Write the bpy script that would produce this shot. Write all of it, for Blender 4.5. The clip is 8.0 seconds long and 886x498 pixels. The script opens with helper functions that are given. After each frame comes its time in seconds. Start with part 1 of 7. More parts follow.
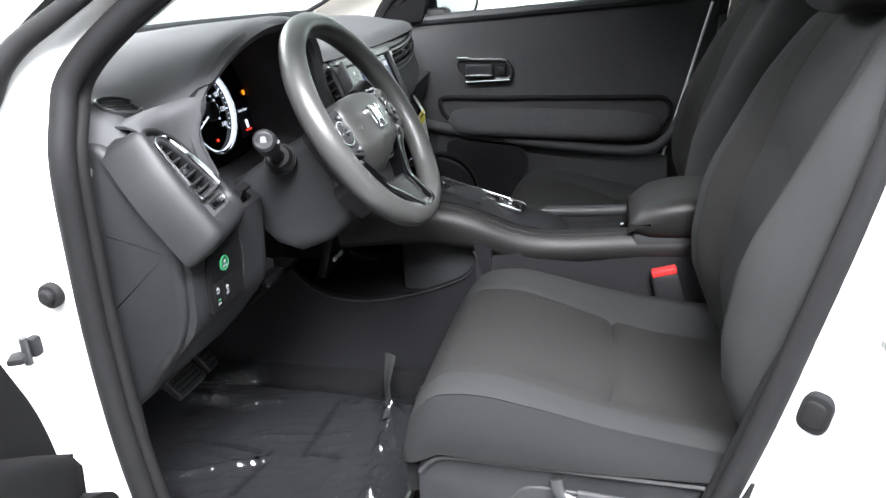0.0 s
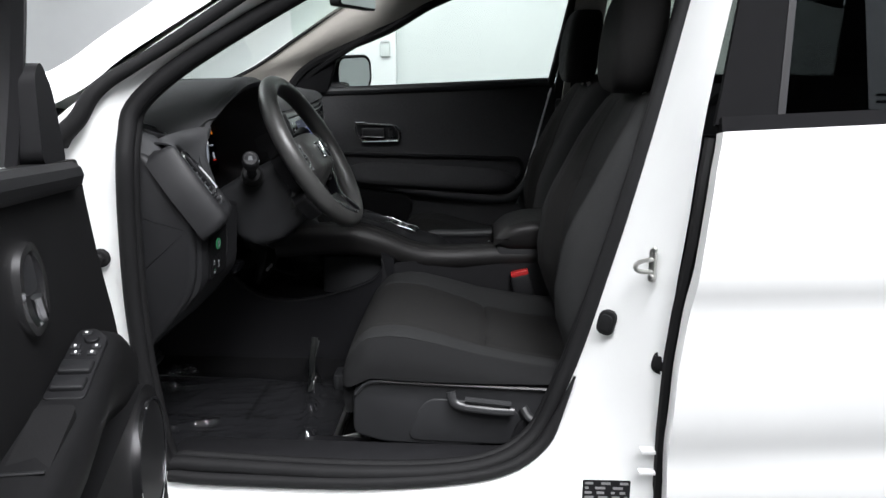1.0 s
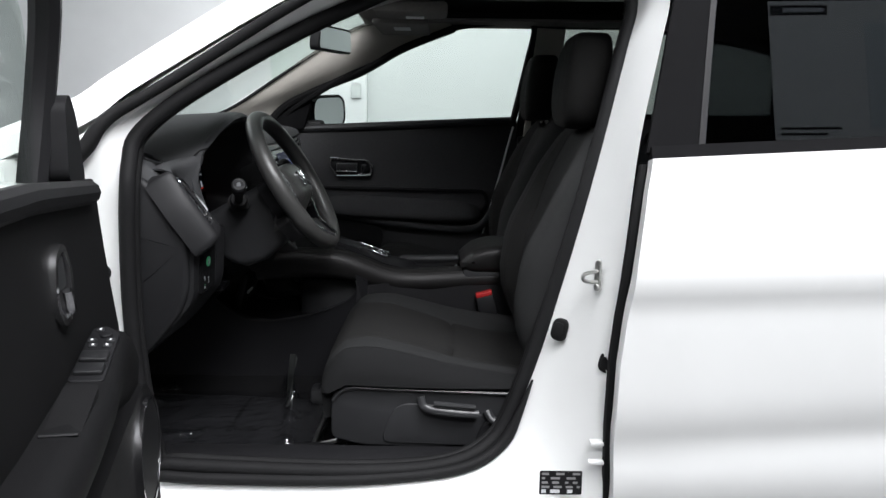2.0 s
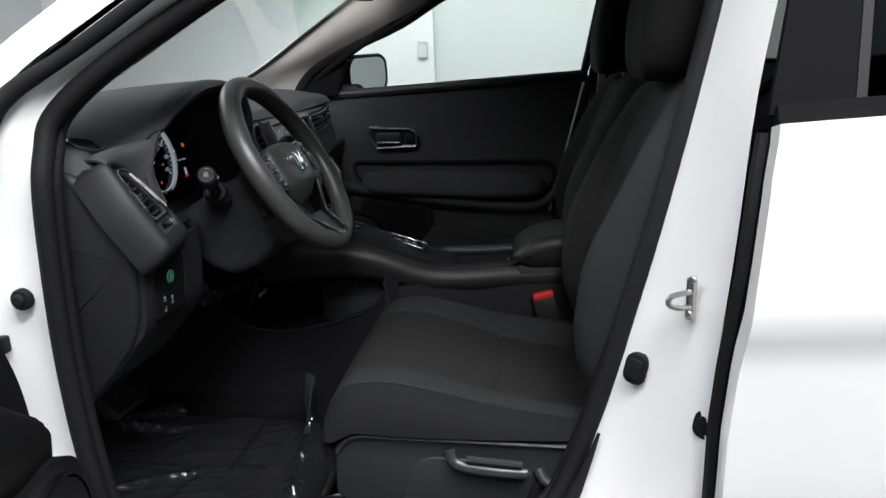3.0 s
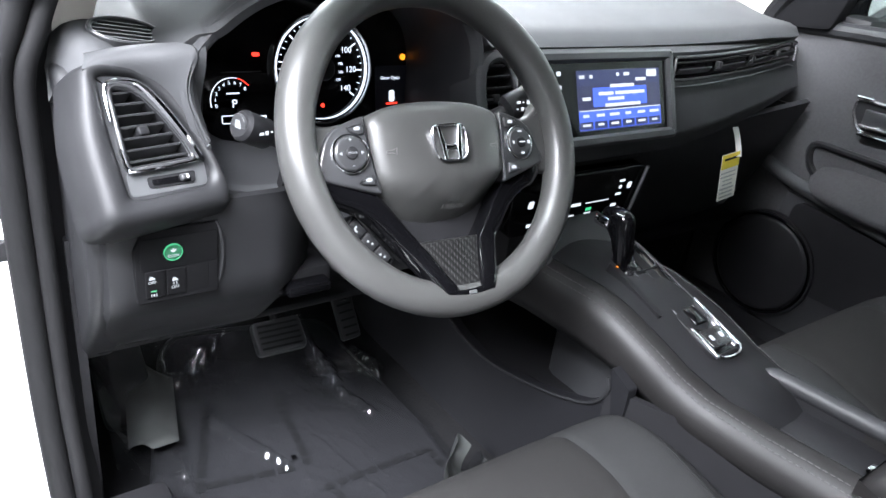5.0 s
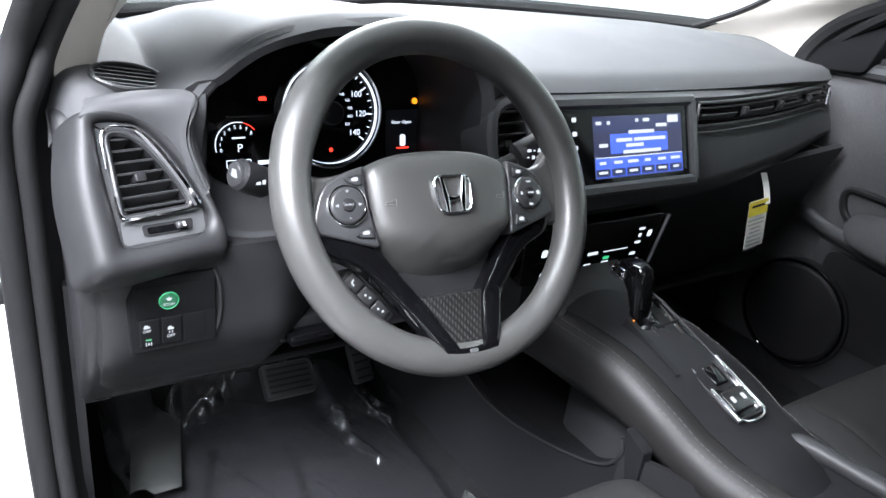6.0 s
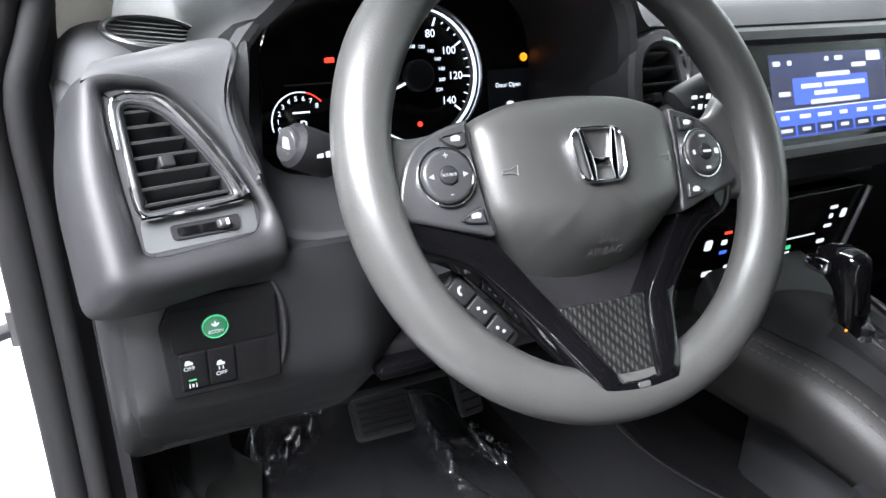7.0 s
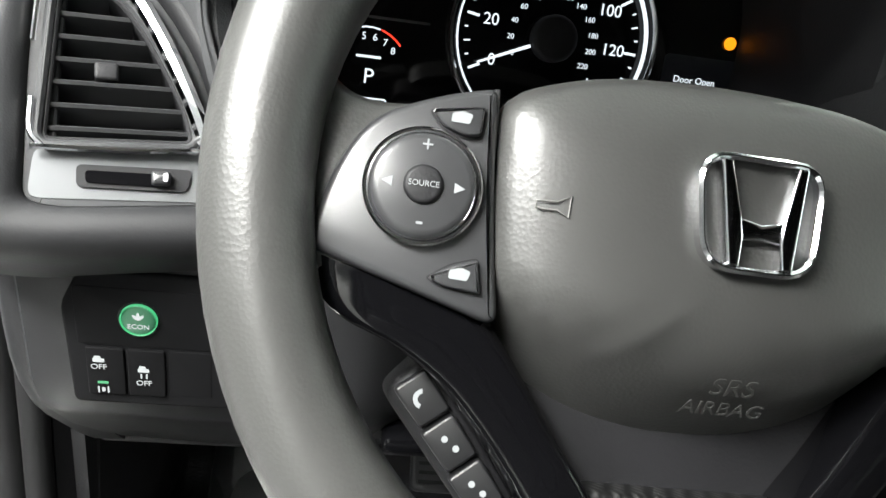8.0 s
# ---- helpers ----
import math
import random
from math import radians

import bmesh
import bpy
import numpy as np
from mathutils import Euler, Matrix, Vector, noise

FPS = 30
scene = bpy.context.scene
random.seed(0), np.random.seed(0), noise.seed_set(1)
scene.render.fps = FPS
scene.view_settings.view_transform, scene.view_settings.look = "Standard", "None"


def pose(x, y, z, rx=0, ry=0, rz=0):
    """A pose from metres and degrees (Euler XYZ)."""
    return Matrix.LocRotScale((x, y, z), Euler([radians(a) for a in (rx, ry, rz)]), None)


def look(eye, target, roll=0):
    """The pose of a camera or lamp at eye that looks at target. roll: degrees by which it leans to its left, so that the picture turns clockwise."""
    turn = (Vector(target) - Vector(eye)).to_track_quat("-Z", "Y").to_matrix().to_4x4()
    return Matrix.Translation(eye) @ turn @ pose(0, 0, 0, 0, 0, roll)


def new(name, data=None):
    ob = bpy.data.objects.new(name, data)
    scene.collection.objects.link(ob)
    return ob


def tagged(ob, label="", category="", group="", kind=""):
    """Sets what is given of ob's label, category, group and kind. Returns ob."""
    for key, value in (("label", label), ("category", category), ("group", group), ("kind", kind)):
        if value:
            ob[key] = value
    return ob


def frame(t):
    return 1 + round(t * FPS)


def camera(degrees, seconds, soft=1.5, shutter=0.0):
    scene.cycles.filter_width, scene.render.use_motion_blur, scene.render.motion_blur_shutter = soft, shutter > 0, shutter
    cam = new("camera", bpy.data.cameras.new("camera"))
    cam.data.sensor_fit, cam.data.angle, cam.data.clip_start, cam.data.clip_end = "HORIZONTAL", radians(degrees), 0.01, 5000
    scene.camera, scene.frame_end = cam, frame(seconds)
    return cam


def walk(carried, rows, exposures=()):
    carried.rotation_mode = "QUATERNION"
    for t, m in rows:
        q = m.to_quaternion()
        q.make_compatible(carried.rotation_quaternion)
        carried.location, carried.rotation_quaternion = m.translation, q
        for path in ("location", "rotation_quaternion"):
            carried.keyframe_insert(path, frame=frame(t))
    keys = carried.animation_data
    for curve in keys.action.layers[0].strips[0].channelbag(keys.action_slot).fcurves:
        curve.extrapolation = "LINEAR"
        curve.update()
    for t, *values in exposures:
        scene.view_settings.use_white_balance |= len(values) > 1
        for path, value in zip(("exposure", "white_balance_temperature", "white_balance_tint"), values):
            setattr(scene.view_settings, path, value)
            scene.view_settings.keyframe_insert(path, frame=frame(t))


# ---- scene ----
cam = camera(62.9, 8.0)
PATH = [
    (0, (0.3497, -1.4150, 1.1807), (-0.0989, 0.4036, 0.4797), -3.27),
    (0.5, (0.3337, -1.6780, 1.1667), (0.0722, 0.2164, 0.5810), -1.35),
    (1, (0.3263, -1.9070, 1.1752), (0.2469, 0.0271, 0.6724), 0.27),
    (1.5, (0.3284, -2.0510, 1.1771), (0.3294, -0.0939, 0.7651), 0.81),
    (1.7, (0.3269, -2.0730, 1.1702), (0.3525, -0.1085, 0.7957), 1.03),
    (2.8, (0.3873, -1.8040, 1.1580), (0.2158, 0.1284, 0.6717), -1.71),
    (3, (0.4150, -1.6590, 1.1531), (0.1838, 0.2651, 0.6587), -2.10),
    (3.5, (0.4954, -1.3580, 1.1707), (-0.0841, 0.4716, 0.6080), -2.90),
    (4, (0.5304, -1.1010, 1.1703), (-0.3476, 0.5535, 0.4692), -0.12),
    (4.5, (0.5566, -0.9260, 1.1866), (-0.7117, 0.3688, 0.3410), 2.95),
    (4.7, (0.5663, -0.8700, 1.1970), (-0.7849, 0.3165, 0.3214), 5.36),
    (5.8, (0.5427, -0.7650, 1.2326), (-0.9497, 0.2852, 0.4141), 7.37),
    (6, (0.5471, -0.7650, 1.2243), (-0.9509, 0.2921, 0.4253), 6.98),
    (6.5, (0.5144, -0.7640, 1.1995), (-1.0168, 0.2541, 0.4127), 5.09),
    (7, (0.3736, -0.6810, 1.1189), (-1.2697, 0.1569, 0.3459), 0.93),
    (7.5, (0.2616, -0.5500, 1.0944), (-1.4660, 0.0688, 0.2993), 4.52),
    (8, (0.2065, -0.5080, 1.0651), (-1.5921, -0.2280, 0.2365), 8.82),
]
walk(cam, [(t, look(eye, target, roll)) for t, eye, target, roll in PATH],
     [(0.0, 1.9, 6350, 10), (0.3, 1.5, 6350, 10), (0.6, 0.7, 6400, 10), (1.0, -0.1, 6400, 10), (1.5, -0.4, 6400, 10), (2.8, -0.4, 6400, 10), (3.3, -0.05, 6400, 10), (3.5, 0.4, 6350, 11), (3.8, 1.15, 6200, 11), (4.1, 1.75, 6150, 11),
      (4.5, 2.3, 6150, 11), (5.8, 2.1, 6150, 11), (6.5, 2.15, 6200, 11), (7.0, 2.25, 6300, 11), (7.5, 2.05, 6450, 10), (8.0, 1.85, 6750, 5)])

# ---- light: a white photo booth; unseen lamps under its ceiling, placed to suit the lighting ----
world = bpy.data.worlds.new("booth_air")
scene.world = world
world.use_nodes = True
world.node_tree.nodes["Background"].inputs[0].default_value = (0.9, 0.95, 1.0, 1)
world.node_tree.nodes["Background"].inputs[1].default_value = 0.25


def area_lamp(name, place, target, w, h, watts, spread=180, colour=(0.985, 0.98, 1.0)):
    data = bpy.data.lights.new(name, "AREA")
    data.shape, data.size, data.size_y, data.energy, data.color = "RECTANGLE", w, h, watts, colour
    data.spread = radians(spread)
    ob = new(name, data)
    ob.matrix_world = look(place, target)
    return ob


area_lamp("unseen_lamp", (0.3, -1.62, 3.45), (0.3, -1.3, 0.0), 5.2, 0.35, 160)
area_lamp("unseen_lamp", (0.75, -3.4, 3.3), (0.2, -0.4, 0.9), 1.1, 0.7, 90)
area_lamp("unseen_lamp", (1.35, -2.25, 3.4), (0.1, -0.4, 1.0), 1.6, 0.5, 150)
# added fill from ahead, for the dash top and pillar trims
area_lamp("unseen_lamp", (-3.5, 1.0, 3.3), (0.3, -0.2, 1.0), 3.0, 1.2, 125)
# added only to brighten the wall ahead of the bonnet
area_lamp("unseen_lamp", (-4.3, 1.6, 3.45), (-6.0, 1.8, 1.3), 3.0, 1.0, 80, 130)
# added only to brighten the wall beyond the passenger side
area_lamp("unseen_lamp", (0.4, 3.2, 3.4), (0.3, 5.0, 1.2), 4.0, 1.0, 70, 110)


# ---- materials ----
def material(name, colour, rough=0.5, metal=0.0, vary=0.15, scale=30.0, bump=0.0, bump_scale=400.0, spec=0.5, coat=0.0, wear=0.0):
    m = bpy.data.materials.new(name)
    m.use_nodes = True
    nt = m.node_tree
    b = nt.nodes["Principled BSDF"]
    b.inputs["Roughness"].default_value = rough
    b.inputs["Metallic"].default_value = metal
    b.inputs["Specular IOR Level"].default_value = spec
    b.inputs["Coat Weight"].default_value = coat
    co = nt.nodes.new("ShaderNodeTexCoord")
    if vary:
        n1 = nt.nodes.new("ShaderNodeTexNoise")
        n1.inputs["Scale"].default_value, n1.inputs["Detail"].default_value = scale, 6.0
        n2 = nt.nodes.new("ShaderNodeTexNoise")
        n2.inputs["Scale"].default_value, n2.inputs["Detail"].default_value = 4.0, 3.0
        nt.links.new(co.outputs["Object"], n1.inputs["Vector"])
        nt.links.new(co.outputs["Object"], n2.inputs["Vector"])
        add = nt.nodes.new("ShaderNodeMath")
        add.operation = "ADD"
        nt.links.new(n1.outputs[0], add.inputs[0])
        nt.links.new(n2.outputs[0], add.inputs[1])
        ramp = nt.nodes.new("ShaderNodeMapRange")
        ramp.inputs["From Min"].default_value, ramp.inputs["From Max"].default_value = 0.6, 1.4
        ramp.inputs["To Min"].default_value, ramp.inputs["To Max"].default_value = 1 - vary, 1 + vary
        nt.links.new(add.outputs[0], ramp.inputs["Value"])
        mul = nt.nodes.new("ShaderNodeVectorMath")
        mul.operation = "SCALE"
        mul.inputs[0].default_value = colour[:3]
        nt.links.new(ramp.outputs[0], mul.inputs["Scale"])
        nt.links.new(mul.outputs[0], b.inputs["Base Color"])
        if wear:
            r2 = nt.nodes.new("ShaderNodeMapRange")
            r2.inputs["From Min"].default_value, r2.inputs["From Max"].default_value = 0.35, 0.65
            r2.inputs["To Min"].default_value, r2.inputs["To Max"].default_value = rough - wear, rough + wear
            nt.links.new(n2.outputs[0], r2.inputs["Value"])
            nt.links.new(r2.outputs[0], b.inputs["Roughness"])
    else:
        b.inputs["Base Color"].default_value = (*colour[:3], 1)
    if bump:
        v = nt.nodes.new("ShaderNodeTexVoronoi" if bump_scale > 300 else "ShaderNodeTexNoise")
        v.inputs["Scale"].default_value = bump_scale
        nt.links.new(co.outputs["Object"], v.inputs["Vector"])
        bp = nt.nodes.new("ShaderNodeBump")
        bp.inputs["Strength"].default_value, bp.inputs["Distance"].default_value = bump, 0.001
        nt.links.new(v.outputs[0], bp.inputs["Height"])
        nt.links.new(bp.outputs[0], b.inputs["Normal"])
    return m


def glow(name, colour, strength):
    m = bpy.data.materials.new(name)
    m.use_nodes = True
    b = m.node_tree.nodes["Principled BSDF"]
    b.inputs["Base Color"].default_value = (0.02, 0.02, 0.02, 1)
    b.inputs["Emission Color"].default_value = (*colour, 1)
    b.inputs["Emission Strength"].default_value = strength
    return m


def glass(name, tint, alpha, rough=0.02):
    """A thin pane: clear, tinted, with a mirror's gloss that grows towards grazing view."""
    m = bpy.data.materials.new(name)
    m.use_nodes = True
    nt = m.node_tree
    nt.nodes.clear()
    out = nt.nodes.new("ShaderNodeOutputMaterial")
    mix = nt.nodes.new("ShaderNodeMixShader")
    tr = nt.nodes.new("ShaderNodeBsdfTransparent")
    tr.inputs[0].default_value = (*tint, 1)
    gl = nt.nodes.new("ShaderNodeBsdfGlossy")
    gl.inputs["Roughness"].default_value = rough
    lw = nt.nodes.new("ShaderNodeLayerWeight")
    lw.inputs[0].default_value = 0.5
    pw = nt.nodes.new("ShaderNodeMath")
    pw.operation = "POWER"
    pw.inputs[1].default_value = 5.0
    nt.links.new(lw.outputs["Facing"], pw.inputs[0])
    sc = nt.nodes.new("ShaderNodeMath")
    sc.operation, sc.use_clamp = "MULTIPLY_ADD", True
    sc.inputs[1].default_value, sc.inputs[2].default_value = 0.9 * alpha, 0.035 * alpha
    nt.links.new(pw.outputs[0], sc.inputs[0])
    nt.links.new(sc.outputs[0], mix.inputs[0])
    nt.links.new(tr.outputs[0], mix.inputs[1])
    nt.links.new(gl.outputs[0], mix.inputs[2])
    nt.links.new(mix.outputs[0], out.inputs[0])
    return m


M = dict(
    paint=material("white_paint", (0.80, 0.81, 0.80), 0.28, vary=0.02, coat=0.5, scale=8),
    jamb=material("white_jamb_paint", (0.80, 0.81, 0.80), 0.40, vary=0.03, scale=10),
    rubber=material("black_rubber", (0.006, 0.006, 0.0065), 0.70, vary=0.25, bump=0.15, bump_scale=200, spec=0.22),
    soft=material("soft_dash_plastic", (0.034, 0.035, 0.037), 0.68, vary=0.10, bump=0.15, bump_scale=900, spec=0.40, wear=0.06),
    hard=material("hard_grey_plastic", (0.021, 0.0215, 0.0230), 0.48, vary=0.12, bump=0.06, bump_scale=800, spec=0.32, wear=0.05),
    dark=material("dark_plastic", (0.0075, 0.0075, 0.0085), 0.58, vary=0.2, bump=0.1, bump_scale=700, spec=0.25),
    gloss=material("piano_black", (0.0022, 0.0022, 0.0026), 0.06, vary=0.0, spec=0.28),
    satin=material("satin_grey_plastic", (0.026, 0.0265, 0.028), 0.32, vary=0.05, wear=0.04, spec=0.45),
    silver=material("satin_silver", (0.42, 0.43, 0.44), 0.30, metal=0.9, vary=0.05),
    chrome=material("chrome", (0.80, 0.80, 0.82), 0.07, metal=1.0, vary=0.0),
    wheel=material("urethane_wheel", (0.037, 0.0372, 0.036), 0.37, vary=0.08, bump=0.07, bump_scale=680, wear=0.04),
    leather=material("stitched_leatherette", (0.0095, 0.0090, 0.0090), 0.50, vary=0.12, bump=0.10, bump_scale=700, spec=0.28, wear=0.06),
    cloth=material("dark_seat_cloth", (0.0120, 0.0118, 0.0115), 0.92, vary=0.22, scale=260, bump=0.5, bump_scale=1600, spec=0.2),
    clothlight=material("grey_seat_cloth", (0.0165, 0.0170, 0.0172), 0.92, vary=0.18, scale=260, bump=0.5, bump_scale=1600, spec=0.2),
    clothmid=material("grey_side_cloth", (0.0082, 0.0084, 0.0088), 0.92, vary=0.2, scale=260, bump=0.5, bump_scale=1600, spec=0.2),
    clothdoor=material("door_cloth", (0.046, 0.046, 0.048), 0.90, vary=0.2, scale=200, bump=0.4, bump_scale=1500, spec=0.2),
    clothcentre=material("mid_grey_seat_cloth", (0.0142, 0.0144, 0.0144), 0.92, vary=0.2, scale=260, bump=0.5, bump_scale=1600, spec=0.2),
    carpet=material("black_carpet", (0.006, 0.006, 0.0065), 0.95, vary=0.5, scale=500, bump=0.8, bump_scale=240, spec=0.1),
    beige=material("beige_pillar_trim", (0.38, 0.362, 0.325), 0.65, vary=0.06, bump=0.2, bump_scale=900),
    headliner=material("grey_headliner", (0.22, 0.21, 0.20), 0.95, vary=0.12, scale=200, bump=0.4, bump_scale=1200),
    wall=material("booth_wall_paint", (0.62, 0.65, 0.64), 0.85, vary=0.04, scale=3, bump=0.1, bump_scale=60),
    wallw=material("white_column_paint", (0.80, 0.82, 0.82), 0.8, vary=0.03, scale=3, bump=0.1, bump_scale=60),
    floor=material("booth_floor_paint", (0.07, 0.07, 0.072), 0.40, vary=0.12, scale=5),
    # dark tone for the out-of-view wall, chosen to weaken bounce and reflections
    dim=material("bounce_cut_grey", (0.16, 0.165, 0.165), 0.9, vary=0.06, scale=3, bump=0.1, bump_scale=60),
    matt=material("matt_black_film", (0.0045, 0.0045, 0.005), 0.85, vary=0.2, spec=0.08),
    mat=material("mat_pile", (0.0135, 0.0135, 0.0148), 0.95, vary=0.35, scale=420, bump=0.8, bump_scale=240, spec=0.1),
    red=material("red_plastic", (0.40, 0.022, 0.022), 0.35, vary=0.05),
    paper=material("white_paper", (0.75, 0.74, 0.70), 0.7, vary=0.03),
    yellow=material("yellow_paper", (0.75, 0.62, 0.05), 0.7, vary=0.04),
    steel=material("zinc_steel", (0.55, 0.55, 0.53), 0.30, metal=1.0, vary=0.1),
    mirror=material("mirror_glass", (0.85, 0.87, 0.88), 0.02, metal=1.0, vary=0.0),
    pale=material("pale_print", (0.62, 0.63, 0.64), 0.5, vary=0.0),
    tan=material("tan_tape", (0.62, 0.52, 0.36), 0.7, vary=0.15),
)
M["bright"] = material("satin_chrome", (0.80, 0.80, 0.81), 0.26, metal=1.0, vary=0.0)
M["doortrim"] = material("door_trim_plastic", (0.0055, 0.0055, 0.0060), 0.75, vary=0.2, scale=18, bump=0.10, bump_scale=900, spec=0.15, wear=0.03)
M["emblem"] = material("emblem_chrome", (0.74, 0.745, 0.76), 0.12, metal=1.0, vary=0.0)
M["callkey"] = material("grey_key_plastic", (0.0085, 0.0087, 0.0095), 0.45, vary=0.05)
M["print_grey"] = material("grey_marking", (0.22, 0.22, 0.22), 0.6, vary=0.0)
M["knee"] = material("hard_knee_plastic", (0.0115, 0.0117, 0.0127), 0.50, vary=0.12, bump=0.06, bump_scale=800, spec=0.28, wear=0.05)


def weave_material():
    """Carbon cloth: two sets of slanting bands laid over each other."""
    m = material("carbon_weave", (0.012, 0.012, 0.013), 0.33, vary=0.0)
    nt = m.node_tree
    b = nt.nodes["Principled BSDF"]
    co = nt.nodes.new("ShaderNodeTexCoord")
    mix = nt.nodes.new("ShaderNodeMath")
    mix.operation = "MULTIPLY"
    for k, angle in enumerate((0.7, -0.7)):
        mp = nt.nodes.new("ShaderNodeMapping")
        mp.inputs["Rotation"].default_value = (angle, 0.0, 0.0)
        wv = nt.nodes.new("ShaderNodeTexWave")
        wv.bands_direction = "Y"
        wv.inputs["Scale"].default_value = 110.0 if k == 0 else 55.0
        nt.links.new(co.outputs["Object"], mp.inputs["Vector"])
        nt.links.new(mp.outputs[0], wv.inputs["Vector"])
        nt.links.new(wv.outputs["Fac"], mix.inputs[k])
    ramp = nt.nodes.new("ShaderNodeMapRange")
    ramp.inputs["To Min"].default_value, ramp.inputs["To Max"].default_value = 0.004, 0.032
    nt.links.new(mix.outputs[0], ramp.inputs["Value"])
    nt.links.new(ramp.outputs[0], b.inputs["Base Color"])
    bp = nt.nodes.new("ShaderNodeBump")
    bp.inputs["Strength"].default_value, bp.inputs["Distance"].default_value = 0.3, 0.0006
    nt.links.new(mix.outputs[0], bp.inputs["Height"])
    nt.links.new(bp.outputs[0], b.inputs["Normal"])
    return m


M["weave"] = weave_material()
# knee plastic again, darkened: a bystander's shade on the flank is in the colour
M["flank"] = material("shaded_flank_plastic", (0.0065, 0.0066, 0.0078), 0.50, vary=0.12, bump=0.06, bump_scale=800, spec=0.26, wear=0.05)
M["vinyl"] = material("black_vinyl", (0.010, 0.010, 0.011), 0.24, vary=0.1, spec=0.5)
M["haze"] = material("milky_plastic", (0.036, 0.038, 0.037), 0.30, vary=0.25, scale=40, spec=0.5)
M["thread"] = material("grey_thread", (0.035, 0.035, 0.034), 0.8, vary=0.1)
M["pane"] = glass("window_pane", (0.93, 0.97, 0.95), 1.0)
M["tint"] = glass("tinted_pane", (0.35, 0.36, 0.37), 0.12)
M["tint_light"] = glass("light_tinted_pane", (0.50, 0.53, 0.51), 0.3)
M["film"] = glass("clear_plastic_film", (0.95, 0.96, 0.97), 1.6, 0.10)


# ---- shapes ----
def V(*a):
    return Vector(a)


def link(name, bm, mat, parent=None, label="", angle=35, smooth=True):
    bmesh.ops.recalc_face_normals(bm, faces=bm.faces)
    me = bpy.data.meshes.new(name)
    bm.to_mesh(me)
    bm.free()
    me.materials.append(mat)
    if smooth:
        me.shade_smooth()
        me.set_sharp_from_angle(angle=radians(angle))
    ob = new(name, me)
    if parent:
        ob.parent = parent
        top, off = parent, Vector()
        while top:
            off -= top.location
            top = top.parent
        ob.location = off if parent.parent is None else Vector()
    if label:
        tagged(ob, label)
    return ob


def part(name, bm, mat, parent, label="", angle=35):
    return link(name, bm, mat, parent, label, angle)


def thing(name, label, category, base, group="", kind=""):
    e = new(name)
    e.empty_display_size = 0.05
    e.location = base
    return tagged(e, label, category, group, kind)


def box(bm, c, s, bevel=0.0, turn=None, seg=2):
    r = bmesh.ops.create_cube(bm, size=1.0, matrix=Matrix.Translation(c) @ (turn.to_4x4() if turn else Matrix()) @ Matrix.Diagonal((*s, 1)))
    if bevel:
        ed = list({e for v in r["verts"] for e in v.link_edges})
        bmesh.ops.bevel(bm, geom=ed, offset=bevel, segments=seg, profile=0.5, affect="EDGES", clamp_overlap=True)
    return bm


def boxed(c, s, bevel=0.003, turn=None, seg=2):
    return box(bmesh.new(), c, s, bevel, turn, seg)


def loft(bm, loops, ring=True, caps=True):
    rows = [[bm.verts.new(p) for p in l] for l in loops]
    n = len(rows[0])
    for a, b in zip(rows, rows[1:]):
        for i in range(n if ring else n - 1):
            j = (i + 1) % n
            bm.faces.new((a[i], a[j], b[j], b[i]))
    if ring and caps:
        bm.faces.new(rows[0][::-1])
        bm.faces.new(rows[-1])
    return bm


def curve(pts, n, closed=False):
    """A smooth line through the points (Catmull-Rom), with n points to each stretch."""
    p = [Vector(q) for q in pts]
    out, k = [], len(p)
    for i in range(k if closed else k - 1):
        if closed:
            a, b, c, d = p[i - 1], p[i], p[(i + 1) % k], p[(i + 2) % k]
        else:
            a, b, c, d = p[max(i - 1, 0)], p[i], p[i + 1], p[min(i + 2, k - 1)]
        for j in range(n):
            t = j / n
            out.append(0.5 * ((2 * b) + (c - a) * t + (2 * a - 5 * b + 4 * c - d) * t * t + (3 * b - a - 3 * c + d) * t ** 3))
    if not closed:
        out.append(p[-1].copy())
    return out


def tube(bm, pts, r, closed=False, seg=10, up=None, wide=1.0):
    """A round or flattened bar along the points."""
    p = [Vector(q) for q in pts]
    n, loops = len(p), []
    side = None
    for i in range(n):
        t = (p[(i + 1) % n] - p[i - 1]) if closed else (p[min(i + 1, n - 1)] - p[max(i - 1, 0)])
        t.normalize()
        if up is not None:
            s = t.cross(Vector(up))
        elif side is None:
            s = t.cross(V(0, 0, 1) if abs(t.z) < 0.9 else V(1, 0, 0))
        else:
            s = side - t * side.dot(t)
        s.normalize()
        side = s
        w = t.cross(s)
        rr = r(i / max(n - 1, 1)) if callable(r) else r
        loops.append([p[i] + (s * math.cos(a) * wide + w * math.sin(a)) * rr for a in (2 * math.pi * k / seg for k in range(seg))])
    if closed:
        loops.append(loops[0])
        return loft(bm, loops, True, False)
    return loft(bm, loops)


def tubed(pts, r, **kw):
    return tube(bmesh.new(), pts, r, **kw)


def rounded(poly, r, n=4):
    """The polygon (2D) with its corners rounded; r one radius or one for each corner."""
    out, k = [], len(poly)
    for i in range(k):
        a, b, c = Vector(poly[i - 1]), Vector(poly[i]), Vector(poly[(i + 1) % k])
        rr = r[i] if isinstance(r, (list, tuple)) else r
        rr = min(rr, (a - b).length * 0.49, (c - b).length * 0.49)
        s, e = b + (a - b).normalized() * rr, b + (c - b).normalized() * rr
        for j in range(n + 1):
            t = j / n
            out.append((1 - t) ** 2 * s + 2 * t * (1 - t) * b + t * t * e)
    return out


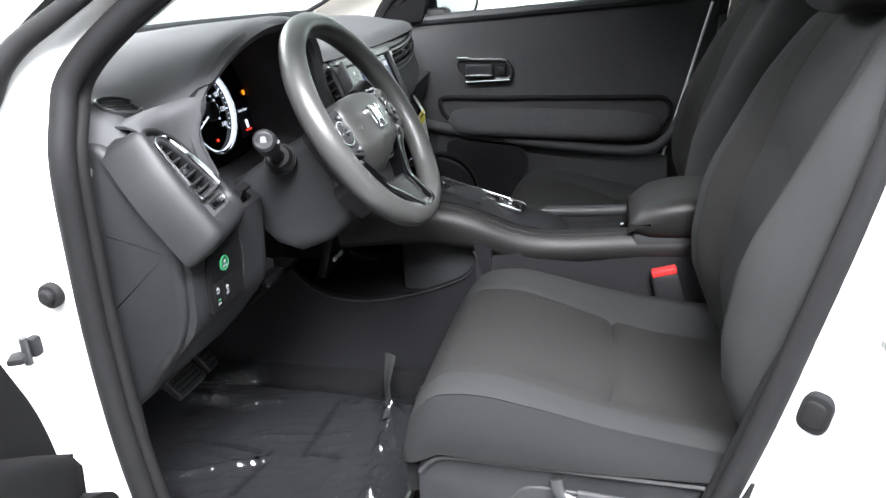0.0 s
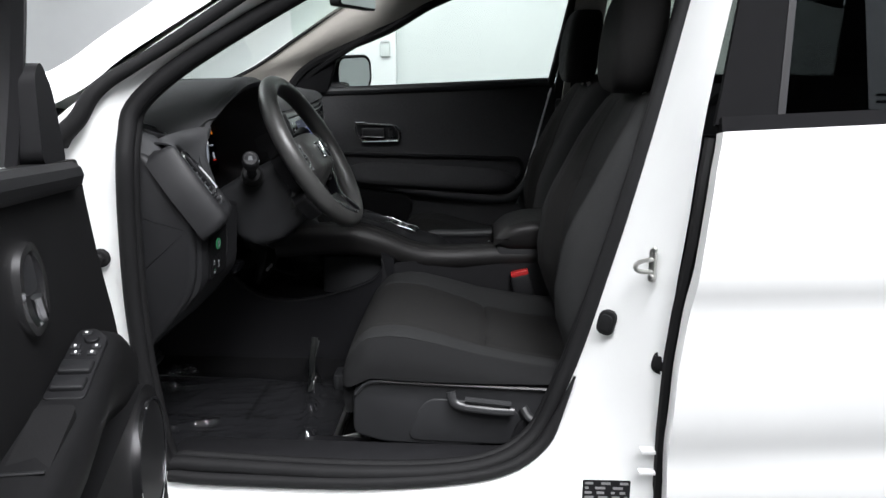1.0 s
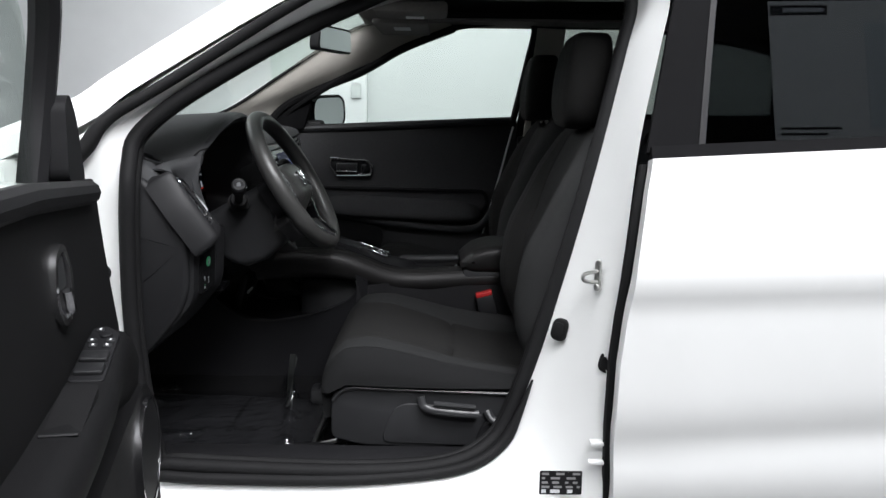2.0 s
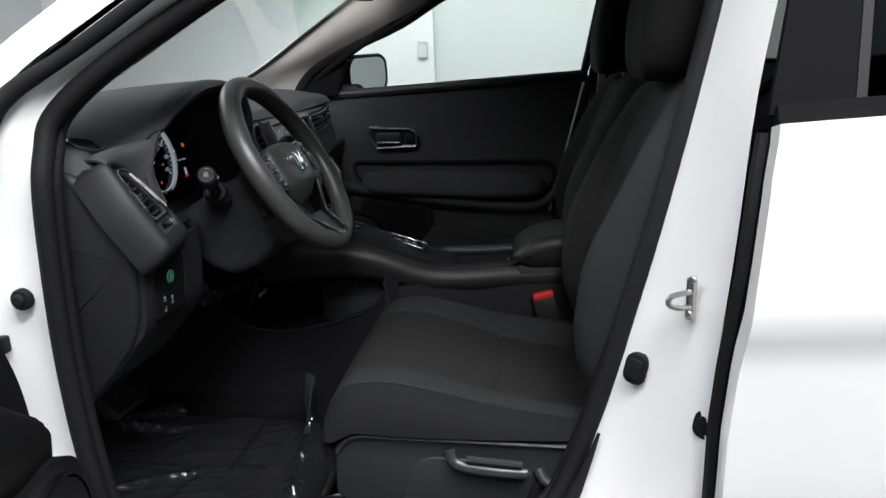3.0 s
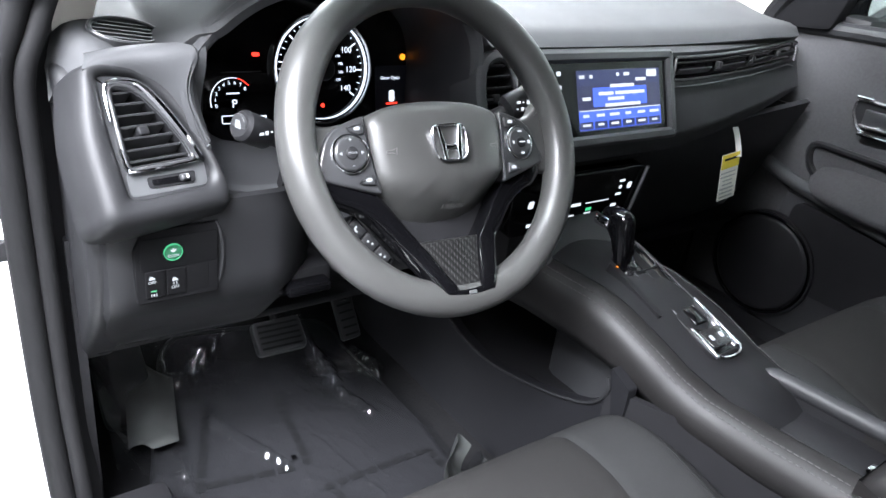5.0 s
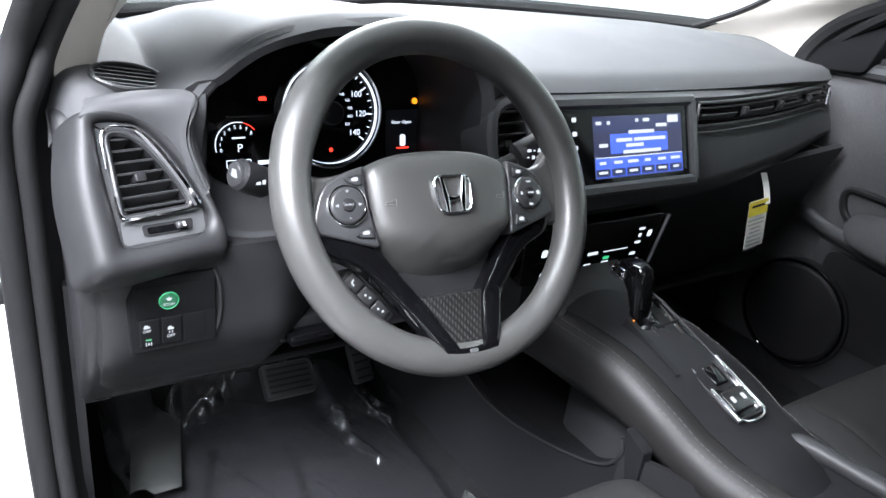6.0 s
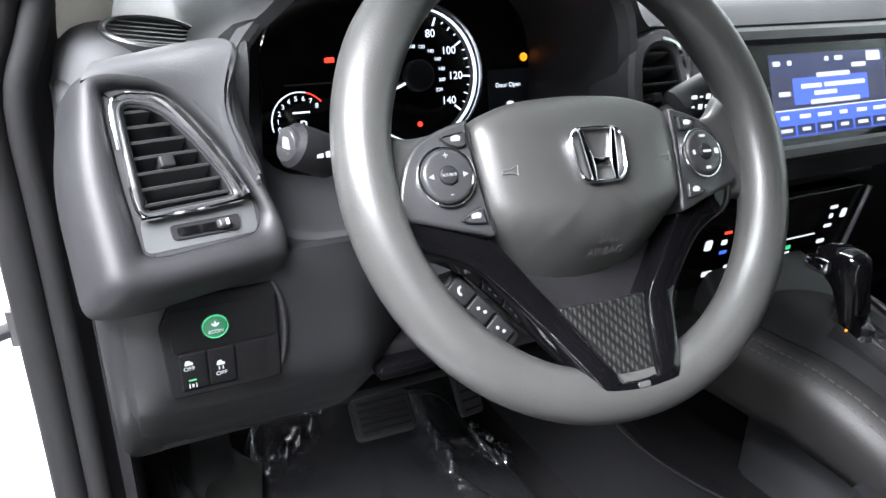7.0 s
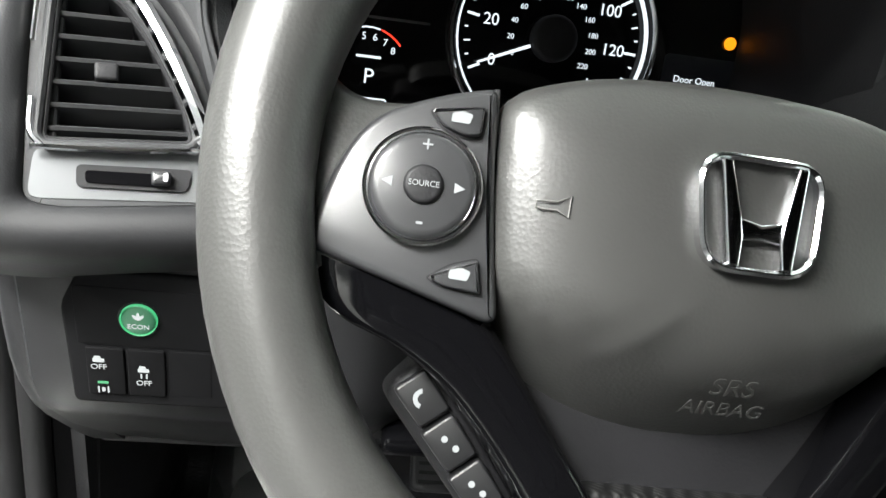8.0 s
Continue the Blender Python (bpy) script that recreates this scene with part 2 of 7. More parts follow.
def rrect(w, h, r, n=4, cx=0.0, cy=0.0):
    return [p + Vector((cx, cy)) for p in rounded([(-w / 2, -h / 2), (w / 2, -h / 2), (w / 2, h / 2), (-w / 2, h / 2)], r, n)]


def circle(r, n=24, cx=0.0, cy=0.0, ry=None):
    return [Vector((cx + r * math.cos(2 * math.pi * i / n), cy + (ry or r) * math.sin(2 * math.pi * i / n))) for i in range(n)]


def inset(poly, d):
    area = sum(a.x * b.y - a.y * b.x for a, b in zip(poly, poly[1:] + poly[:1]))
    sgn, out, k = (1 if area > 0 else -1), [], len(poly)
    for i in range(k):
        t = (poly[(i + 1) % k] - poly[i - 1])
        if t.length < 1e-9:
            out.append(poly[i].copy())
            continue
        t.normalize()
        out.append(poly[i] + Vector((-t.y, t.x)) * d * sgn)
    return out


class Plane:
    """A flat working plane: origin, its right and its up; a point is (u, v, height)."""

    def __init__(self, o, u, v):
        self.o, self.u = Vector(o), Vector(u).normalized()
        self.n = self.u.cross(Vector(v)).normalized()
        self.v = self.n.cross(self.u)

    def __call__(self, u, v, h=0.0):
        return self.o + self.u * u + self.v * v + self.n * h

    def slab(self, poly, h0, h1, bevel=0.0, bm=None):
        """A plate over the outline from height h0 to h1, its upper edge rounded."""
        bm = bm or bmesh.new()
        poly = [Vector(p) for p in poly]
        loops = [[self(p.x, p.y, h0) for p in poly]]
        if bevel:
            for k in range(4):
                a = math.pi / 2 * k / 3
                q = inset(poly, bevel * (1 - math.cos(a)))
                loops.append([self(p.x, p.y, h1 - bevel + bevel * math.sin(a)) for p in q])
        else:
            loops.append([self(p.x, p.y, h1) for p in poly])
        return loft(bm, loops)

    def ring(self, poly, width, h0, h1, bevel=0.0, bm=None):
        """A frame along the outline, reaching inwards by width."""
        bm = bm or bmesh.new()
        poly = [Vector(p) for p in poly]
        inn = inset(poly, width)
        b = bevel
        loops = [[self(p.x, p.y, h0) for p in poly], [self(p.x, p.y, h1 - b) for p in poly]]
        if b:
            loops += [[self(p.x, p.y, h1) for p in inset(poly, b)], [self(p.x, p.y, h1) for p in inset(poly, width - b)]]
        loops += [[self(p.x, p.y, h1 - b) for p in inn], [self(p.x, p.y, h0) for p in inn]]
        loops.append(loops[0])
        return loft(bm, loops, True, False)

    def dish(self, poly, rim, depth, bevel=0.004, bm=None):
        """A recess: from the outline's rim down by depth to a floor."""
        bm = bm or bmesh.new()
        poly = [Vector(p) for p in poly]
        q = inset(poly, rim)
        return loft(bm, [[self(p.x, p.y, 0) for p in poly], [self(p.x, p.y, -depth) for p in q],
                         [self(p.x * 0.5 + sum(a.x for a in q) / len(q) * 0.5, p.y * 0.5 + sum(a.y for a in q) / len(q) * 0.5, -depth) for p in q]])

    def text(self, name, words, u, v, size, mat, parent, h=0.0006, align="CENTER"):
        cu = bpy.data.curves.new(name, "FONT")
        cu.body, cu.size, cu.align_x, cu.align_y, cu.extrude = words, size, align, "CENTER", 0.0001
        cu.materials.append(mat)
        source = new("lettering_source", cu)
        me = bpy.data.meshes.new_from_object(source)
        bpy.data.objects.remove(source)
        me.transform(Matrix.Translation(self(u, v, h)) @ Matrix((self.u, self.v, self.n)).transposed().to_4x4())
        ob = new(name, me)
        if parent:
            ob.parent = parent
            ob.location = -parent.location if parent.parent is None else Vector()
        return ob


def surface(f, nu, nv, thick, u0=0.0, u1=1.0, v0=0.0, v1=1.0):
    """A curved sheet f(u, v) with a thickness (to the back of its normal)."""
    bm = bmesh.new()
    g = [[f(u0 + (u1 - u0) * i / nu, v0 + (v1 - v0) * j / nv) for j in range(nv + 1)] for i in range(nu + 1)]
    front = [[bm.verts.new(p) for p in r] for r in g]
    back = []
    for i in range(nu + 1):
        row = []
        for j in range(nv + 1):
            a = g[min(i + 1, nu)][j] - g[max(i - 1, 0)][j]
            b = g[i][min(j + 1, nv)] - g[i][max(j - 1, 0)]
            n = a.cross(b)
            n = n.normalized() if n.length > 1e-12 else V(0, 0, 1)
            row.append(bm.verts.new(g[i][j] - n * thick))
        back.append(row)
    for i in range(nu):
        for j in range(nv):
            bm.faces.new((front[i][j], front[i + 1][j], front[i + 1][j + 1], front[i][j + 1]))
            bm.faces.new((back[i][j], back[i][j + 1], back[i + 1][j + 1], back[i + 1][j]))
    edge = [(i, 0) for i in range(nu)] + [(nu, j) for j in range(nv)] + [(i, nv) for i in range(nu, 0, -1)] + [(0, j) for j in range(nv, 0, -1)]
    for (a, b), (c, d) in zip(edge, edge[1:] + edge[:1]):
        bm.faces.new((front[a][b], back[a][b], back[c][d], front[c][d]))
    return bm


def interp(x, pts):
    """A value between the (x, value) pairs, eased."""
    if x <= pts[0][0]:
        return pts[0][1]
    for (a, p), (b, q) in zip(pts, pts[1:]):
        if x <= b:
            return p + (q - p) * (x - a) / (b - a)
    return pts[-1][1]

# ---- the booth ----
def room():
    for name, c, s, mat, label in (
            ("floor", (0, 0, -0.05), (14, 14, 0.1), "floor", "grey painted concrete booth floor"),
            ("ceiling", (0, 0, 3.65), (14, 14, 0.1), "wallw", "white booth ceiling"),
            ("wall_east", (0.0, 5.05, 1.8), (14, 0.1, 3.6), "wall", "pale grey-green painted booth wall"),
            # wall_west stays out of view; its grey holds back bounced light
            ("wall_west", (0.0, -6.05, 1.8), (14, 0.1, 3.6), "dim", "unseen booth wall, toned grey to cut bounce light"),
            ("wall_north", (-6.05, -0.5, 1.8), (0.1, 11, 3.6), "wallw", "white booth wall ahead of the bonnet"),
            ("wall_south", (6.05, -0.5, 1.8), (0.1, 11, 3.6), "wall", "grey booth wall behind the car")):
        tagged(link(name, boxed(c, s, 0), M[mat], smooth=False), label, name.split("_")[0], kind="structure")
    tagged(link("column", boxed((-2.2, 4.95, 1.8), (3.62, 0.1, 3.6), 0.006), M["wallw"]), "white plastered wall projection", "wall", kind="structure")
    box_ = thing("thermostat", "small grey wall control box", "control box", (-0.487, 4.9, 1.22))
    part("body", boxed((-0.487, 4.885, 1.275), (0.09, 0.03, 0.13), 0.006), M["wall"], box_)
    part("cap", boxed((-0.487, 4.866, 1.345), (0.07, 0.012, 0.02), 0.003), M["pale"], box_)
    plate = thing("socket_plate", "small pale wall socket plate", "socket", (0.98, 5.0, 1.0))
    part("plate", boxed((0.98, 4.994, 1.03), (0.05, 0.014, 0.08), 0.003), M["pale"], plate)


room()

# ---- the car's shell ----
car = thing("car_body", "white compact crossover car body with open door", "car", (0.6, 0.0, 0.0))

# driver's door opening: seal, jamb and outer edge, as x, y, z
SEAL = [(-0.238, -0.737, 0.462), (-0.259, -0.737, 0.601), (-0.267, -0.737, 0.76), (-0.263, -0.737, 0.912), (-0.256, -0.737, 1.006),
        (-0.254, -0.725, 1.056), (-0.244, -0.711, 1.102), (-0.185, -0.693, 1.158), (-0.075, -0.67, 1.229), (0.047, -0.648, 1.299),
        (0.141, -0.633, 1.344), (0.247, -0.619, 1.389), (0.376, -0.608, 1.424), (0.575, -0.597, 1.450), (0.676, -0.595, 1.425), (0.699, -0.599, 1.359),
        (0.682, -0.608, 1.275), (0.643, -0.630, 1.106), (0.599, -0.645, 0.931), (0.562, -0.65, 0.794), (0.521, -0.657, 0.651),
        (0.478, -0.668, 0.535), (0.446, -0.682, 0.487), (0.390, -0.703, 0.457), (0.30, -0.72, 0.443), (0.131, -0.737, 0.441), (-0.094, -0.737, 0.444), (-0.20, -0.737, 0.449)]
EDGE = [(-0.38, -0.80, 0.33), (-0.43, -0.745, 0.60), (-0.43, -0.742, 0.76), (-0.43, -0.742, 0.912), (-0.42, -0.748, 1.01),
        (-0.350, -0.762, 1.075), (-0.297, -0.745, 1.120), (-0.228, -0.720, 1.175), (-0.115, -0.700, 1.249), (0.012, -0.690, 1.325),
        (0.115, -0.690, 1.378), (0.25, -0.690, 1.425), (0.42, -0.69, 1.462), (0.62, -0.69, 1.475), (0.715, -0.70, 1.44), (0.732, -0.715, 1.36),
        (0.712, -0.745, 1.27), (0.672, -0.80, 1.11), (0.655, -0.815, 0.940), (0.643, -0.815, 0.80), (0.638, -0.815, 0.655),
        (0.638, -0.815, 0.54), (0.638, -0.815, 0.46), (0.635, -0.815, 0.38), (0.58, -0.82, 0.33), (0.28, -0.82, 0.31), (-0.05, -0.82, 0.31), (-0.25, -0.82, 0.31)]


def aperture():
    a, b = curve(SEAL, 4, True), curve(EDGE, 4, True)
    part("inner_flange", loft(bmesh.new(), [[p + V(0, 0.050, 0) + (q - p).normalized() * 0.02 for p, q in zip(a, b)], [p + V(0, 0.026, 0) - (q - p).normalized() * 0.008 for p, q in zip(a, b)], [p + V(0, 0.006, 0) for p in a]], True, False), M["dark"], car, "dark trim inside the door opening")
    loops = [[p + V(0, 0.004, 0) for p in a],
             [p.lerp(q, 0.30) + V(0, 0.004, 0) for p, q in zip(a, b)], [p.lerp(q, 0.45) + V(0, -0.004, 0) for p, q in zip(a, b)],
             [p.lerp(q, 0.8) + V(0, -0.003, 0) for p, q in zip(a, b)], b, [q + V(0, 0.06, 0) + (q - p) * 0.15 for p, q in zip(a, b)]]
    part("door_frame", loft(bmesh.new(), loops, True, False), M["jamb"], car, "white painted door opening and pillar")
    # weather seal: a fat rubber bulb with a lip, round the whole opening
    mid = [p + V(0, -0.006, 0) - (q - p).normalized() * 0.010 for p, q in zip(a, b)]
    part("door_seal", tube(bmesh.new(), mid, 0.0145, True, 10), M["rubber"], car, "black rubber door seal", 60)
    foot = [p + V(0, -0.008, 0) + (q - p).normalized() * 0.012 for p, q in zip(a, b)][81:110]
    part("sill_seal", tube(bmesh.new(), foot, lambda t: 0.012 * min(1.0, t * 5 + 0.2), seg=10), M["rubber"], car, "", 60)
    lip = [p + V(0, 0.016, 0) - (q - p).normalized() * 0.014 for p, q in zip(a, b)]
    part("seal_lip", tube(bmesh.new(), lip, 0.0105, True, 10), M["rubber"], car, "", 60)
    # hinge face between the jamb and the front wing
    part("hinge_face", boxed((-0.438, -0.795, 0.69), (0.012, 0.115, 0.74), 0.003), M["jamb"], car)
    # second seal along the windscreen pillar
    g = curve([(-0.338, -0.768, 1.046), (-0.327, -0.768, 1.060), (-0.304, -0.762, 1.084), (-0.285, -0.754, 1.116), (-0.262, -0.742, 1.140), (-0.228, -0.730, 1.162), (-0.172, -0.714, 1.197), (-0.08, -0.702, 1.255), (0.03, -0.698, 1.322), (0.13, -0.700, 1.374), (0.26, -0.708, 1.42), (0.42, -0.698, 1.457), (0.62, -0.698, 1.47)], 5)
    part("pillar_seal", tube(bmesh.new(), g, lambda t: 0.0165 - 0.006 * min(1, t * 2.2), seg=12), M["rubber"], car, "", 60)


aperture()


def outer_skin():
    # windscreen pillar and roof side, outside the seals
    inner = [(-0.47, -0.79, 1.05), (-0.310, -0.752, 1.122), (-0.235, -0.727, 1.180), (-0.118, -0.704, 1.254), (0.01, -0.694, 1.329), (0.12, -0.692, 1.382), (0.28, -0.702, 1.428), (0.45, -0.692, 1.458), (0.62, -0.69, 1.463), (1.0, -0.69, 1.465), (1.6, -0.70, 1.44)]
    outer = [(-0.52, -0.76, 1.09), (-0.360, -0.715, 1.160), (-0.280, -0.695, 1.215), (-0.165, -0.672, 1.290), (-0.03, -0.655, 1.37), (0.09, -0.645, 1.42), (0.27, -0.64, 1.475), (0.45, -0.62, 1.51), (0.62, -0.61, 1.525), (1.0, -0.60, 1.535), (1.6, -0.60, 1.51)]
    for side in (1, -1):
        a, b = curve(inner, 4), curve(outer, 4)
        lip, drop = (0.10, 0.06) if side == 1 else (0.02, 0.02)
        loops = [[V(p.x, p.y * side, p.z) for p in a], [V(*(p.lerp(q, 0.5) + V(0, -0.012, 0.006)).to_tuple()) if side == 1 else V((p.x + q.x) / 2, -(p.y + q.y) / 2 + 0.012, (p.z + q.z) / 2 + 0.006) for p, q in zip(a, b)],
                 [V(p.x, p.y * side, p.z) for p in b], [V(p.x, (p.y + lip) * side, p.z - 0.005) for p in b], [V(p.x, (p.y + lip) * side, p.z - drop) for p in a]]
        part("roof_rail", loft(bmesh.new(), loops, False), M["paint"], car)
    # roof
    part("roof", surface(lambda u, v: V(0.10 + 1.6 * u, -0.64 + 1.28 * v, 1.43 + 0.10 * math.sin(math.pi * min(1, u * 1.1 + 0.18)) * 0.9 + 0.05 * math.sin(math.pi * v)), 16, 12, 0.012), M["paint"], car)
    # front wings and bonnet
    for side in (1, -1):
        f = lambda u, v: V(-0.42 - 1.5 * u, side * (-0.84 + 0.02 * v + 0.10 * u * u), 0.35 + (0.70 - 0.12 * u) * v)
        part("wing", surface(f, 10, 8, 0.004 * side), M["paint"], car)
    part("bonnet", surface(lambda u, v: V(-0.62 - 1.25 * u, -0.80 + 1.6 * v, 1.02 - 0.16 * u * u + 0.035 * math.sin(math.pi * v)), 12, 12, 0.01), M["paint"], car)
    part("cowl", boxed((-0.74, 0, 1.035), (0.22, 1.44, 0.03), 0.008), M["dark"], car)
    # floor pan, far side, tail and bulkhead close the shell
    part("floor_pan", boxed((0.45, 0, 0.30), (1.9, 1.5, 0.03), 0.004), M["dark"], car)
    part("bulkhead", boxed((-0.80, 0, 0.68), (0.03, 1.5, 0.76), 0.004), M["dark"], car)
    part("far_side", boxed((0.45, 0.86, 0.70), (2.3, 0.03, 0.70), 0.01), M["paint"], car)
    part("rocker", boxed((0.1, -0.80, 0.36), (1.1, 0.07, 0.12), 0.02), M["paint"], car)
    part("tail", boxed((1.75, 0, 0.85), (0.04, 1.5, 1.2), 0.01), M["dark"], car)
    part("far_pillar", surface(lambda u, v: V(0.60 + 0.05 * v + 0.11 * u, 0.70 - 0.10 * v, 1.02 + 0.42 * v), 3, 6, 0.03), M["dark"], car)
    part("far_sill", boxed((0.35, 0.765, 0.37), (2.3, 0.17, 0.14), 0.02), M["dark"], car)
    part("far_kick_panel", boxed((-0.60, 0.705, 0.68), (0.46, 0.02, 0.70), 0.006), M["hard"], car)
    fw = part("far_rear_window", surface(lambda u, v: V(0.71 + (0.85 - 0.03 * v) * u, 0.705 - 0.10 * v, 1.13 + (0.32 - 0.10 * u * u) * v), 8, 4, 0.004), M["tint_light"], car, "green-tinted far rear window")
    fw.visible_shadow = True
    part("far_rear_frame", surface(lambda u, v: V(0.71 + 1.0 * u, 0.72, 0.4 + 0.735 * v), 3, 3, 0.02), M["dark"], car)
    part("far_quarter_trim", surface(lambda u, v: V(0.71 + 0.85 * u - 0.03 * u * v, 0.712 - 0.10 * v, 1.45 - 0.10 * u * u + 0.12 * v), 8, 2, 0.015), M["dark"], car)
    part("far_quarter_panel", surface(lambda u, v: V(1.56 - 0.03 * v + 0.19 * u, 0.705 - 0.10 * v, 1.13 + 0.36 * v), 3, 3, 0.015), M["dark"], car)


outer_skin()


def windscreen():
    def f(u, v):
        y = -0.66 + 1.32 * u
        bow = math.sin(math.pi * u)
        base = V(-0.46 - 0.26 * bow ** 0.6, y, 1.085 - 0.022 * max(0.0, min(1.0, (-0.08 - y) / 0.25)))
        top = V(0.10 - 0.05 * bow, y * 0.86, 1.435)
        return base.lerp(top, v) + V(0, 0, 0.012 * math.sin(math.pi * v))
    ob = part("windscreen", surface(f, 20, 10, 0.004, 0.0, 0.955), M["pane"], car, "clear windscreen glass")
    ob.visible_shadow = False
    rim = [f(i / 24, 0.0) for i in range(25)]
    part("windscreen_gasket", tube(bmesh.new(), [p + V(0.010, 0, 0.014) for p in rim], 0.016, seg=8), M["rubber"], car)
    part("windscreen_edge", tube(bmesh.new(), [f(0.0, i / 12) + V(0, 0.02, -0.004) for i in range(13)], 0.008, seg=6), M["rubber"], car)


windscreen()


def inner_trim():
    # beige pillar trims by the windscreen, both sides
    for s in (1, -1):
        a = curve([(-0.555, 0.582, 1.075), (-0.50, 0.590, 1.100), (-0.40, 0.602, 1.150), (-0.252, 0.595, 1.245), (-0.09, 0.575, 1.345), (0.07, 0.545, 1.425), (0.30, 0.535, 1.468)], 5)
        b = curve([(-0.335, 0.672, 1.015), (-0.324, 0.670, 1.090), (-0.260, 0.660, 1.160), (-0.133, 0.645, 1.222), (0.03, 0.615, 1.285), (0.18, 0.592, 1.366), (0.36, 0.588, 1.436)], 5)
        if s == -1:
            a = curve([(-0.300, 0.650, 1.030), (-0.275, 0.652, 1.056), (-0.255, 0.640, 1.108), (-0.195, 0.620, 1.170), (-0.085, 0.597, 1.243), (0.037, 0.575, 1.315), (0.15, 0.555, 1.372)], 5)
            b = curve([(-0.275, 0.690, 1.020), (-0.268, 0.686, 1.050), (-0.246, 0.672, 1.100), (-0.187, 0.654, 1.157), (-0.077, 0.631, 1.228), (0.045, 0.610, 1.298), (0.15, 0.592, 1.346)], 5)
        flare = 0.065 if s == 1 else 0.0
        loops = []
        for k in range(5):
            t = k / 4
            loops.append([V(p.x + (q.x - p.x) * t, s * (p.y + (q.y - p.y) * t - (0.018 - flare * max(0.0, 1 - i / 12)) * math.sin(math.pi * t)), p.z + (q.z - p.z) * t) for i, (p, q) in enumerate(zip(a, b))])
        loops.append([V(p.x - 0.004, s * (p.y + 0.03), p.z + 0.01) for p in b])
        loops.append([V(p.x - 0.004, s * (p.y + 0.02), p.z + 0.01) for p in a])
        part("pillar_trim", loft(bmesh.new(), loops, False), M["beige"], car, "beige windscreen pillar trim")
        if s == 1:
            part("windscreen_border", tubed([p + V(-0.008, -0.006, 0.006) for p in a], 0.0065, seg=6), M["rubber"], car)
            part("far_pillar_seal", tubed([q + V(0.006, 0.012, -0.006) for q in b], 0.017, seg=8), M["rubber"], car)
    # headliner with the glass roof's dark opening
    part("headliner", surface(lambda u, v: V(0.06 + 0.26 * u, 0.62 - 1.24 * v, 1.425 + 0.02 * math.sin(math.pi * v) + 0.012 * u), 6, 14, 0.008), M["headliner"], car, "grey felt headliner")
    for y in (0.52, -0.52):
        part("headliner_side", surface(lambda u, v, y=y: V(0.30 + 1.4 * u, y + 0.12 - 0.24 * v, 1.432 + 0.012 * math.sin(math.pi * v)), 6, 4, 0.008), M["headliner"], car)
    part("rear_headliner", surface(lambda u, v: V(0.62 + 1.06 * u, -0.60 + 1.20 * v, 1.41 + 0.06 * math.sin(math.pi * min(1, (0.52 + 1.06 * u) / 1.6 * 1.1 + 0.18)) + 0.02 * math.sin(math.pi * v)), 10, 8, 0.006), M["headliner"], car)
    part("glass_roof_panel", boxed((0.95, 0, 1.462), (1.3, 0.9, 0.008), 0.002), M["gloss"], car, "dark glass roof panel")
    part("roof_opening_trim", Plane((0.66, 0, 1.44), (1, 0, 0), (0, -1, 0)).ring(rrect(0.74, 0.86, 0.05), 0.03, -0.03, 0.0, 0.004), M["dark"], car)
    # far roof side trim above the passenger window
    part("roof_side_trim", tubed(curve([(-0.05, 0.64, 1.285), (0.109, 0.625, 1.37), (0.347, 0.60, 1.455), (0.545, 0.60, 1.478), (0.70, 0.60, 1.475), (1.2, 0.6, 1.46)], 5), 0.020, seg=8), M["headliner"], car)
    # far middle pillar trim
    part("middle_pillar_trim", surface(lambda u, v: V(0.63 + 0.03 * v + 0.10 * u, 0.665 - 0.075 * v, 1.04 + 0.39 * v - 0.004 * u), 3, 8, 0.02), M["beige"], car, "beige middle pillar trim")
    part("middle_pillar_foot", boxed((0.68, 0.685, 0.72), (0.14, 0.03, 0.66), 0.01), M["hard"], car)
    # lower sill trim inside the near opening and floor carpet
    part("sill_trim", boxed((0.08, -0.655, 0.415), (0.66, 0.09, 0.06), 0.015), M["dark"], car)
    part("kick_trim", surface(lambda u, v: V(-0.26 - 0.46 * u, -0.690 + 0.02 * u, 0.40 + 0.42 * v), 4, 4, 0.01), M["dark"], car)


inner_trim()


def floor_carpet():
    def f(u, v):
        x, y = 0.60 - 1.34 * u, -0.69 + 1.38 * v
        z = 0.345 + (max(0.0, -0.50 - x) ** 1.15) * 1.15
        ay = abs(y)
        z += 0.16 * max(0.0, min(1.0, (0.17 - ay) / 0.05))
        z += 0.05 * max(0.0, min(1.0, (ay - 0.62) / 0.06))
        return V(x, y, z + 0.003 * noise.noise(V(x * 9, y * 9, 0)))
    tagged(link("carpet", surface(f, 40, 50, -0.02), M["carpet"]), "black carpet over the car floor", "carpet", kind="structure")


floor_carpet()


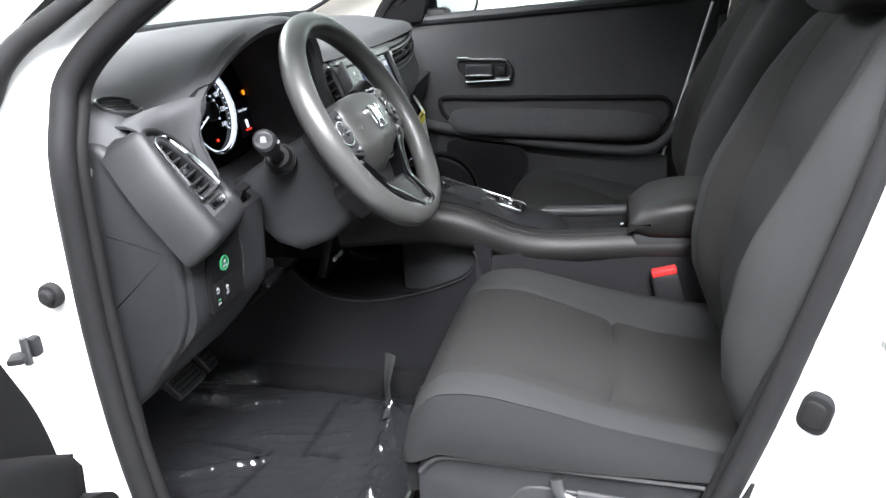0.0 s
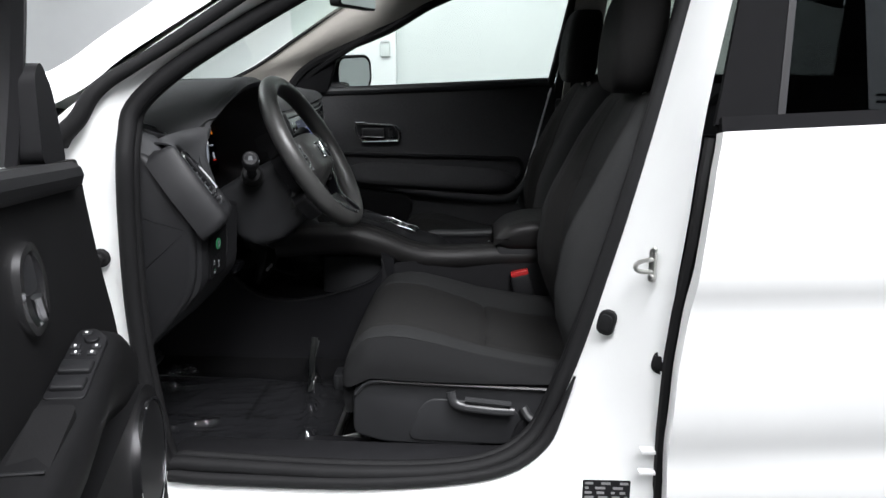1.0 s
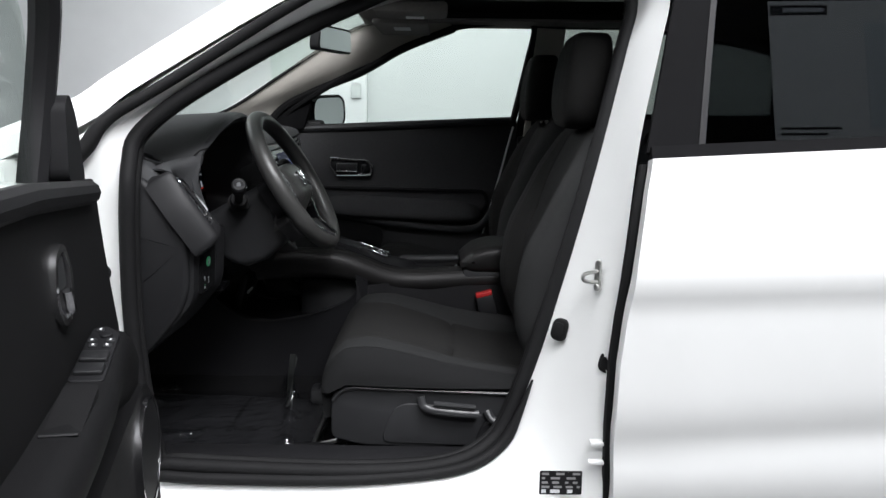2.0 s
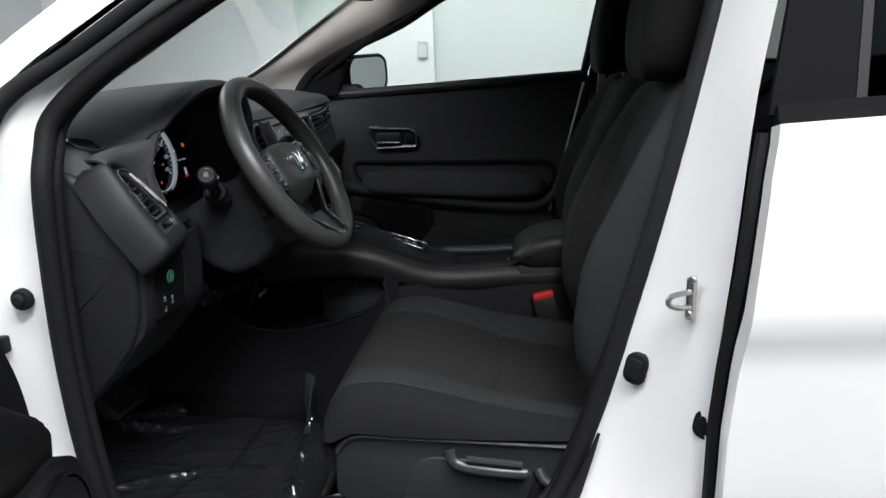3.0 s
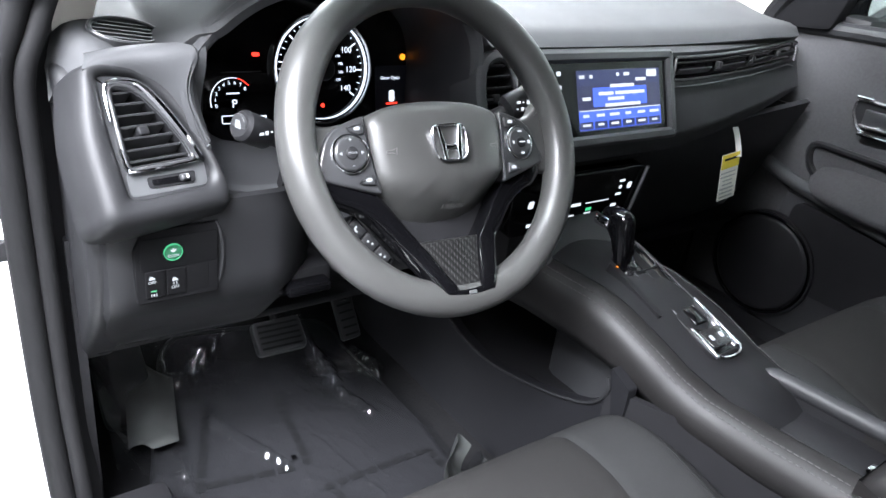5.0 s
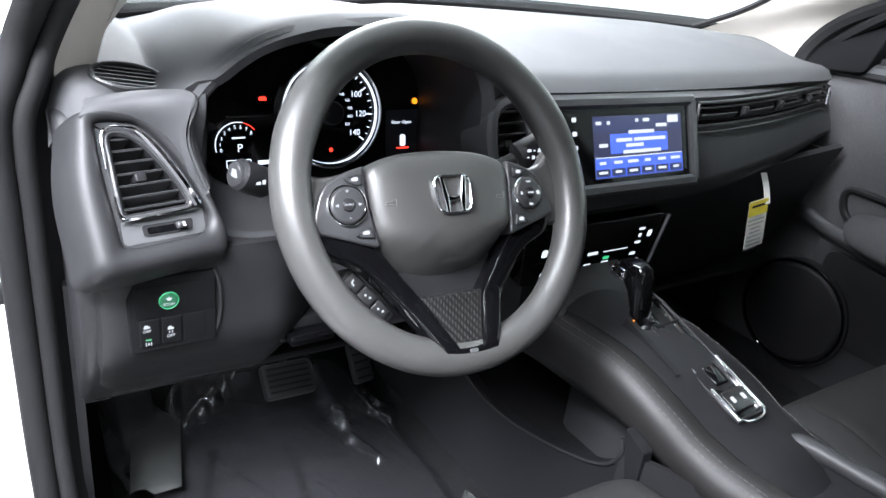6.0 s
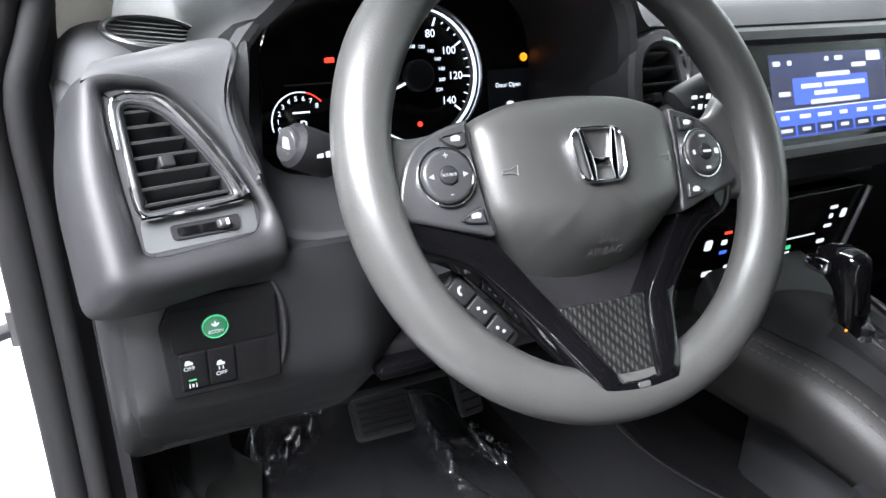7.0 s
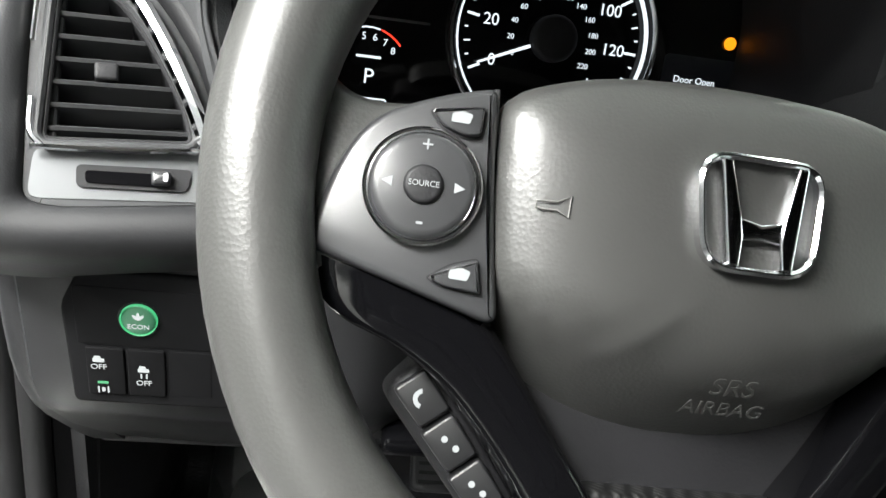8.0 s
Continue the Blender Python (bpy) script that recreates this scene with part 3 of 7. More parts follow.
# ---- rear door, closed ----
def rear_door():
    d = thing("rear_door", "white closed rear door with dark tinted window", "car door", (1.1, -0.82, 0.35))
    edge = [(0.46, 0.648), (0.595, 0.640), (0.723, 0.640), (0.80, 0.645), (0.916, 0.656), (1.02, 0.669), (1.065, 0.677)]

    def skin(z):
        return interp(z, [(0.30, -0.800), (0.42, -0.822), (0.50, -0.838), (0.56, -0.846), (0.70, -0.853), (0.83, -0.860), (0.88, -0.872), (0.93, -0.868), (1.0, -0.856), (1.07, -0.838)])

    def f(u, v):
        z = 0.34 + 0.735 * v
        x0 = interp(z, [(e[0], e[1]) for e in edge])
        z2 = z + 0.055 * u * v
        dip = 0.010 * math.exp(-((z - 0.56 - 0.05 * u) / 0.05) ** 2)
        return V(x0 + (1.65 - x0) * u, skin(z) + dip, z2)
    part("skin", surface(f, 24, 40, -0.03), M["paint"], d, "white pressed steel outer panel")
    part("edge_seal", tubed([V(x + 0.000, skin(z) + 0.02, z) for z, x in [(0.34, 0.650)] + edge], 0.0105, seg=8), M["rubber"], d)
    # belt moulding, window frame and glass
    part("belt_moulding", surface(lambda u, v: V(0.680 + 1.0 * u, -0.838 + 0.012 * v, 1.068 + 0.055 * u + 0.022 * v), 8, 2, -0.02), M["matt"], d, "black window moulding")

    def g(u, v):
        z = 1.085 + 0.40 * v
        return V(0.686 + 0.10 * v + (1.0 - 0.1 * v) * u, -0.822 + 0.32 * 0.40 * v, z + 0.05 * u * (1 - v))
    part("front_pillar_cover", surface(lambda u, v: g(-0.012 - 0.02 * v + u * (0.086 - 0.03 * v), v) + V(0, -0.004, 0), 2, 8, -0.012), M["matt"], d, "matt black door pillar cover")
    part("pillar_line", surface(lambda u, v: g(0.074 - 0.05 * v + u * 0.011, v) + V(0, -0.006, 0), 2, 8, -0.012), M["dark"], d)
    part("window", surface(lambda u, v: g(0.085 - 0.05 * v + (0.915 + 0.05 * v) * u, v), 8, 8, -0.004), M["tint"], d, "dark tinted window glass")
    part("inner_panel", surface(lambda u, v: V(0.70 + 0.95 * u, -0.71, 0.38 + 0.68 * v), 4, 4, 0.02), M["hard"], d)
    # price sheet behind the glass
    st = thing("price_sheet", "printed price sheet behind the tinted glass", "sign", (1.05, -0.78, 1.10))
    P = Plane(g(0.305, 0.34) + V(0.0, 0.008, 0), (1, 0, 0.02), (0.0, 0.30, 0.95))
    part("sheet", P.slab(rrect(0.25, 0.25, 0.004, cx=0.01), -0.001, 0.0), M["paper"], st)
    part("header", P.slab(rrect(0.100, 0.018, 0.002, cx=-0.062, cy=0.108), 0.0, 0.0008), M["hard"], st)
    part("header_bar", P.slab(rrect(0.070, 0.007, 0.001, cx=-0.055, cy=0.108), 0.0008, 0.0012), M["pale"], st)
    part("column_field", P.slab(rrect(0.070, 0.19, 0.002, cx=0.085, cy=-0.01), 0.0, 0.0006), M["wall"], st)
    for k, w in enumerate((0.105, 0.080)):
        part("line", P.slab(rrect(w, 0.004, 0.001, cx=-0.105 + w / 2, cy=-0.104 - 0.010 * k), 0.0, 0.0006), M["satin"], st)


rear_door()


# ---- pillar fittings ----
def fittings():
    st = thing("door_striker", "zinc steel door latch striker loop", "striker", (0.614, -0.77, 0.83))
    part("plate", boxed((0.618, -0.770, 0.858), (0.013, 0.009, 0.056), 0.004, Euler((0, 0, -0.9)).to_matrix()), M["steel"], st)
    part("loop", tubed(curve([(0.618, -0.772, 0.868), (0.604, -0.777, 0.867), (0.592, -0.780, 0.864), (0.588, -0.781, 0.858), (0.592, -0.781, 0.852), (0.604, -0.779, 0.849), (0.618, -0.772, 0.848)], 5), 0.0038, seg=8), M["steel"], st)
    for i, (x, z) in enumerate(((0.619, 0.885), (0.616, 0.840))):
        part("bolt", Plane((x, -0.775, z), (1, -1.2, 0), (0, 0, 1)).slab(circle(0.005, 12), 0, 0.005, 0.002), M["steel"], st)
    for x, y, z, sx, sz in ((0.562, -0.705, 0.734, 0.032, 0.044), (0.636, -0.806, 0.703, 0.034, 0.038)):
        b = thing("bump_stop", "black rubber bump stop on the pillar", "bump stop", (x, y, z), "pillar bump stops")
        P = Plane((x, y, z), (0.75, -0.5, -0.15), (0.28, 0, 1))
        part("collar", P.slab(rrect(sx, sz, sx * 0.46, 6), -0.012, 0.001, 0.002), M["rubber"], b)
        part("plug", P.slab(rrect(sx - 0.010, sz - 0.014, (sx - 0.010) * 0.46, 6), 0.0, 0.004, 0.002), M["rubber"], b)
    b = thing("bump_stop", "round black rubber plug on the front pillar", "bump stop", (-0.304, -0.742, 0.848), "pillar bump stops")
    P = Plane((-0.304, -0.744, 0.848), (1, 0, 0), (0, 0, 1))
    part("collar", P.slab(circle(0.016, 20), -0.003, 0.007, 0.003), M["rubber"], b)
    part("plug", P.slab(circle(0.010, 16), 0.006, 0.014, 0.004), M["rubber"], b)
    c = thing("door_check", "black steel door check strap at the hinge pillar", "check strap", (-0.34, -0.75, 0.77))
    part("bracket", boxed((-0.338, -0.756, 0.783), (0.014, 0.016, 0.026), 0.004), M["dark"], c)
    part("strap", boxed((-0.344, -0.778, 0.777), (0.020, 0.026, 0.009), 0.003, Euler((0, 0, 0.5)).to_matrix()), M["dark"], c)
    part("pin", tubed([(-0.340, -0.768, 0.764), (-0.340, -0.768, 0.800)], 0.005), M["satin"], c)
    p = thing("certification_label", "black certification label with pale printed lines", "label", (0.565, -0.80, 0.43))
    P = Plane((0.560, -0.8105, 0.467), (1, 0, 0.0), (0, 0.02, 1))
    part("sheet", P.slab(rrect(0.080, 0.048, 0.003), 0, 0.0008), M["dark"], p)
    rnd = random.Random(5)
    for r in range(5):
        x = -0.036
        while x < 0.031:
            w = 0.006 + 0.012 * rnd.random()
            part("print_bar", P.slab(rrect(min(w, 0.036 - x), 0.0045 if r < 4 else 0.007, 0.0005, 2, x + w / 2, 0.018 - 0.0088 * r), 0.0008, 0.0012), M["print_grey" if r < 4 else "pale"], p)
            x += w + 0.006 + 0.01 * rnd.random()
    t = thing("tape_strip", "worn tan tape strip on the white pillar", "tape", (0.605, -0.74, 0.72))
    part("strip", Plane((0.609, -0.737, 0.752), (0.6, -0.8, 0.0), (0.22, 0, 1)).slab(rrect(0.012, 0.085, 0.004), -0.002, 0.0015), M["tan"], t)
    h = thing("body_clip", "white plastic clip on the sill pillar", "clip", (0.628, -0.81, 0.51))
    part("clip", boxed((0.622, -0.818, 0.553), (0.026, 0.016, 0.008), 0.002), M["jamb"], h)
    part("tongue", boxed((0.622, -0.820, 0.515), (0.028, 0.014, 0.007), 0.002), M["jamb"], h)


fittings()


# ---- driver's door, standing open ----
def driver_door():
    d = thing("driver_door", "open driver door, white outside, black trim inside", "car door", (-0.20, -1.2, 0.36))
    H, A = Vector((-0.232, -0.80)), radians(-77)
    du, dn = Vector((math.cos(A), math.sin(A))), Vector((-math.sin(A), math.cos(A)))

    def at(s, z, n=0.0):
        p = H + du * s + dn * n
        return V(p.x, p.y, z)
    P = Plane(at(0, 0), (du.x, du.y, 0), (0, 0, 1))          # its normal points out of the car's rear: towards the trim's face
    flip = 1 if P.n.to_2d().dot(dn) > 0 else -1

    def h(n):
        return n * flip
    trim = rounded([(0.045, 0.40), (0.90, 0.40), (0.99, 0.62), (1.00, 1.04), (0.50, 1.07), (0.190, 1.050), (0.164, 0.95), (0.130, 0.86), (0.098, 0.79), (0.076, 0.65)], [0.03, 0.06, 0.08, 0.02, 0.02, 0.014, 0.05, 0.04, 0.04, 0.06])
    part("trim_panel", P.slab(trim, h(-0.03), h(0.0), 0.010) if flip > 0 else P.slab(trim, 0.03, 0.0, 0.0), M["doortrim"], d, "black moulded door trim panel")
    skin = rounded([(0.09, 0.36), (0.93, 0.36), (1.03, 0.62), (1.04, 1.05), (0.5, 1.07), (0.22, 1.05), (0.17, 0.90)], 0.04)
    part("outer_panel", P.slab(skin, h(-0.13), h(-0.032)), M["paint"], d, "white outer door panel")
    # upper roll of the trim along the window
    part("trim_top", tubed([at(0.23, 1.034, 0.0), at(0.5, 1.058, 0.0), at(1.0, 1.073, 0.0)], 0.018, seg=10), M["dark"], d)
    # armrest with switch plate and pull cup
    def zt(q):
        return interp(q, [(0.07, 0.715), (0.12, 0.750), (0.19, 0.795), (0.23, 0.822), (0.28, 0.836), (0.42, 0.812), (0.60, 0.800), (0.95, 0.80)])

    def wd(q):
        return interp(q, [(0.07, 0.012), (0.12, 0.032), (0.22, 0.044), (0.28, 0.048), (0.42, 0.058), (0.95, 0.060)])
    loops = []
    for i in range(31):
        q = 0.07 + 0.86 * i / 30
        z, w_ = zt(q), wd(q)
        loops.append([at(q, z + b, a) for a, b in ((-0.012, 0.004), (w_ * 0.5, 0.004), (w_ - 0.008, 0.0), (w_, -0.012), (w_ - 0.004, -0.05), (w_ * 0.6, -0.10), (-0.012, -0.17))])
    part("armrest", loft(bmesh.new(), loops), M["doortrim"], d, "", 60)
    S = Plane(at(0.345, 0.8295, 0.022), Vector((-du.x, -du.y, 0.20)), Vector((-dn.x, -dn.y, 0.06)))
    if S.n.z < 0:
        S = Plane(S.o, -S.u, S.v)
    fw = 1 if S.u.y > 0 else -1                        # u towards the hinge
    plate = part("switch_plate", S.slab(rounded([(-0.075, -0.022), (0.050, -0.020), (0.072, 0.0), (0.066, 0.018), (-0.075, 0.022)], 0.008), -0.01, 0.003, 0.002), M["dark"], d, "dark switch plate")
    for u, h_ in ((-0.050 * fw, 0.009), (-0.018 * fw, 0.009)):
        part("window_switch", S.slab(rrect(0.024, 0.036, 0.004, cx=u, cy=0.0), 0.002, h_, 0.003), M["knee"], plate)
    part("mirror_dial", S.slab(circle(0.0085, 18, 0.042 * fw, -0.003), 0.002, 0.007, 0.002), M["dark"], plate)
    for u, v in ((0.012, -0.010), (0.012, 0.008), (0.026, 0.012), (0.056, 0.006), (0.026, -0.012)):
        part("switch_key", S.slab(rrect(0.009, 0.011, 0.002, cx=u * fw, cy=v), 0.002, 0.006, 0.0015), M["hard"], plate)
        part("key_mark", S.slab(rrect(0.005, 0.003, 0.001, 2, u * fw, v), 0.006, 0.0064), M["pale"], plate)
    Q = Plane(at(0.50, 0.812, 0.026), S.u, S.v)
    part("pull_cup", Q.slab(rrect(0.105, 0.040, 0.010), -0.02, 0.0025), M["rubber"], d)
    part("pull_cup_edge", tubed([at(0.555, 0.8085, 0.006), at(0.555, 0.8075, 0.046)], 0.002, seg=6), M["callkey"], d)
    # latch handle: chrome surround and lever in a recess
    hb = rounded([(0.378, 0.896), (0.420, 0.886), (0.450, 0.922), (0.444, 0.982), (0.402, 0.996), (0.372, 0.950)], 0.020, 5)
    hd = part("latch_handle", P.ring(hb, 0.009, h(-0.002), h(0.008), 0.003 if flip > 0 else 0), M["bright"], d, "chrome door latch handle")
    part("recess", P.slab(inset(hb, 0.008), h(-0.01), h(0.003)), M["dark"], hd)
    part("lever", tubed(curve([at(0.400, 0.906, 0.008), at(0.418, 0.914, 0.014), at(0.428, 0.938, 0.014)], 5), 0.006, seg=8), M["chrome"], hd)
    part("cup", P.slab(rounded([(0.392, 0.936), (0.428, 0.936), (0.431, 0.974), (0.402, 0.980)], 0.012, 4), h(0.0), h(0.0045)), M["satin"], hd)
    # lower pocket, loudspeaker with bright ring
    low = rounded([(0.035, 0.41), (0.62, 0.41), (0.62, 0.66), (0.12, 0.70), (0.055, 0.66)], [0.03, 0.03, 0.03, 0.05, 0.03])
    part("lower_moulding", P.slab(low, h(-0.01), h(0.036)), M["doortrim"], d, "", 60)
    sp = part("speaker_grille", P.slab(circle(0.085, 30, 0.155, 0.59), h(0.030), h(0.046)), M["dark"], d)
    part("speaker_ring", P.ring(circle(0.092, 36, 0.155, 0.59), 0.004, h(0.03), h(0.048)), M["chrome"], sp)
    part("pocket", boxed(at(0.60, 0.50, 0.05), (0.05, 0.50, 0.12), 0.02, Euler((0, 0, A + math.pi / 2)).to_matrix()), M["hard"], d)
    # window frame, glass and mirror sail
    post = [at(0.305, 1.05, -0.05), at(0.280, 1.18, -0.035), at(0.315, 1.30, -0.01), at(0.44, 1.42, 0.02), at(0.65, 1.47, 0.03), at(0.95, 1.45, 0.02)]
    sail = [(0.215, 1.045), (0.300, 1.055), (0.290, 1.16), (0.266, 1.175), (0.236, 1.14)]
    part("mirror_sail", P.slab(rounded(sail, 0.02), h(-0.05), h(-0.005)), M["dark"], d, "black mirror sail cover")
    part("window_frame", tubed(curve(post, 5), 0.020, seg=8), M["dark"], d)
    part("frame_edge", tubed(curve([p + V(-0.012, 0.018, 0.012) for p in post], 5), 0.014, seg=8), M["jamb"], d)
    w = rounded([(0.275, 1.04), (1.0, 1.06), (0.97, 1.44), (0.65, 1.46), (0.44, 1.41), (0.31, 1.28)], 0.03)
    g = part("window", P.slab(w, h(-0.045), h(-0.041)), M["pane"], d, "clear wound-up window glass")
    g.visible_shadow = False
    m = part("wing_mirror", boxed(at(0.30, 1.10, -0.20), (0.20, 0.14, 0.15), 0.05, Euler((0, 0, A + math.pi / 2)).to_matrix(), 4), M["paint"], d)


driver_door()


# ---- passenger door, closed ----
def passenger_door():
    d = thing("passenger_door", "black cloth passenger door trim with padded armrest", "car door", (0.15, 0.70, 0.40))

    def face(u, v):
        x = -0.36 + 0.97 * u
        z = 0.42 + 0.655 * v + 0.05 * (x + 0.03) * v
        y = 0.700 - 0.012 * math.sin(math.pi * v) + 0.03 * max(0, v - 0.9)
        lean = 0.14 * (v - 0.5)
        return V(x + lean * (u > 0.5) * (u - 0.5) * 2, y, z)
    part("trim_panel", surface(face, 14, 16, 0.03), M["clothdoor"], d, "black textured door trim")
    part("trim_top", tubed([(-0.34, 0.705, 1.062), (-0.03, 0.705, 1.075), (0.60, 0.705, 1.106)], 0.016, seg=10), M["hard"], d)
    part("edge_line", tubed([(0.592, 0.675, 1.085), (0.535, 0.672, 0.86), (0.46, 0.672, 0.58)], 0.004, seg=6), M["pale"], d, "pale edge of the shut line")
    P = Plane((0, 0.688, 0), (1, 0, 0), (0, 0, 1))     # normal -y, towards the camera side
    # recess and padded armrest
    rec = rounded([(-0.15, 0.845), (0.49, 0.835), (0.50, 0.79), (0.44, 0.725), (-0.06, 0.765), (-0.14, 0.80)], [0.02, 0.03, 0.04, 0.06, 0.05, 0.03])
    part("armrest_recess", P.ring(inset(rec, -0.012), 0.014, -0.01, 0.008, 0.004), M["dark"], d)

    def pad(u, v):
        x = -0.135 + 0.62 * u
        e = (1 - abs(2 * u - 1) ** 6) ** 0.5
        out = interp(v, [(0.0, 0.0), (0.05, 0.55), (0.12, 0.85), (0.22, 0.98), (0.34, 1.0), (0.50, 0.90), (0.75, 0.64), (0.92, 0.42), (0.97, 0.30), (1.0, 0.05)])
        return V(x, 0.69 - 0.066 * e * out, 0.781 - 0.025 * u + (0.040 * e + 0.004) * (2 * v - 1))
    part("armrest", surface(pad, 28, 14, 0.004), M["clothdoor"], d, "black padded armrest", 60)
    low = curve([(-0.25, 0.672, 0.796), (-0.16, 0.662, 0.768), (0.10, 0.650, 0.726), (0.40, 0.650, 0.698), (0.49, 0.658, 0.725), (0.535, 0.668, 0.80)], 6)
    part("armrest_rail", tubed(low, 0.015, seg=10, wide=0.8), M["soft"], d)
    # lower pocket moulding and loudspeaker
    part("pocket_panel", surface(lambda u, v: V(-0.16 + 0.66 * u, 0.668 - 0.014 * math.sin(math.pi * v), 0.44 + 0.24 * v + 0.06 * (1 - u) * v), 10, 8, 0.02), M["hard"], d)
    part("pocket_opening", Plane((0.0, 0.654, 0), (1, 0, 0), (0, 0, 1)).slab(rounded([(-0.13, 0.55), (0.08, 0.55), (0.11, 0.68), (0.09, 0.71), (-0.13, 0.735)], 0.03), -0.01, 0.004), M["dark"], d)
    S = Plane((-0.155, 0.648, 0.575), (1, 0, 0), (0, 0, 1))
    sp = part("speaker_grille", S.slab(circle(0.108, 40), -0.02, 0.010, 0.01), M["dark"], d)
    part("speaker_ring", S.ring(circle(0.114, 48), 0.006, -0.01, 0.011, 0.002), M["gloss"], sp)
    part("speaker_glint_trim", S.ring(circle(0.118, 48), 0.004, -0.01, 0.006), M["dark"], sp)
    # latch handle
    hb = rounded([(-0.096, 0.962), (0.048, 0.957), (0.066, 0.930), (0.064, 0.898), (-0.074, 0.894), (-0.098, 0.93)], [0.014, 0.018, 0.014, 0.012, 0.014, 0.014], 5)
    hd = part("latch_handle", P.ring(hb, 0.007, -0.004, 0.011, 0.003), M["bright"], d, "chrome door latch handle")
    part("recess", P.slab(inset(hb, 0.006), -0.012, 0.004), M["dark"], hd)
    part("lever", boxed((-0.030, 0.676, 0.928), (0.078, 0.010, 0.030), 0.004), M["satin"], hd)
    part("lever_edge", boxed((-0.030, 0.669, 0.912), (0.080, 0.009, 0.006), 0.002), M["bright"], hd)
    # short chrome tubes added to make the bezel's bright glints
    for run in (((-0.070, 0.8935), (0.058, 0.8975)), ((-0.092, 0.962), (-0.060, 0.9625)), ((0.052, 0.952), (0.066, 0.930))):
        part("added_glint_tube", tubed([(x, 0.6765, z) for x, z in run], 0.0032, seg=8), M["chrome"], hd)
    part("lock_knob", boxed((0.036, 0.674, 0.926), (0.022, 0.012, 0.026), 0.005), M["dark"], hd)
    # window opening
    win = curve([(-0.31, 0.70, 1.065), (-0.265, 0.69, 1.115), (-0.175, 0.665, 1.176), (-0.045, 0.635, 1.25), (0.115, 0.61, 1.340), (0.35, 0.60, 1.428), (0.545, 0.60, 1.453), (0.62, 0.60, 1.456), (0.652, 0.605, 1.43), (0.636, 0.63, 1.33), (0.592, 0.70, 1.10)], 5)
    part("window_frame", tubed(win, 0.013, seg=8), M["rubber"], d)
    part("sail_cover", Plane((0, 0.682, 0), (1, 0, 0), (0, 0, 1)).slab(rounded([(-0.35, 1.05), (-0.19, 1.066), (-0.158, 1.17), (-0.180, 1.192), (-0.31, 1.115)], 0.012), -0.03, 0.004, 0.003), M["matt"], d)
    g = part("window", surface(lambda u, v: V(-0.30 + 0.94 * u, 0.72 - 0.115 * v, 1.06 + 0.405 * v), 3, 3, 0.004), M["pane"], d, "clear window glass")
    g.visible_shadow = False


passenger_door()


def wing_mirror():
    m = thing("wing_mirror", "black-backed wing mirror outside the passenger window", "mirror", (-0.12, 0.80, 1.05))
    P = Plane((-0.122, 0.805, 1.130), (0.60, 0.80, 0.0), (0, 0, 1))
    rim = rounded([(-0.118, -0.055), (0.070, -0.062), (0.092, -0.030), (0.088, 0.045), (0.064, 0.064), (-0.095, 0.058), (-0.130, 0.020)], [0.030, 0.035, 0.03, 0.03, 0.03, 0.03, 0.03], 6)
    c = Vector((0.0, 0.0))
    loops = [[P(*(c + (p - c) * k), -h) for p in rim] for k, h in ((0.97, -0.006), (1.0, 0.0), (1.05, 0.012), (1.06, 0.035), (1.0, 0.065), (0.86, 0.095), (0.55, 0.118), (0.15, 0.126))]
    part("housing", loft(bmesh.new(), loops), M["gloss"], m, "glossy black mirror housing", 60)
    part("rim", P.ring(inset(rim, -0.003), 0.012, -0.004, 0.012, 0.004), M["gloss"], m)
    part("glass", P.slab(rounded([(-0.070, -0.049), (0.064, -0.054), (0.083, -0.026), (0.079, 0.040), (0.058, 0.056), (-0.062, 0.050), (-0.076, 0.010)], 0.026, 6), -0.004, 0.0105), M["mirror"], m)
    part("arm", boxed((-0.17, 0.765, 1.075), (0.09, 0.12, 0.05), 0.018), M["dark"], m)


wing_mirror()


def rear_view_mirror():
    m = thing("rear_view_mirror", "black-framed rear-view mirror under the windscreen header", "mirror", (0.02, 0.0, 1.40))
    P = Plane((0.033, 0.00, 1.334), (0.22, 0.975, 0.02), (0.04, 0, 1))
    part("housing", P.slab(rounded([(-0.125, -0.032), (0.125, -0.034), (0.118, 0.034), (-0.112, 0.034)], 0.016, 5), -0.025, 0.0, 0.002), M["dark"], m)
    part("glass", P.slab(rounded([(-0.119, -0.026), (0.118, -0.028), (0.111, 0.028), (-0.106, 0.028)], 0.013, 5), -0.004, 0.0025), M["mirror"], m)
    part("stem", tubed([(0.02, 0.0, 1.35), (0.0, 0.0, 1.39), (0.02, 0.0, 1.425)], 0.010, seg=8), M["dark"], m)
    v = thing("sun_visor", "grey folded sun visor above the windscreen", "sun visor", (0.2, 0.36, 1.40))
    part("flap", boxed((0.20, 0.36, 1.405), (0.17, 0.36, 0.018), 0.008), M["headliner"], v)
    part("label", boxed((0.20, 0.30, 1.3945), (0.05, 0.09, 0.002), 0.0), M["pale"], v)
    v2 = thing("roof_console", "grey overhead lamp console", "console", (0.22, 0.0, 1.41))
    part("shell", boxed((0.24, 0.0, 1.415), (0.20, 0.17, 0.03), 0.012), M["headliner"], v2)
    part("lens", boxed((0.25, 0.03, 1.3985), (0.05, 0.05, 0.003), 0.001), M["pale"], v2)


rear_view_mirror()


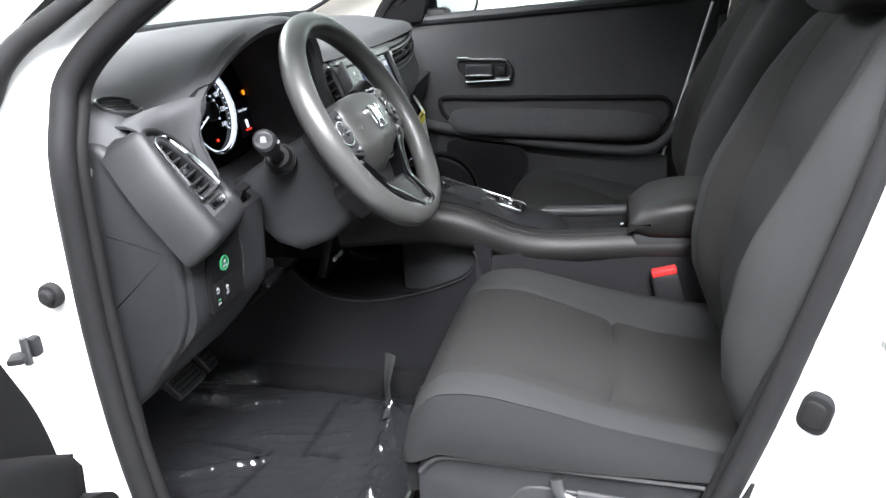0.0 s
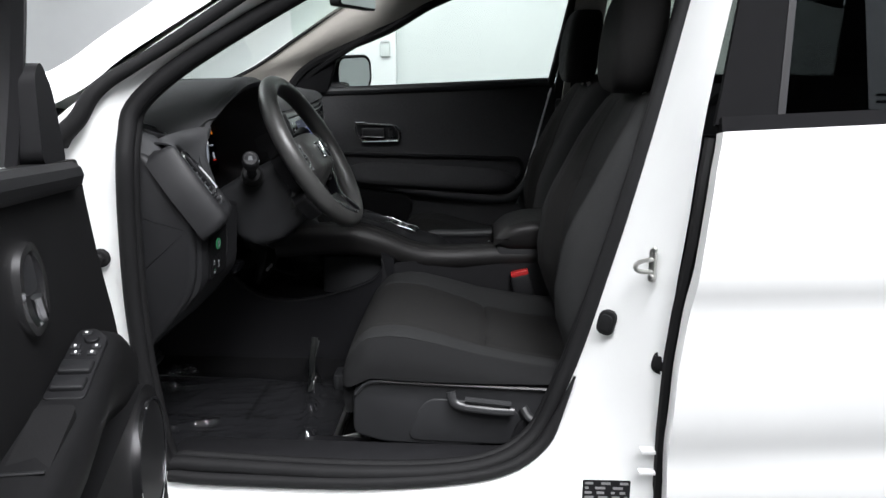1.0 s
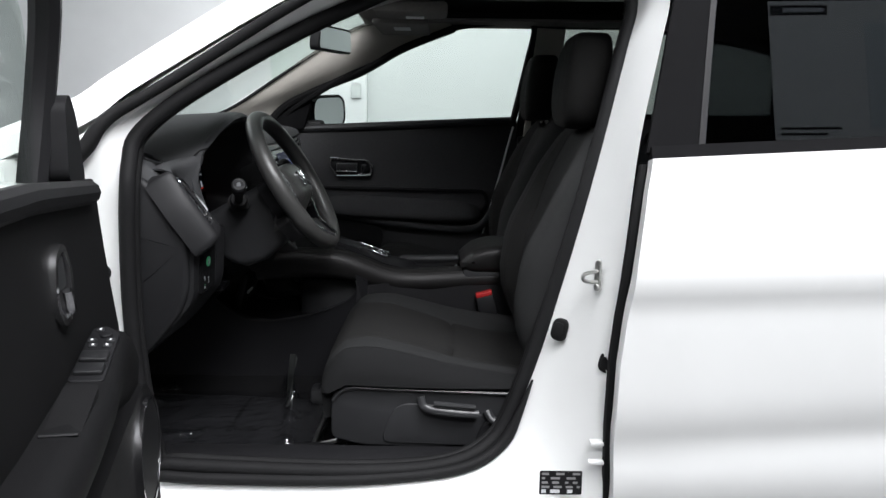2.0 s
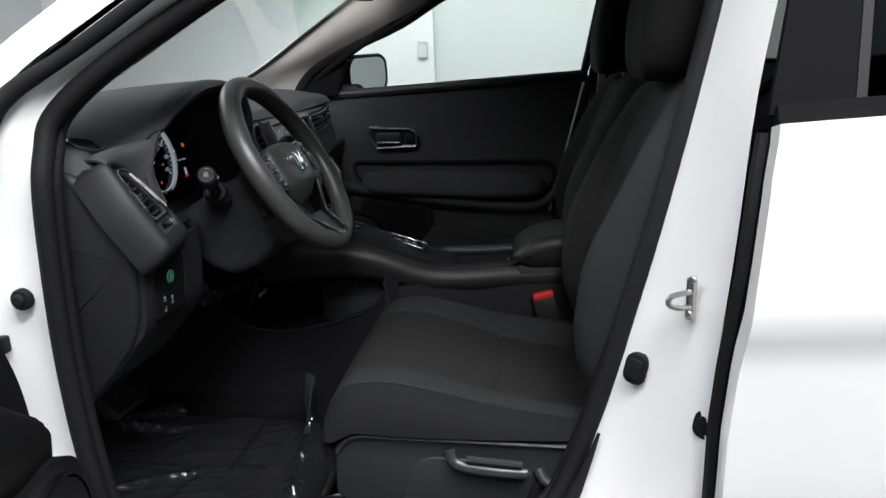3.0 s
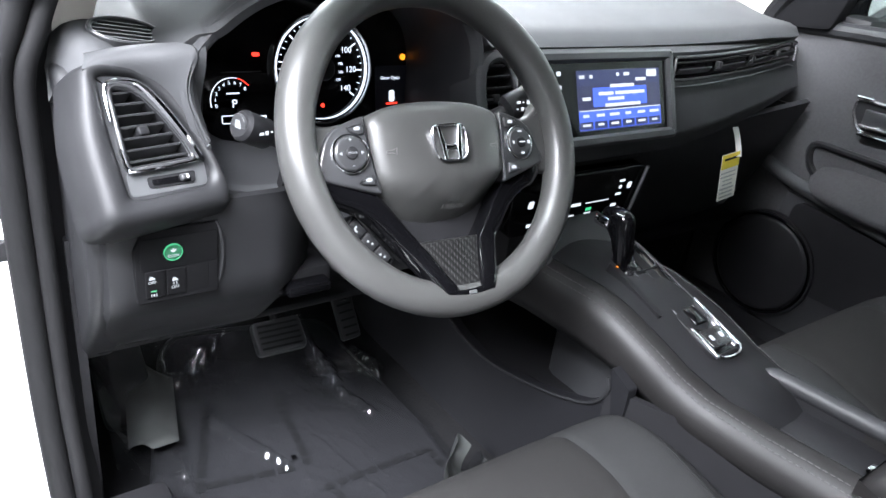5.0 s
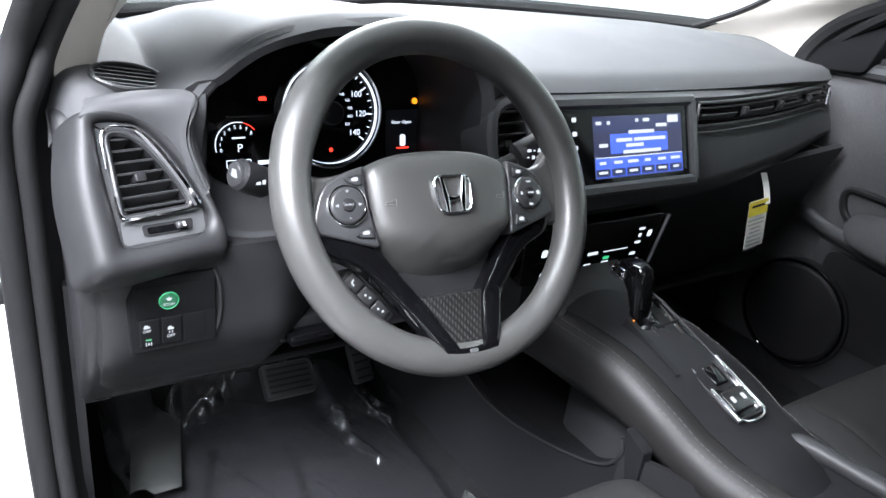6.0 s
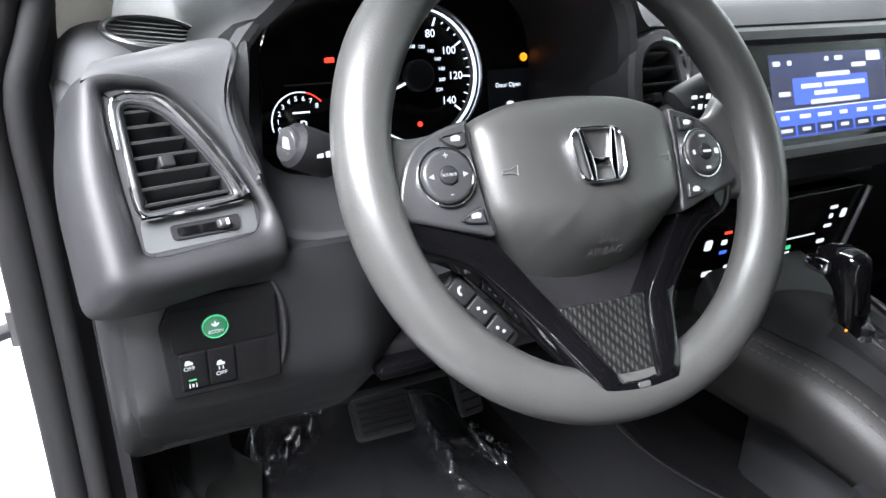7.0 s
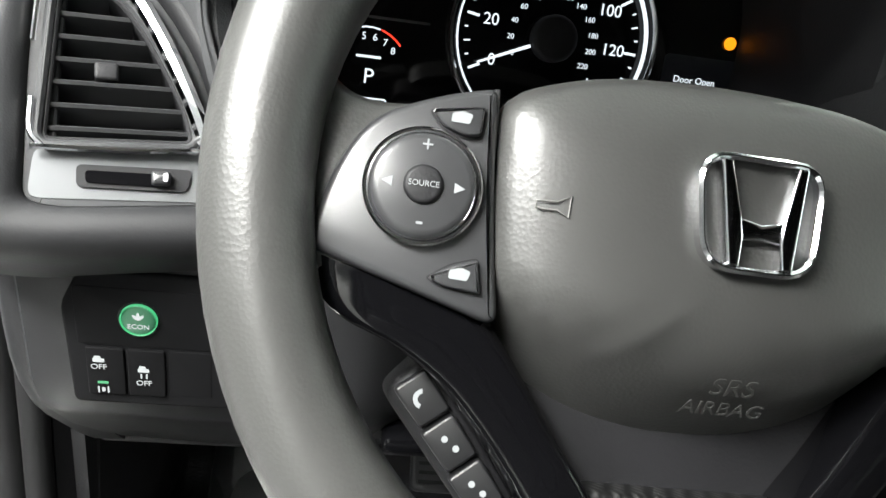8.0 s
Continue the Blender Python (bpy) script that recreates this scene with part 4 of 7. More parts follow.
# ---- dashboard ----
REAR = [(-0.72, -0.215, 1.042), (-0.68, -0.207, 1.040), (-0.64, -0.203, 1.036), (-0.605, -0.198, 1.032), (-0.585, -0.184, 1.038), (-0.56, -0.165, 1.066), (-0.52, -0.142, 1.106), (-0.47, -0.130, 1.126), (-0.42, -0.127, 1.132), (-0.36, -0.127, 1.132),
        (-0.30, -0.129, 1.120), (-0.26, -0.133, 1.090), (-0.235, -0.140, 1.064), (-0.20, -0.150, 1.058), (-0.05, -0.152, 1.056), (0.20, -0.155, 1.058), (0.45, -0.172, 1.064), (0.58, -0.205, 1.066), (0.72, -0.30, 1.060)]
RIM = [(-0.195, -0.535, 0.885), (-0.172, -0.568, 0.955), (-0.174, -0.580, 1.020), (-0.160, -0.557, 1.068), (-0.138, -0.508, 1.112), (-0.127, -0.42, 1.128), (-0.127, -0.36, 1.128), (-0.130, -0.30, 1.114), (-0.134, -0.255, 1.078),
       (-0.137, -0.238, 1.030), (-0.145, -0.240, 0.955), (-0.190, -0.255, 0.890), (-0.205, -0.38, 0.875)]

dash = thing("dashboard", "dark grey soft-touch dashboard with silver-edged vents", "dashboard", (-0.35, 0.0, 0.60))


VP = Plane((-0.139, -0.655, 0.941), (-0.020, 0.074, -0.002), (-0.048, -0.005, 0.072))


def dash_pad():
    fine = curve([(b, a, c) for a, b, c in REAR], 6)
    XR, ZR = [(p.y, p.x) for p in fine], [(p.y, p.z) for p in fine]

    def f(u, v):
        y = -0.692 + 1.397 * u
        xr, zr = interp(y, XR), interp(y, ZR)
        xr -= 0.045 * max(0.0, min(1.0, (-0.655 - y) / 0.03)) ** 1.5 + 0.020 * max(0.0, 1 - abs(y + 0.611) / 0.036)
        bow = math.sin(math.pi * min(1, max(0, (y + 0.70) / 1.4))) ** 0.6
        xf, zf = -0.42 - 0.30 * bow, 1.078 - 0.022 * max(0.0, min(1.0, (-0.08 - y) / 0.25))
        x = xr + (xf - xr) * v
        crown = (0.022 - 0.012 * max(0.0, min(1.0, (y - 0.42) / 0.2))) * math.sin(math.pi * v) * max(0.0, min(1.0, (y + 0.60) / 0.08))
        side = max(0.0, min(1.0, (-0.572 - y) / 0.045))
        z = zr + (zf - zr) * (v ** 0.8) + crown
        if v < 0.04:
            z -= 0.0 if y < -0.57 else 0.012 * (1 - v / 0.04) ** 2 * min(1.0, (y + 0.57) / 0.02)
        # towards the door the top falls away to the vent pod
        edge = 1.014 + 0.067 * (1 - (1 - v) ** 2.6) + (-0.63 - y) * 0.13
        dip = max(0.0, 1 - v / 0.13) * max(0.0, min(1.0, (-0.588 - y) / 0.03))
        edge -= 0.026 * dip * dip * (3 - 2 * dip) + 0.018 * max(0.0, (-0.670 - y) / 0.022) ** 2
        ease = side * side * (3 - 2 * side)
        z += (edge - z) * ease
        # far corner: beyond a crease the top turns down towards the pillar's foot
        over = max(0.0, y - (0.69 - 0.83 * (x + 0.48)))
        z -= 0.27 * over * max(0.15, min(1.0, (-0.20 - x) / 0.12))
        return V(x, y, z)
    part("upper_pad", surface(f, 200, 40, -0.012), M["soft"], dash, "grained soft dashboard top", 60)
    # hood: rim and inner wall down to the dials
    rim = curve(RIM, 5, True)
    c = sum(rim, Vector()) / len(rim)
    loops = [[p + (p - c).normalized() * 0.003 + V(-0.03, 0, 0) for p in rim], [p + (p - c).normalized() * 0.009 + V(-0.004, 0, 0) for p in rim], [p + (p - c).normalized() * 0.004 + V(0.003, 0, 0) for p in rim], [p - (p - c).normalized() * 0.002 + V(0.002, 0, 0) for p in rim],
             [p - (p - c).normalized() * 0.008 + V(-0.006, 0, 0) for p in rim]]
    part("hood_rim", loft(bmesh.new(), loops, True, False), M["soft"], dash)
    inner = [p - (p - c).normalized() * 0.008 + V(-0.006, 0, 0) for p in rim]
    deep = [V(-0.285 - 0.25 * (p.z - 1.0), c.y + (p.y - c.y) * 0.88, c.z + (p.z - c.z) * 0.70) for p in rim]
    mid = [a.lerp(b, 0.5) + V(0, 0, 0.004) for a, b in zip(inner, deep)]
    part("hood_inner", loft(bmesh.new(), [inner, mid, deep], True, False), M["hard"], dash, "dark inner wall of the dial hood")
    # face below the pad's edge, behind the side vent pod
    o, n = VP.o, VP.n

    def face(u, v):
        y = -0.690 + 0.126 * u
        top = f((y + 0.692) / 1.397, 0.0)
        z = 0.895 + (top.z - 0.897) * v
        flat = o.x + (-0.020 - n.y * (y - o.y) - n.z * (z - o.z)) / n.x
        w = max(0.0, (v - 0.25) / 0.75)
        return V(flat + (top.x + 0.002 - flat) * w * w * (3 - 2 * w), y, z)
    part("dash_face", surface(face, 30, 20, -0.006), M["soft"], dash, "", 60)
    # side end panel towards the door
    E = Plane((0, -0.69, 0), (1, 0, 0), (0, 0, 1))
    end = rounded([(-0.55, 1.00), (-0.262, 1.026), (-0.232, 1.018), (-0.200, 0.965), (-0.160, 0.895), (-0.160, 0.875), (-0.165, 0.770), (-0.275, 0.645), (-0.36, 0.60), (-0.55, 0.55)], [0.01, 0.02, 0.02, 0.02, 0.012, 0.03, 0.06, 0.04, 0.02, 0.01])
    part("end_panel", E.slab(end, -0.03, 0.0055, 0.012), M["knee"], dash, "dark end panel facing the door", 60)


dash_pad()


def vent_block(name, plane, outline, slats, parent, mats=("dark", "satin"), tab=True):
    """Air outlet: a dark box, slats across it and a sliding tab."""
    v = part(name, plane.slab(outline, -0.05, -0.028), M["dark"], parent, "air vent with dark slats")
    part("throat", plane.ring(inset(outline, -0.002), 0.004, -0.045, 0.002, 0.001), M["dark"], v)
    us = [p.x for p in outline]
    vs = [p.y for p in outline]
    for k in range(slats):
        y = min(vs) + (max(vs) - min(vs)) * (k + 0.6) / slats
        xs = []
        for p, q in zip(outline, outline[1:] + outline[:1]):
            if (p.y - y) * (q.y - y) < 0:
                xs.append(p.x + (q.x - p.x) * (y - p.y) / (q.y - p.y))
        if len(xs) < 2:
            continue
        x0, x1 = min(xs) + 0.001, max(xs) - 0.001
        bm = bmesh.new()
        prof = [(-0.024, -0.004), (-0.002, 0.0015), (0.0, 0.0005), (-0.001, -0.0012), (-0.024, -0.0062)]
        loft(bm, [[plane(x, y + b, a) for a, b in prof] for x in (x0, x1)])
        part("slat", bm, M[mats[1]], v)
    if tab:
        cx, cy = (max(us) + min(us)) / 2 - 0.006, (min(vs) + max(vs)) / 2 - 0.004
        part("slider_tab", plane.slab(rrect(0.011, 0.009, 0.002, cx=cx, cy=cy), -0.012, 0.0015, 0.0015), M["dark"], v)
    return v


M["silver_dull"] = material("dull_silver_paint", (0.15, 0.155, 0.16), 0.36, metal=0.7, vary=0.05)


def side_vent():
    outer = rounded([(-0.041, -0.052), (-0.005, -0.057), (0.102, -0.057), (0.108, -0.036), (0.103, 0.004), (0.092, 0.048), (0.074, 0.085), (0.050, 0.105), (0.012, 0.113), (-0.014, 0.111), (-0.035, 0.045)],
                    [0.014, 0.012, 0.008, 0.010, 0.016, 0.016, 0.016, 0.016, 0.010, 0.010, 0.03], 5)
    plate = rounded([(-0.0045, -0.026), (0.010, -0.029), (0.080, -0.027), (0.089, -0.014), (0.085, 0.006), (0.075, 0.046), (0.059, 0.075), (0.043, 0.093), (0.013, 0.098), (0.002, 0.096), (-0.003, 0.045)],
                    [0.008, 0.008, 0.008, 0.008, 0.012, 0.014, 0.012, 0.010, 0.006, 0.006, 0.02], 5)
    hole = rounded([(0.003, 0.002), (0.072, 0.003), (0.068, 0.022), (0.052, 0.056), (0.035, 0.080), (0.010, 0.085)], [0.005, 0.006, 0.03, 0.03, 0.022, 0.010], 5)
    prof = ((1.04, -0.052), (1.04, -0.040), (1.03, -0.030), (1.0, -0.021), (0.95, -0.012), (0.86, -0.003), (0.74, 0.0025), (0.58, 0.0055), (0.40, 0.006), (0.22, 0.0045), (0.10, 0.002), (0.03, -0.001), (0.0, -0.004), (-0.02, -0.012))
    block = part("side_vent_pod", loft(bmesh.new(), [[VP(*(a.lerp(b, s + (0.45 * max(0.0, min(1.0, (b.y - 0.05) / 0.06)) * max(0.0, min(1.0, (b.x + 0.008) / 0.02)) if h < -0.025 else 0.0))), h) for a, b in zip(plate, outer)] for s, h in prof], True, False), M["knee"], dash, "grained pod round the side vent", 70)
    part("pod_plate", VP.ring(inset(plate, -0.001), 0.014, -0.012, -0.0025, 0.001), M["hard"], block)
    part("pod_plate_foot", VP.slab(rounded([(-0.003, -0.025), (0.082, -0.026), (0.086, 0.0), (0.0, 0.0)], 0.006, 4), -0.012, -0.002), M["silver_dull"], block)
    vent_block("side_vent", VP, hole, 7, dash)
    part("vent_trim", VP.ring(inset(hole, -0.0042), 0.0042, -0.010, 0.0045, 0.0015), M["satin"], dash, "satin vent surround")
    edge = curve([VP(-0.0005, 0.050, 0.004), VP(0.003, 0.080, 0.005), VP(0.010, 0.089, 0.006), VP(0.024, 0.089, 0.006), VP(0.040, 0.083, 0.006), VP(0.055, 0.060, 0.006), VP(0.070, 0.026, 0.006), VP(0.078, 0.002, 0.005)], 5)
    part("vent_trim_edge", tube(bmesh.new(), edge, lambda t: 0.0014 + 0.0030 * min(1, max(0, (t - 0.45) / 0.2)), seg=8), M["chrome"], dash, "chrome vent edge")
    part("vent_trim_foot", tubed([VP(-0.001, -0.0015, 0.004), VP(0.040, -0.002, 0.004), VP(0.075, -0.0005, 0.004)], 0.0016, seg=6), M["chrome"], dash)
    sl = part("vent_slider", VP.slab(rounded([(0.018, -0.0195), (0.068, -0.0212), (0.071, -0.0095), (0.018, -0.0085)], 0.003), -0.008, -0.0005), M["dark"], dash, "dark sliding vent control")
    part("groove", VP.slab(rounded([(0.022, -0.0175), (0.058, -0.019), (0.058, -0.0125), (0.022, -0.0115)], 0.002), -0.003, 0.0002), M["gloss"], sl)
    part("knob", VP.slab(rrect(0.009, 0.0070, 0.002, cx=0.056, cy=-0.0150), 0.0, 0.0050, 0.002), M["satin"], sl)
    part("knob_mark", VP.slab(rrect(0.0022, 0.0042, 0.0006, 2, 0.058, -0.0150), 0.0050, 0.0054), M["pale"], sl)
    part("vent_trim_corner", tubed(curve([VP(-0.0008, 0.022, 0.004), VP(-0.0012, 0.006, 0.004), VP(0.004, -0.0012, 0.004)], 4), 0.0015, seg=6), M["chrome"], dash)
    # the pad's shoulder runs down over the pod to the dial hood
    brow = curve([VP(u, v, 0.0015) for u, v in ((-0.010, 0.100), (0.010, 0.106), (0.040, 0.100), (0.066, 0.081), (0.084, 0.046), (0.095, 0.004))], 5)
    edge = curve([(-0.246, -0.664, 1.030), (-0.232, -0.640, 1.036), (-0.205, -0.604, 1.046), (-0.166, -0.574, 1.052), (-0.168, -0.584, 1.010), (-0.172, -0.573, 0.960)], 5)
    out = VP.n if VP.n.x > 0 else -VP.n
    part("pod_shoulder", surface(lambda u, v: brow[round(u * (len(brow) - 1))].lerp(edge[round(u * (len(brow) - 1))], v) + out * 0.008 * math.sin(math.pi * v), len(brow) - 1, 8, -0.004), M["soft"], dash, "", 60)
    # crease along the chin of the pod
    part("chin_crease", tubed([VP(-0.014, -0.0405, 0.0010), VP(0.033, -0.0410, 0.0026), VP(0.098, -0.0415, -0.0006)], 0.0011, seg=6), M["dark"], block)
    # small oval side-window vent on the top
    D = Plane((-0.250, -0.621, 1.0525), (0.04, 1, -0.12), (-1, 0.0, 0.50))
    el = circle(0.0335, 36, 0, 0, 0.0190)
    dv = part("demist_vent", D.ring(inset(el, -0.0035), 0.0045, -0.012, 0.0035, 0.0015), M["satin"], dash, "small oval demist vent")
    part("throat", D.slab(el, -0.02, -0.006), M["rubber"], dv)
    for k in range(5):
        v = -0.0124 + 0.0062 * k
        w = 0.0335 * math.sqrt(1 - (v / 0.0190) ** 2) * 0.96
        part("slat", D.slab(rrect(2 * w, 0.0020, 0.0008, 2, 0, v), -0.008, 0.001), M["hard"], dv)


side_vent()


def lower_panel():
    def f(u, v):
        y = -0.688 + 0.262 * u
        prof = [(0, (-0.150, 0.895)), (0.12, (-0.1500, 0.872)), (0.45, (-0.156, 0.790)), (0.55, (-0.165, 0.766)), (0.75, (-0.205, 0.720)), (0.93, (-0.255, 0.672)), (1.0, (-0.285, 0.660))]
        x, z = interp(v, [(a, b[0]) for a, b in prof]), interp(v, [(a, b[1]) for a, b in prof])
        back = 0.05 * max(0.0, (u - 0.76) / 0.24) ** 1.5 + 0.02 * max(0.0, (0.05 - u) / 0.05)
        return V(x - back, y, z - 0.012 * u * v)
    part("lower_panel", surface(f, 24, 24, -0.012), M["knee"], dash, "hard lower knee panel")
    part("lower_panel_foot", boxed((-0.36, -0.42, 0.665), (0.20, 0.52, 0.012), 0.004), M["dark"], dash)
    part("knee_bolster", surface(lambda u, v: V(-0.185 - 0.10 * v - 0.03 * u, -0.47 + 0.32 * u, 0.90 - 0.24 * v), 10, 10, -0.012), M["dark"], dash)
    part("panel_crease", tubed(curve([(-0.149, -0.566, 0.872), (-0.149, -0.560, 0.855), (-0.151, -0.558, 0.825), (-0.155, -0.562, 0.795), (-0.158, -0.572, 0.784)], 5), 0.0022, seg=8), M["knee"], dash)
    S = Plane((-0.1525, -0.609, 0.829), (0, 1, 0), (0.005, 0, 0.087))
    if S.n.x < 0:
        S = Plane((-0.1525, -0.609, 0.829), (0, -1, 0), (0.005, 0, 0.087))
    pl = part("switch_panel", S.slab(rounded([(-0.043, -0.047), (0.046, -0.047), (0.046, 0.043), (-0.034, 0.043), (-0.045, 0.02)], 0.005), -0.01, 0.003, 0.002), M["matt"], dash, "switch panel with lit round button")
    ec = Vector((-0.0040, 0.0145))
    e = part("econ_button", S.slab(circle(0.0094, 28, ec.x, ec.y), 0.002, 0.0055, 0.0015), M["green_btn"], pl, "green round economy button")
    part("econ_ring", S.ring(circle(0.0100, 36, ec.x, ec.y), 0.0005, 0.002, 0.0058, 0.0002), M["green_lit"], e)
    S.text("lettering", "ECON", ec.x, ec.y - 0.0038, 0.0042, M["white_lit"], e, 0.0058)
    for k, a in enumerate((-45, 0, 45)):
        part("leaf_mark", S.slab([ec + Vector((p.x * 0.38, p.y)) @ Matrix.Rotation(radians(a), 2) + Vector((0.0020 * math.sin(radians(a)), 0.0022 + 0.0010 * (a == 0))) for p in circle(0.0022, 10)], 0.0054, 0.0058), M["white_lit"], e)
    part("econ_well", S.ring(circle(0.0118, 36, ec.x, ec.y), 0.0016, 0.002, 0.0036, 0.0004), M["satin"], pl)
    part("upper_plate", S.slab(rrect(0.082, 0.038, 0.003, cx=0.003, cy=0.0145), 0.0, 0.0036, 0.0008), M["matt"], pl)
    for cx, name in ((-0.0235, "collision_key"), (-0.0015, "stability_key"), (0.0225, "blank_key")):
        kk = part(name, S.slab(rrect(0.0205 if cx < 0.01 else 0.024, 0.0325, 0.0015, cx=cx, cy=-0.0225), 0.002, 0.0045 if cx < 0.01 else 0.0033, 0.0008), M["matt"], pl)
        if cx > 0.01:
            continue
        top = -0.0145 if cx < -0.01 else -0.0200
        cx -= 0.0035 if cx < -0.01 else 0.0015
        S.text("lettering", "OFF", cx, top - 0.0045 if cx < -0.01 else top - 0.0090, 0.0050, M["white_lit"], kk, 0.0049)
        part("car_mark", S.slab(rrect(0.0062, 0.0024, 0.0007, 3, cx, top), 0.0044, 0.0049), M["white_lit"], kk)
        part("car_mark_roof", S.slab(rrect(0.0036, 0.0020, 0.0007, 3, cx - 0.0006, top + 0.0019), 0.0044, 0.0049), M["white_lit"], kk)
        if cx < -0.01:
            part("status_lamp", S.slab(rrect(0.0060, 0.0014, 0.0006, 3, cx + 0.0015, -0.0300), 0.0044, 0.0050), M["green_lit"], kk)
            for dx in (-0.0026, 0.0026):
                part("lane_mark", S.slab(rrect(0.0008, 0.0044, 0.0003, 2, cx + 0.0015 + dx, -0.0352), 0.0044, 0.0049), M["white_lit"], kk)
            part("lane_arrow", S.slab(rrect(0.0018, 0.0028, 0.0006, 2, cx + 0.0015, -0.0352), 0.0044, 0.0049), M["white_lit"], kk)
        else:
            for dx in (-0.0014, 0.0016):
                part("skid_mark", S.slab(rrect(0.0008, 0.0034, 0.0003, 2, cx + dx, top - 0.0040), 0.0044, 0.0049), M["white_lit"], kk)
    # bonnet release under the panel
    h = thing("bonnet_release", "dark bonnet release lever under the dashboard", "lever", (-0.21, -0.44, 0.73))
    part("lever", boxed((-0.190, -0.440, 0.748), (0.05, 0.060, 0.016), 0.005), M["gloss"], h)
    part("bracket", boxed((-0.215, -0.440, 0.752), (0.06, 0.080, 0.034), 0.008), M["dark"], h)


M["horn_print"] = material("grey_print", (0.10, 0.10, 0.095), 0.5, vary=0.0)
M["green_btn"] = material("green_button", (0.02, 0.10, 0.05), 0.35, vary=0.05)
M["green_lit"] = glow("green_lamp", (0.10, 1.0, 0.40), 0.16)
M["white_lit"] = glow("white_symbol_lamp", (0.9, 0.95, 1.0), 0.24)
M["dial_lit"] = glow("white_dial_lamp", (0.80, 0.88, 1.0), 0.38)
M["blue_lit"] = glow("blue_screen_lamp", (0.06, 0.14, 0.85), 0.32)
M["blue_dim"] = glow("dim_blue_screen", (0.04, 0.045, 0.16), 0.13)
M["red_lit"] = glow("red_warning_lamp", (1.0, 0.04, 0.02), 0.6)
M["amber_lit"] = glow("amber_warning_lamp", (1.0, 0.27, 0.01), 0.5)
lower_panel()


def instruments():
    c = thing("instrument_cluster", "black instrument cluster with white-lit speedometer", "instrument cluster", (-0.29, -0.37, 0.93))
    F = Plane((-0.268, -0.384, 1.003), (0, 1, 0), (-0.18, 0, 1))
    part("face", F.slab(rounded([(-0.16, -0.10), (0.205, -0.10), (0.215, 0.01), (0.17, 0.09), (-0.08, 0.10), (-0.145, 0.05)], 0.03), -0.012, -0.004), M["gloss"], c)
    R = 0.064
    part("dial_ring", F.ring(circle(R + 0.0050, 64), 0.0030, -0.003, 0.006, 0.0010), M["emblem"], c, "bright speedometer ring")
    part("dial_glow_ring", F.ring(circle(R - 0.001, 64), 0.0006, -0.003, 0.003), M["dial_lit"], c)
    part("hub_cap", F.slab(circle(0.015, 32), -0.003, 0.008, 0.003), M["dark"], c)
    a0, a1 = 205.0, -38.0          # 0 and 140 on the dial
    for k in range(0, 29):
        a = radians(a0 + (a1 - a0) * k / 28)
        r0, r1 = (0.050, 0.058) if k % 4 == 0 else (0.054, 0.058)
        if k % 2 and k % 4 != 0 and k % 2 == 1:
            r0 = 0.0558
        p = Vector((math.cos(a), math.sin(a)))
        q = Vector((-p.y, p.x)) * (0.0008 if k % 4 == 0 else 0.0005)
        part("tick", F.slab([p * r0 - q, p * r1 - q, p * r1 + q, p * r0 + q], -0.003, -0.0022), M["dial_lit"], c)
    for k in range(8):
        a = radians(a0 + (a1 - a0) * k / 7)
        F.text("numeral", str(20 * k), 0.042 * math.cos(a), 0.042 * math.sin(a), 0.0105, M["dial_lit"], c, -0.0024)
    for k in range(0, 12):
        a = radians(a0 + (a1 - a0) * (k * 20 / 1.609) / 140)
        F.text("small_numeral", str(20 * k), 0.0275 * math.cos(a), 0.0275 * math.sin(a), 0.0048, M["dial_lit"], c, -0.0024)
    a = radians(a0 - 2)
    p = Vector((math.cos(a), math.sin(a)))
    q = Vector((-p.y, p.x)) * 0.0011
    part("needle", F.slab([p * 0.016 - q, p * 0.052 - q * 0.6, p * 0.052 + q * 0.6, p * 0.016 + q], 0.002, 0.0035), M["dial_lit"], c)
    # small rev counter
    t = Vector((-0.118, -0.034))
    for k in range(0, 9):
        a = radians(195 - 155 * k / 8)
        F.text("numeral", str(k), t.x + 0.021 * math.cos(a), t.y + 0.021 * math.sin(a), 0.0062, M["dial_lit"], c, -0.0024)
    for lo, hi, mat in ((195, 75, "dial_lit"), (73, 40, "red_lit")):
        arc = [Vector((t.x + r * math.cos(radians(a)), t.y + r * math.sin(radians(a)))) for r, s in ((0.0262, 1), (0.0272, -1)) for a in ([lo + (hi - lo) * i / 12 for i in range(13)][::s])]
        part("rev_arc", F.slab(arc, -0.003, -0.0022), M[mat], c)
    F.text("gear_letter", "P", t.x + 0.002, t.y - 0.004, 0.0135, M["dial_lit"], c, -0.0024)
    part("rev_caption", F.slab(rrect(0.016, 0.0016, 0.0005, 2, t.x + 0.001, t.y + 0.0085), -0.003, -0.0022), M["dial_lit"], c)
    part("odometer_frame", F.ring(rrect(0.030, 0.010, 0.002, cx=t.x, cy=t.y - 0.022), 0.001, -0.003, -0.0022), M["dial_lit"], c)
    part("odometer_bar", F.slab(rrect(0.018, 0.005, 0.001, cx=t.x + 0.032, cy=t.y - 0.022), -0.003, -0.0022), M["dial_lit"], c)
    # warning lamps and the small display
    part("seat_belt_lamp", F.slab(rrect(0.009, 0.0046, 0.001, cx=-0.086, cy=0.019), -0.003, -0.002), M["red_lit"], c)
    part("brake_lamp", F.slab(circle(0.0026, 12, 0.000, -0.046), -0.003, -0.002), M["red_lit"], c)
    part("tyre_lamp", F.slab(circle(0.0042, 16, 0.122, 0.012), -0.003, -0.002), M["amber_lit"], c)
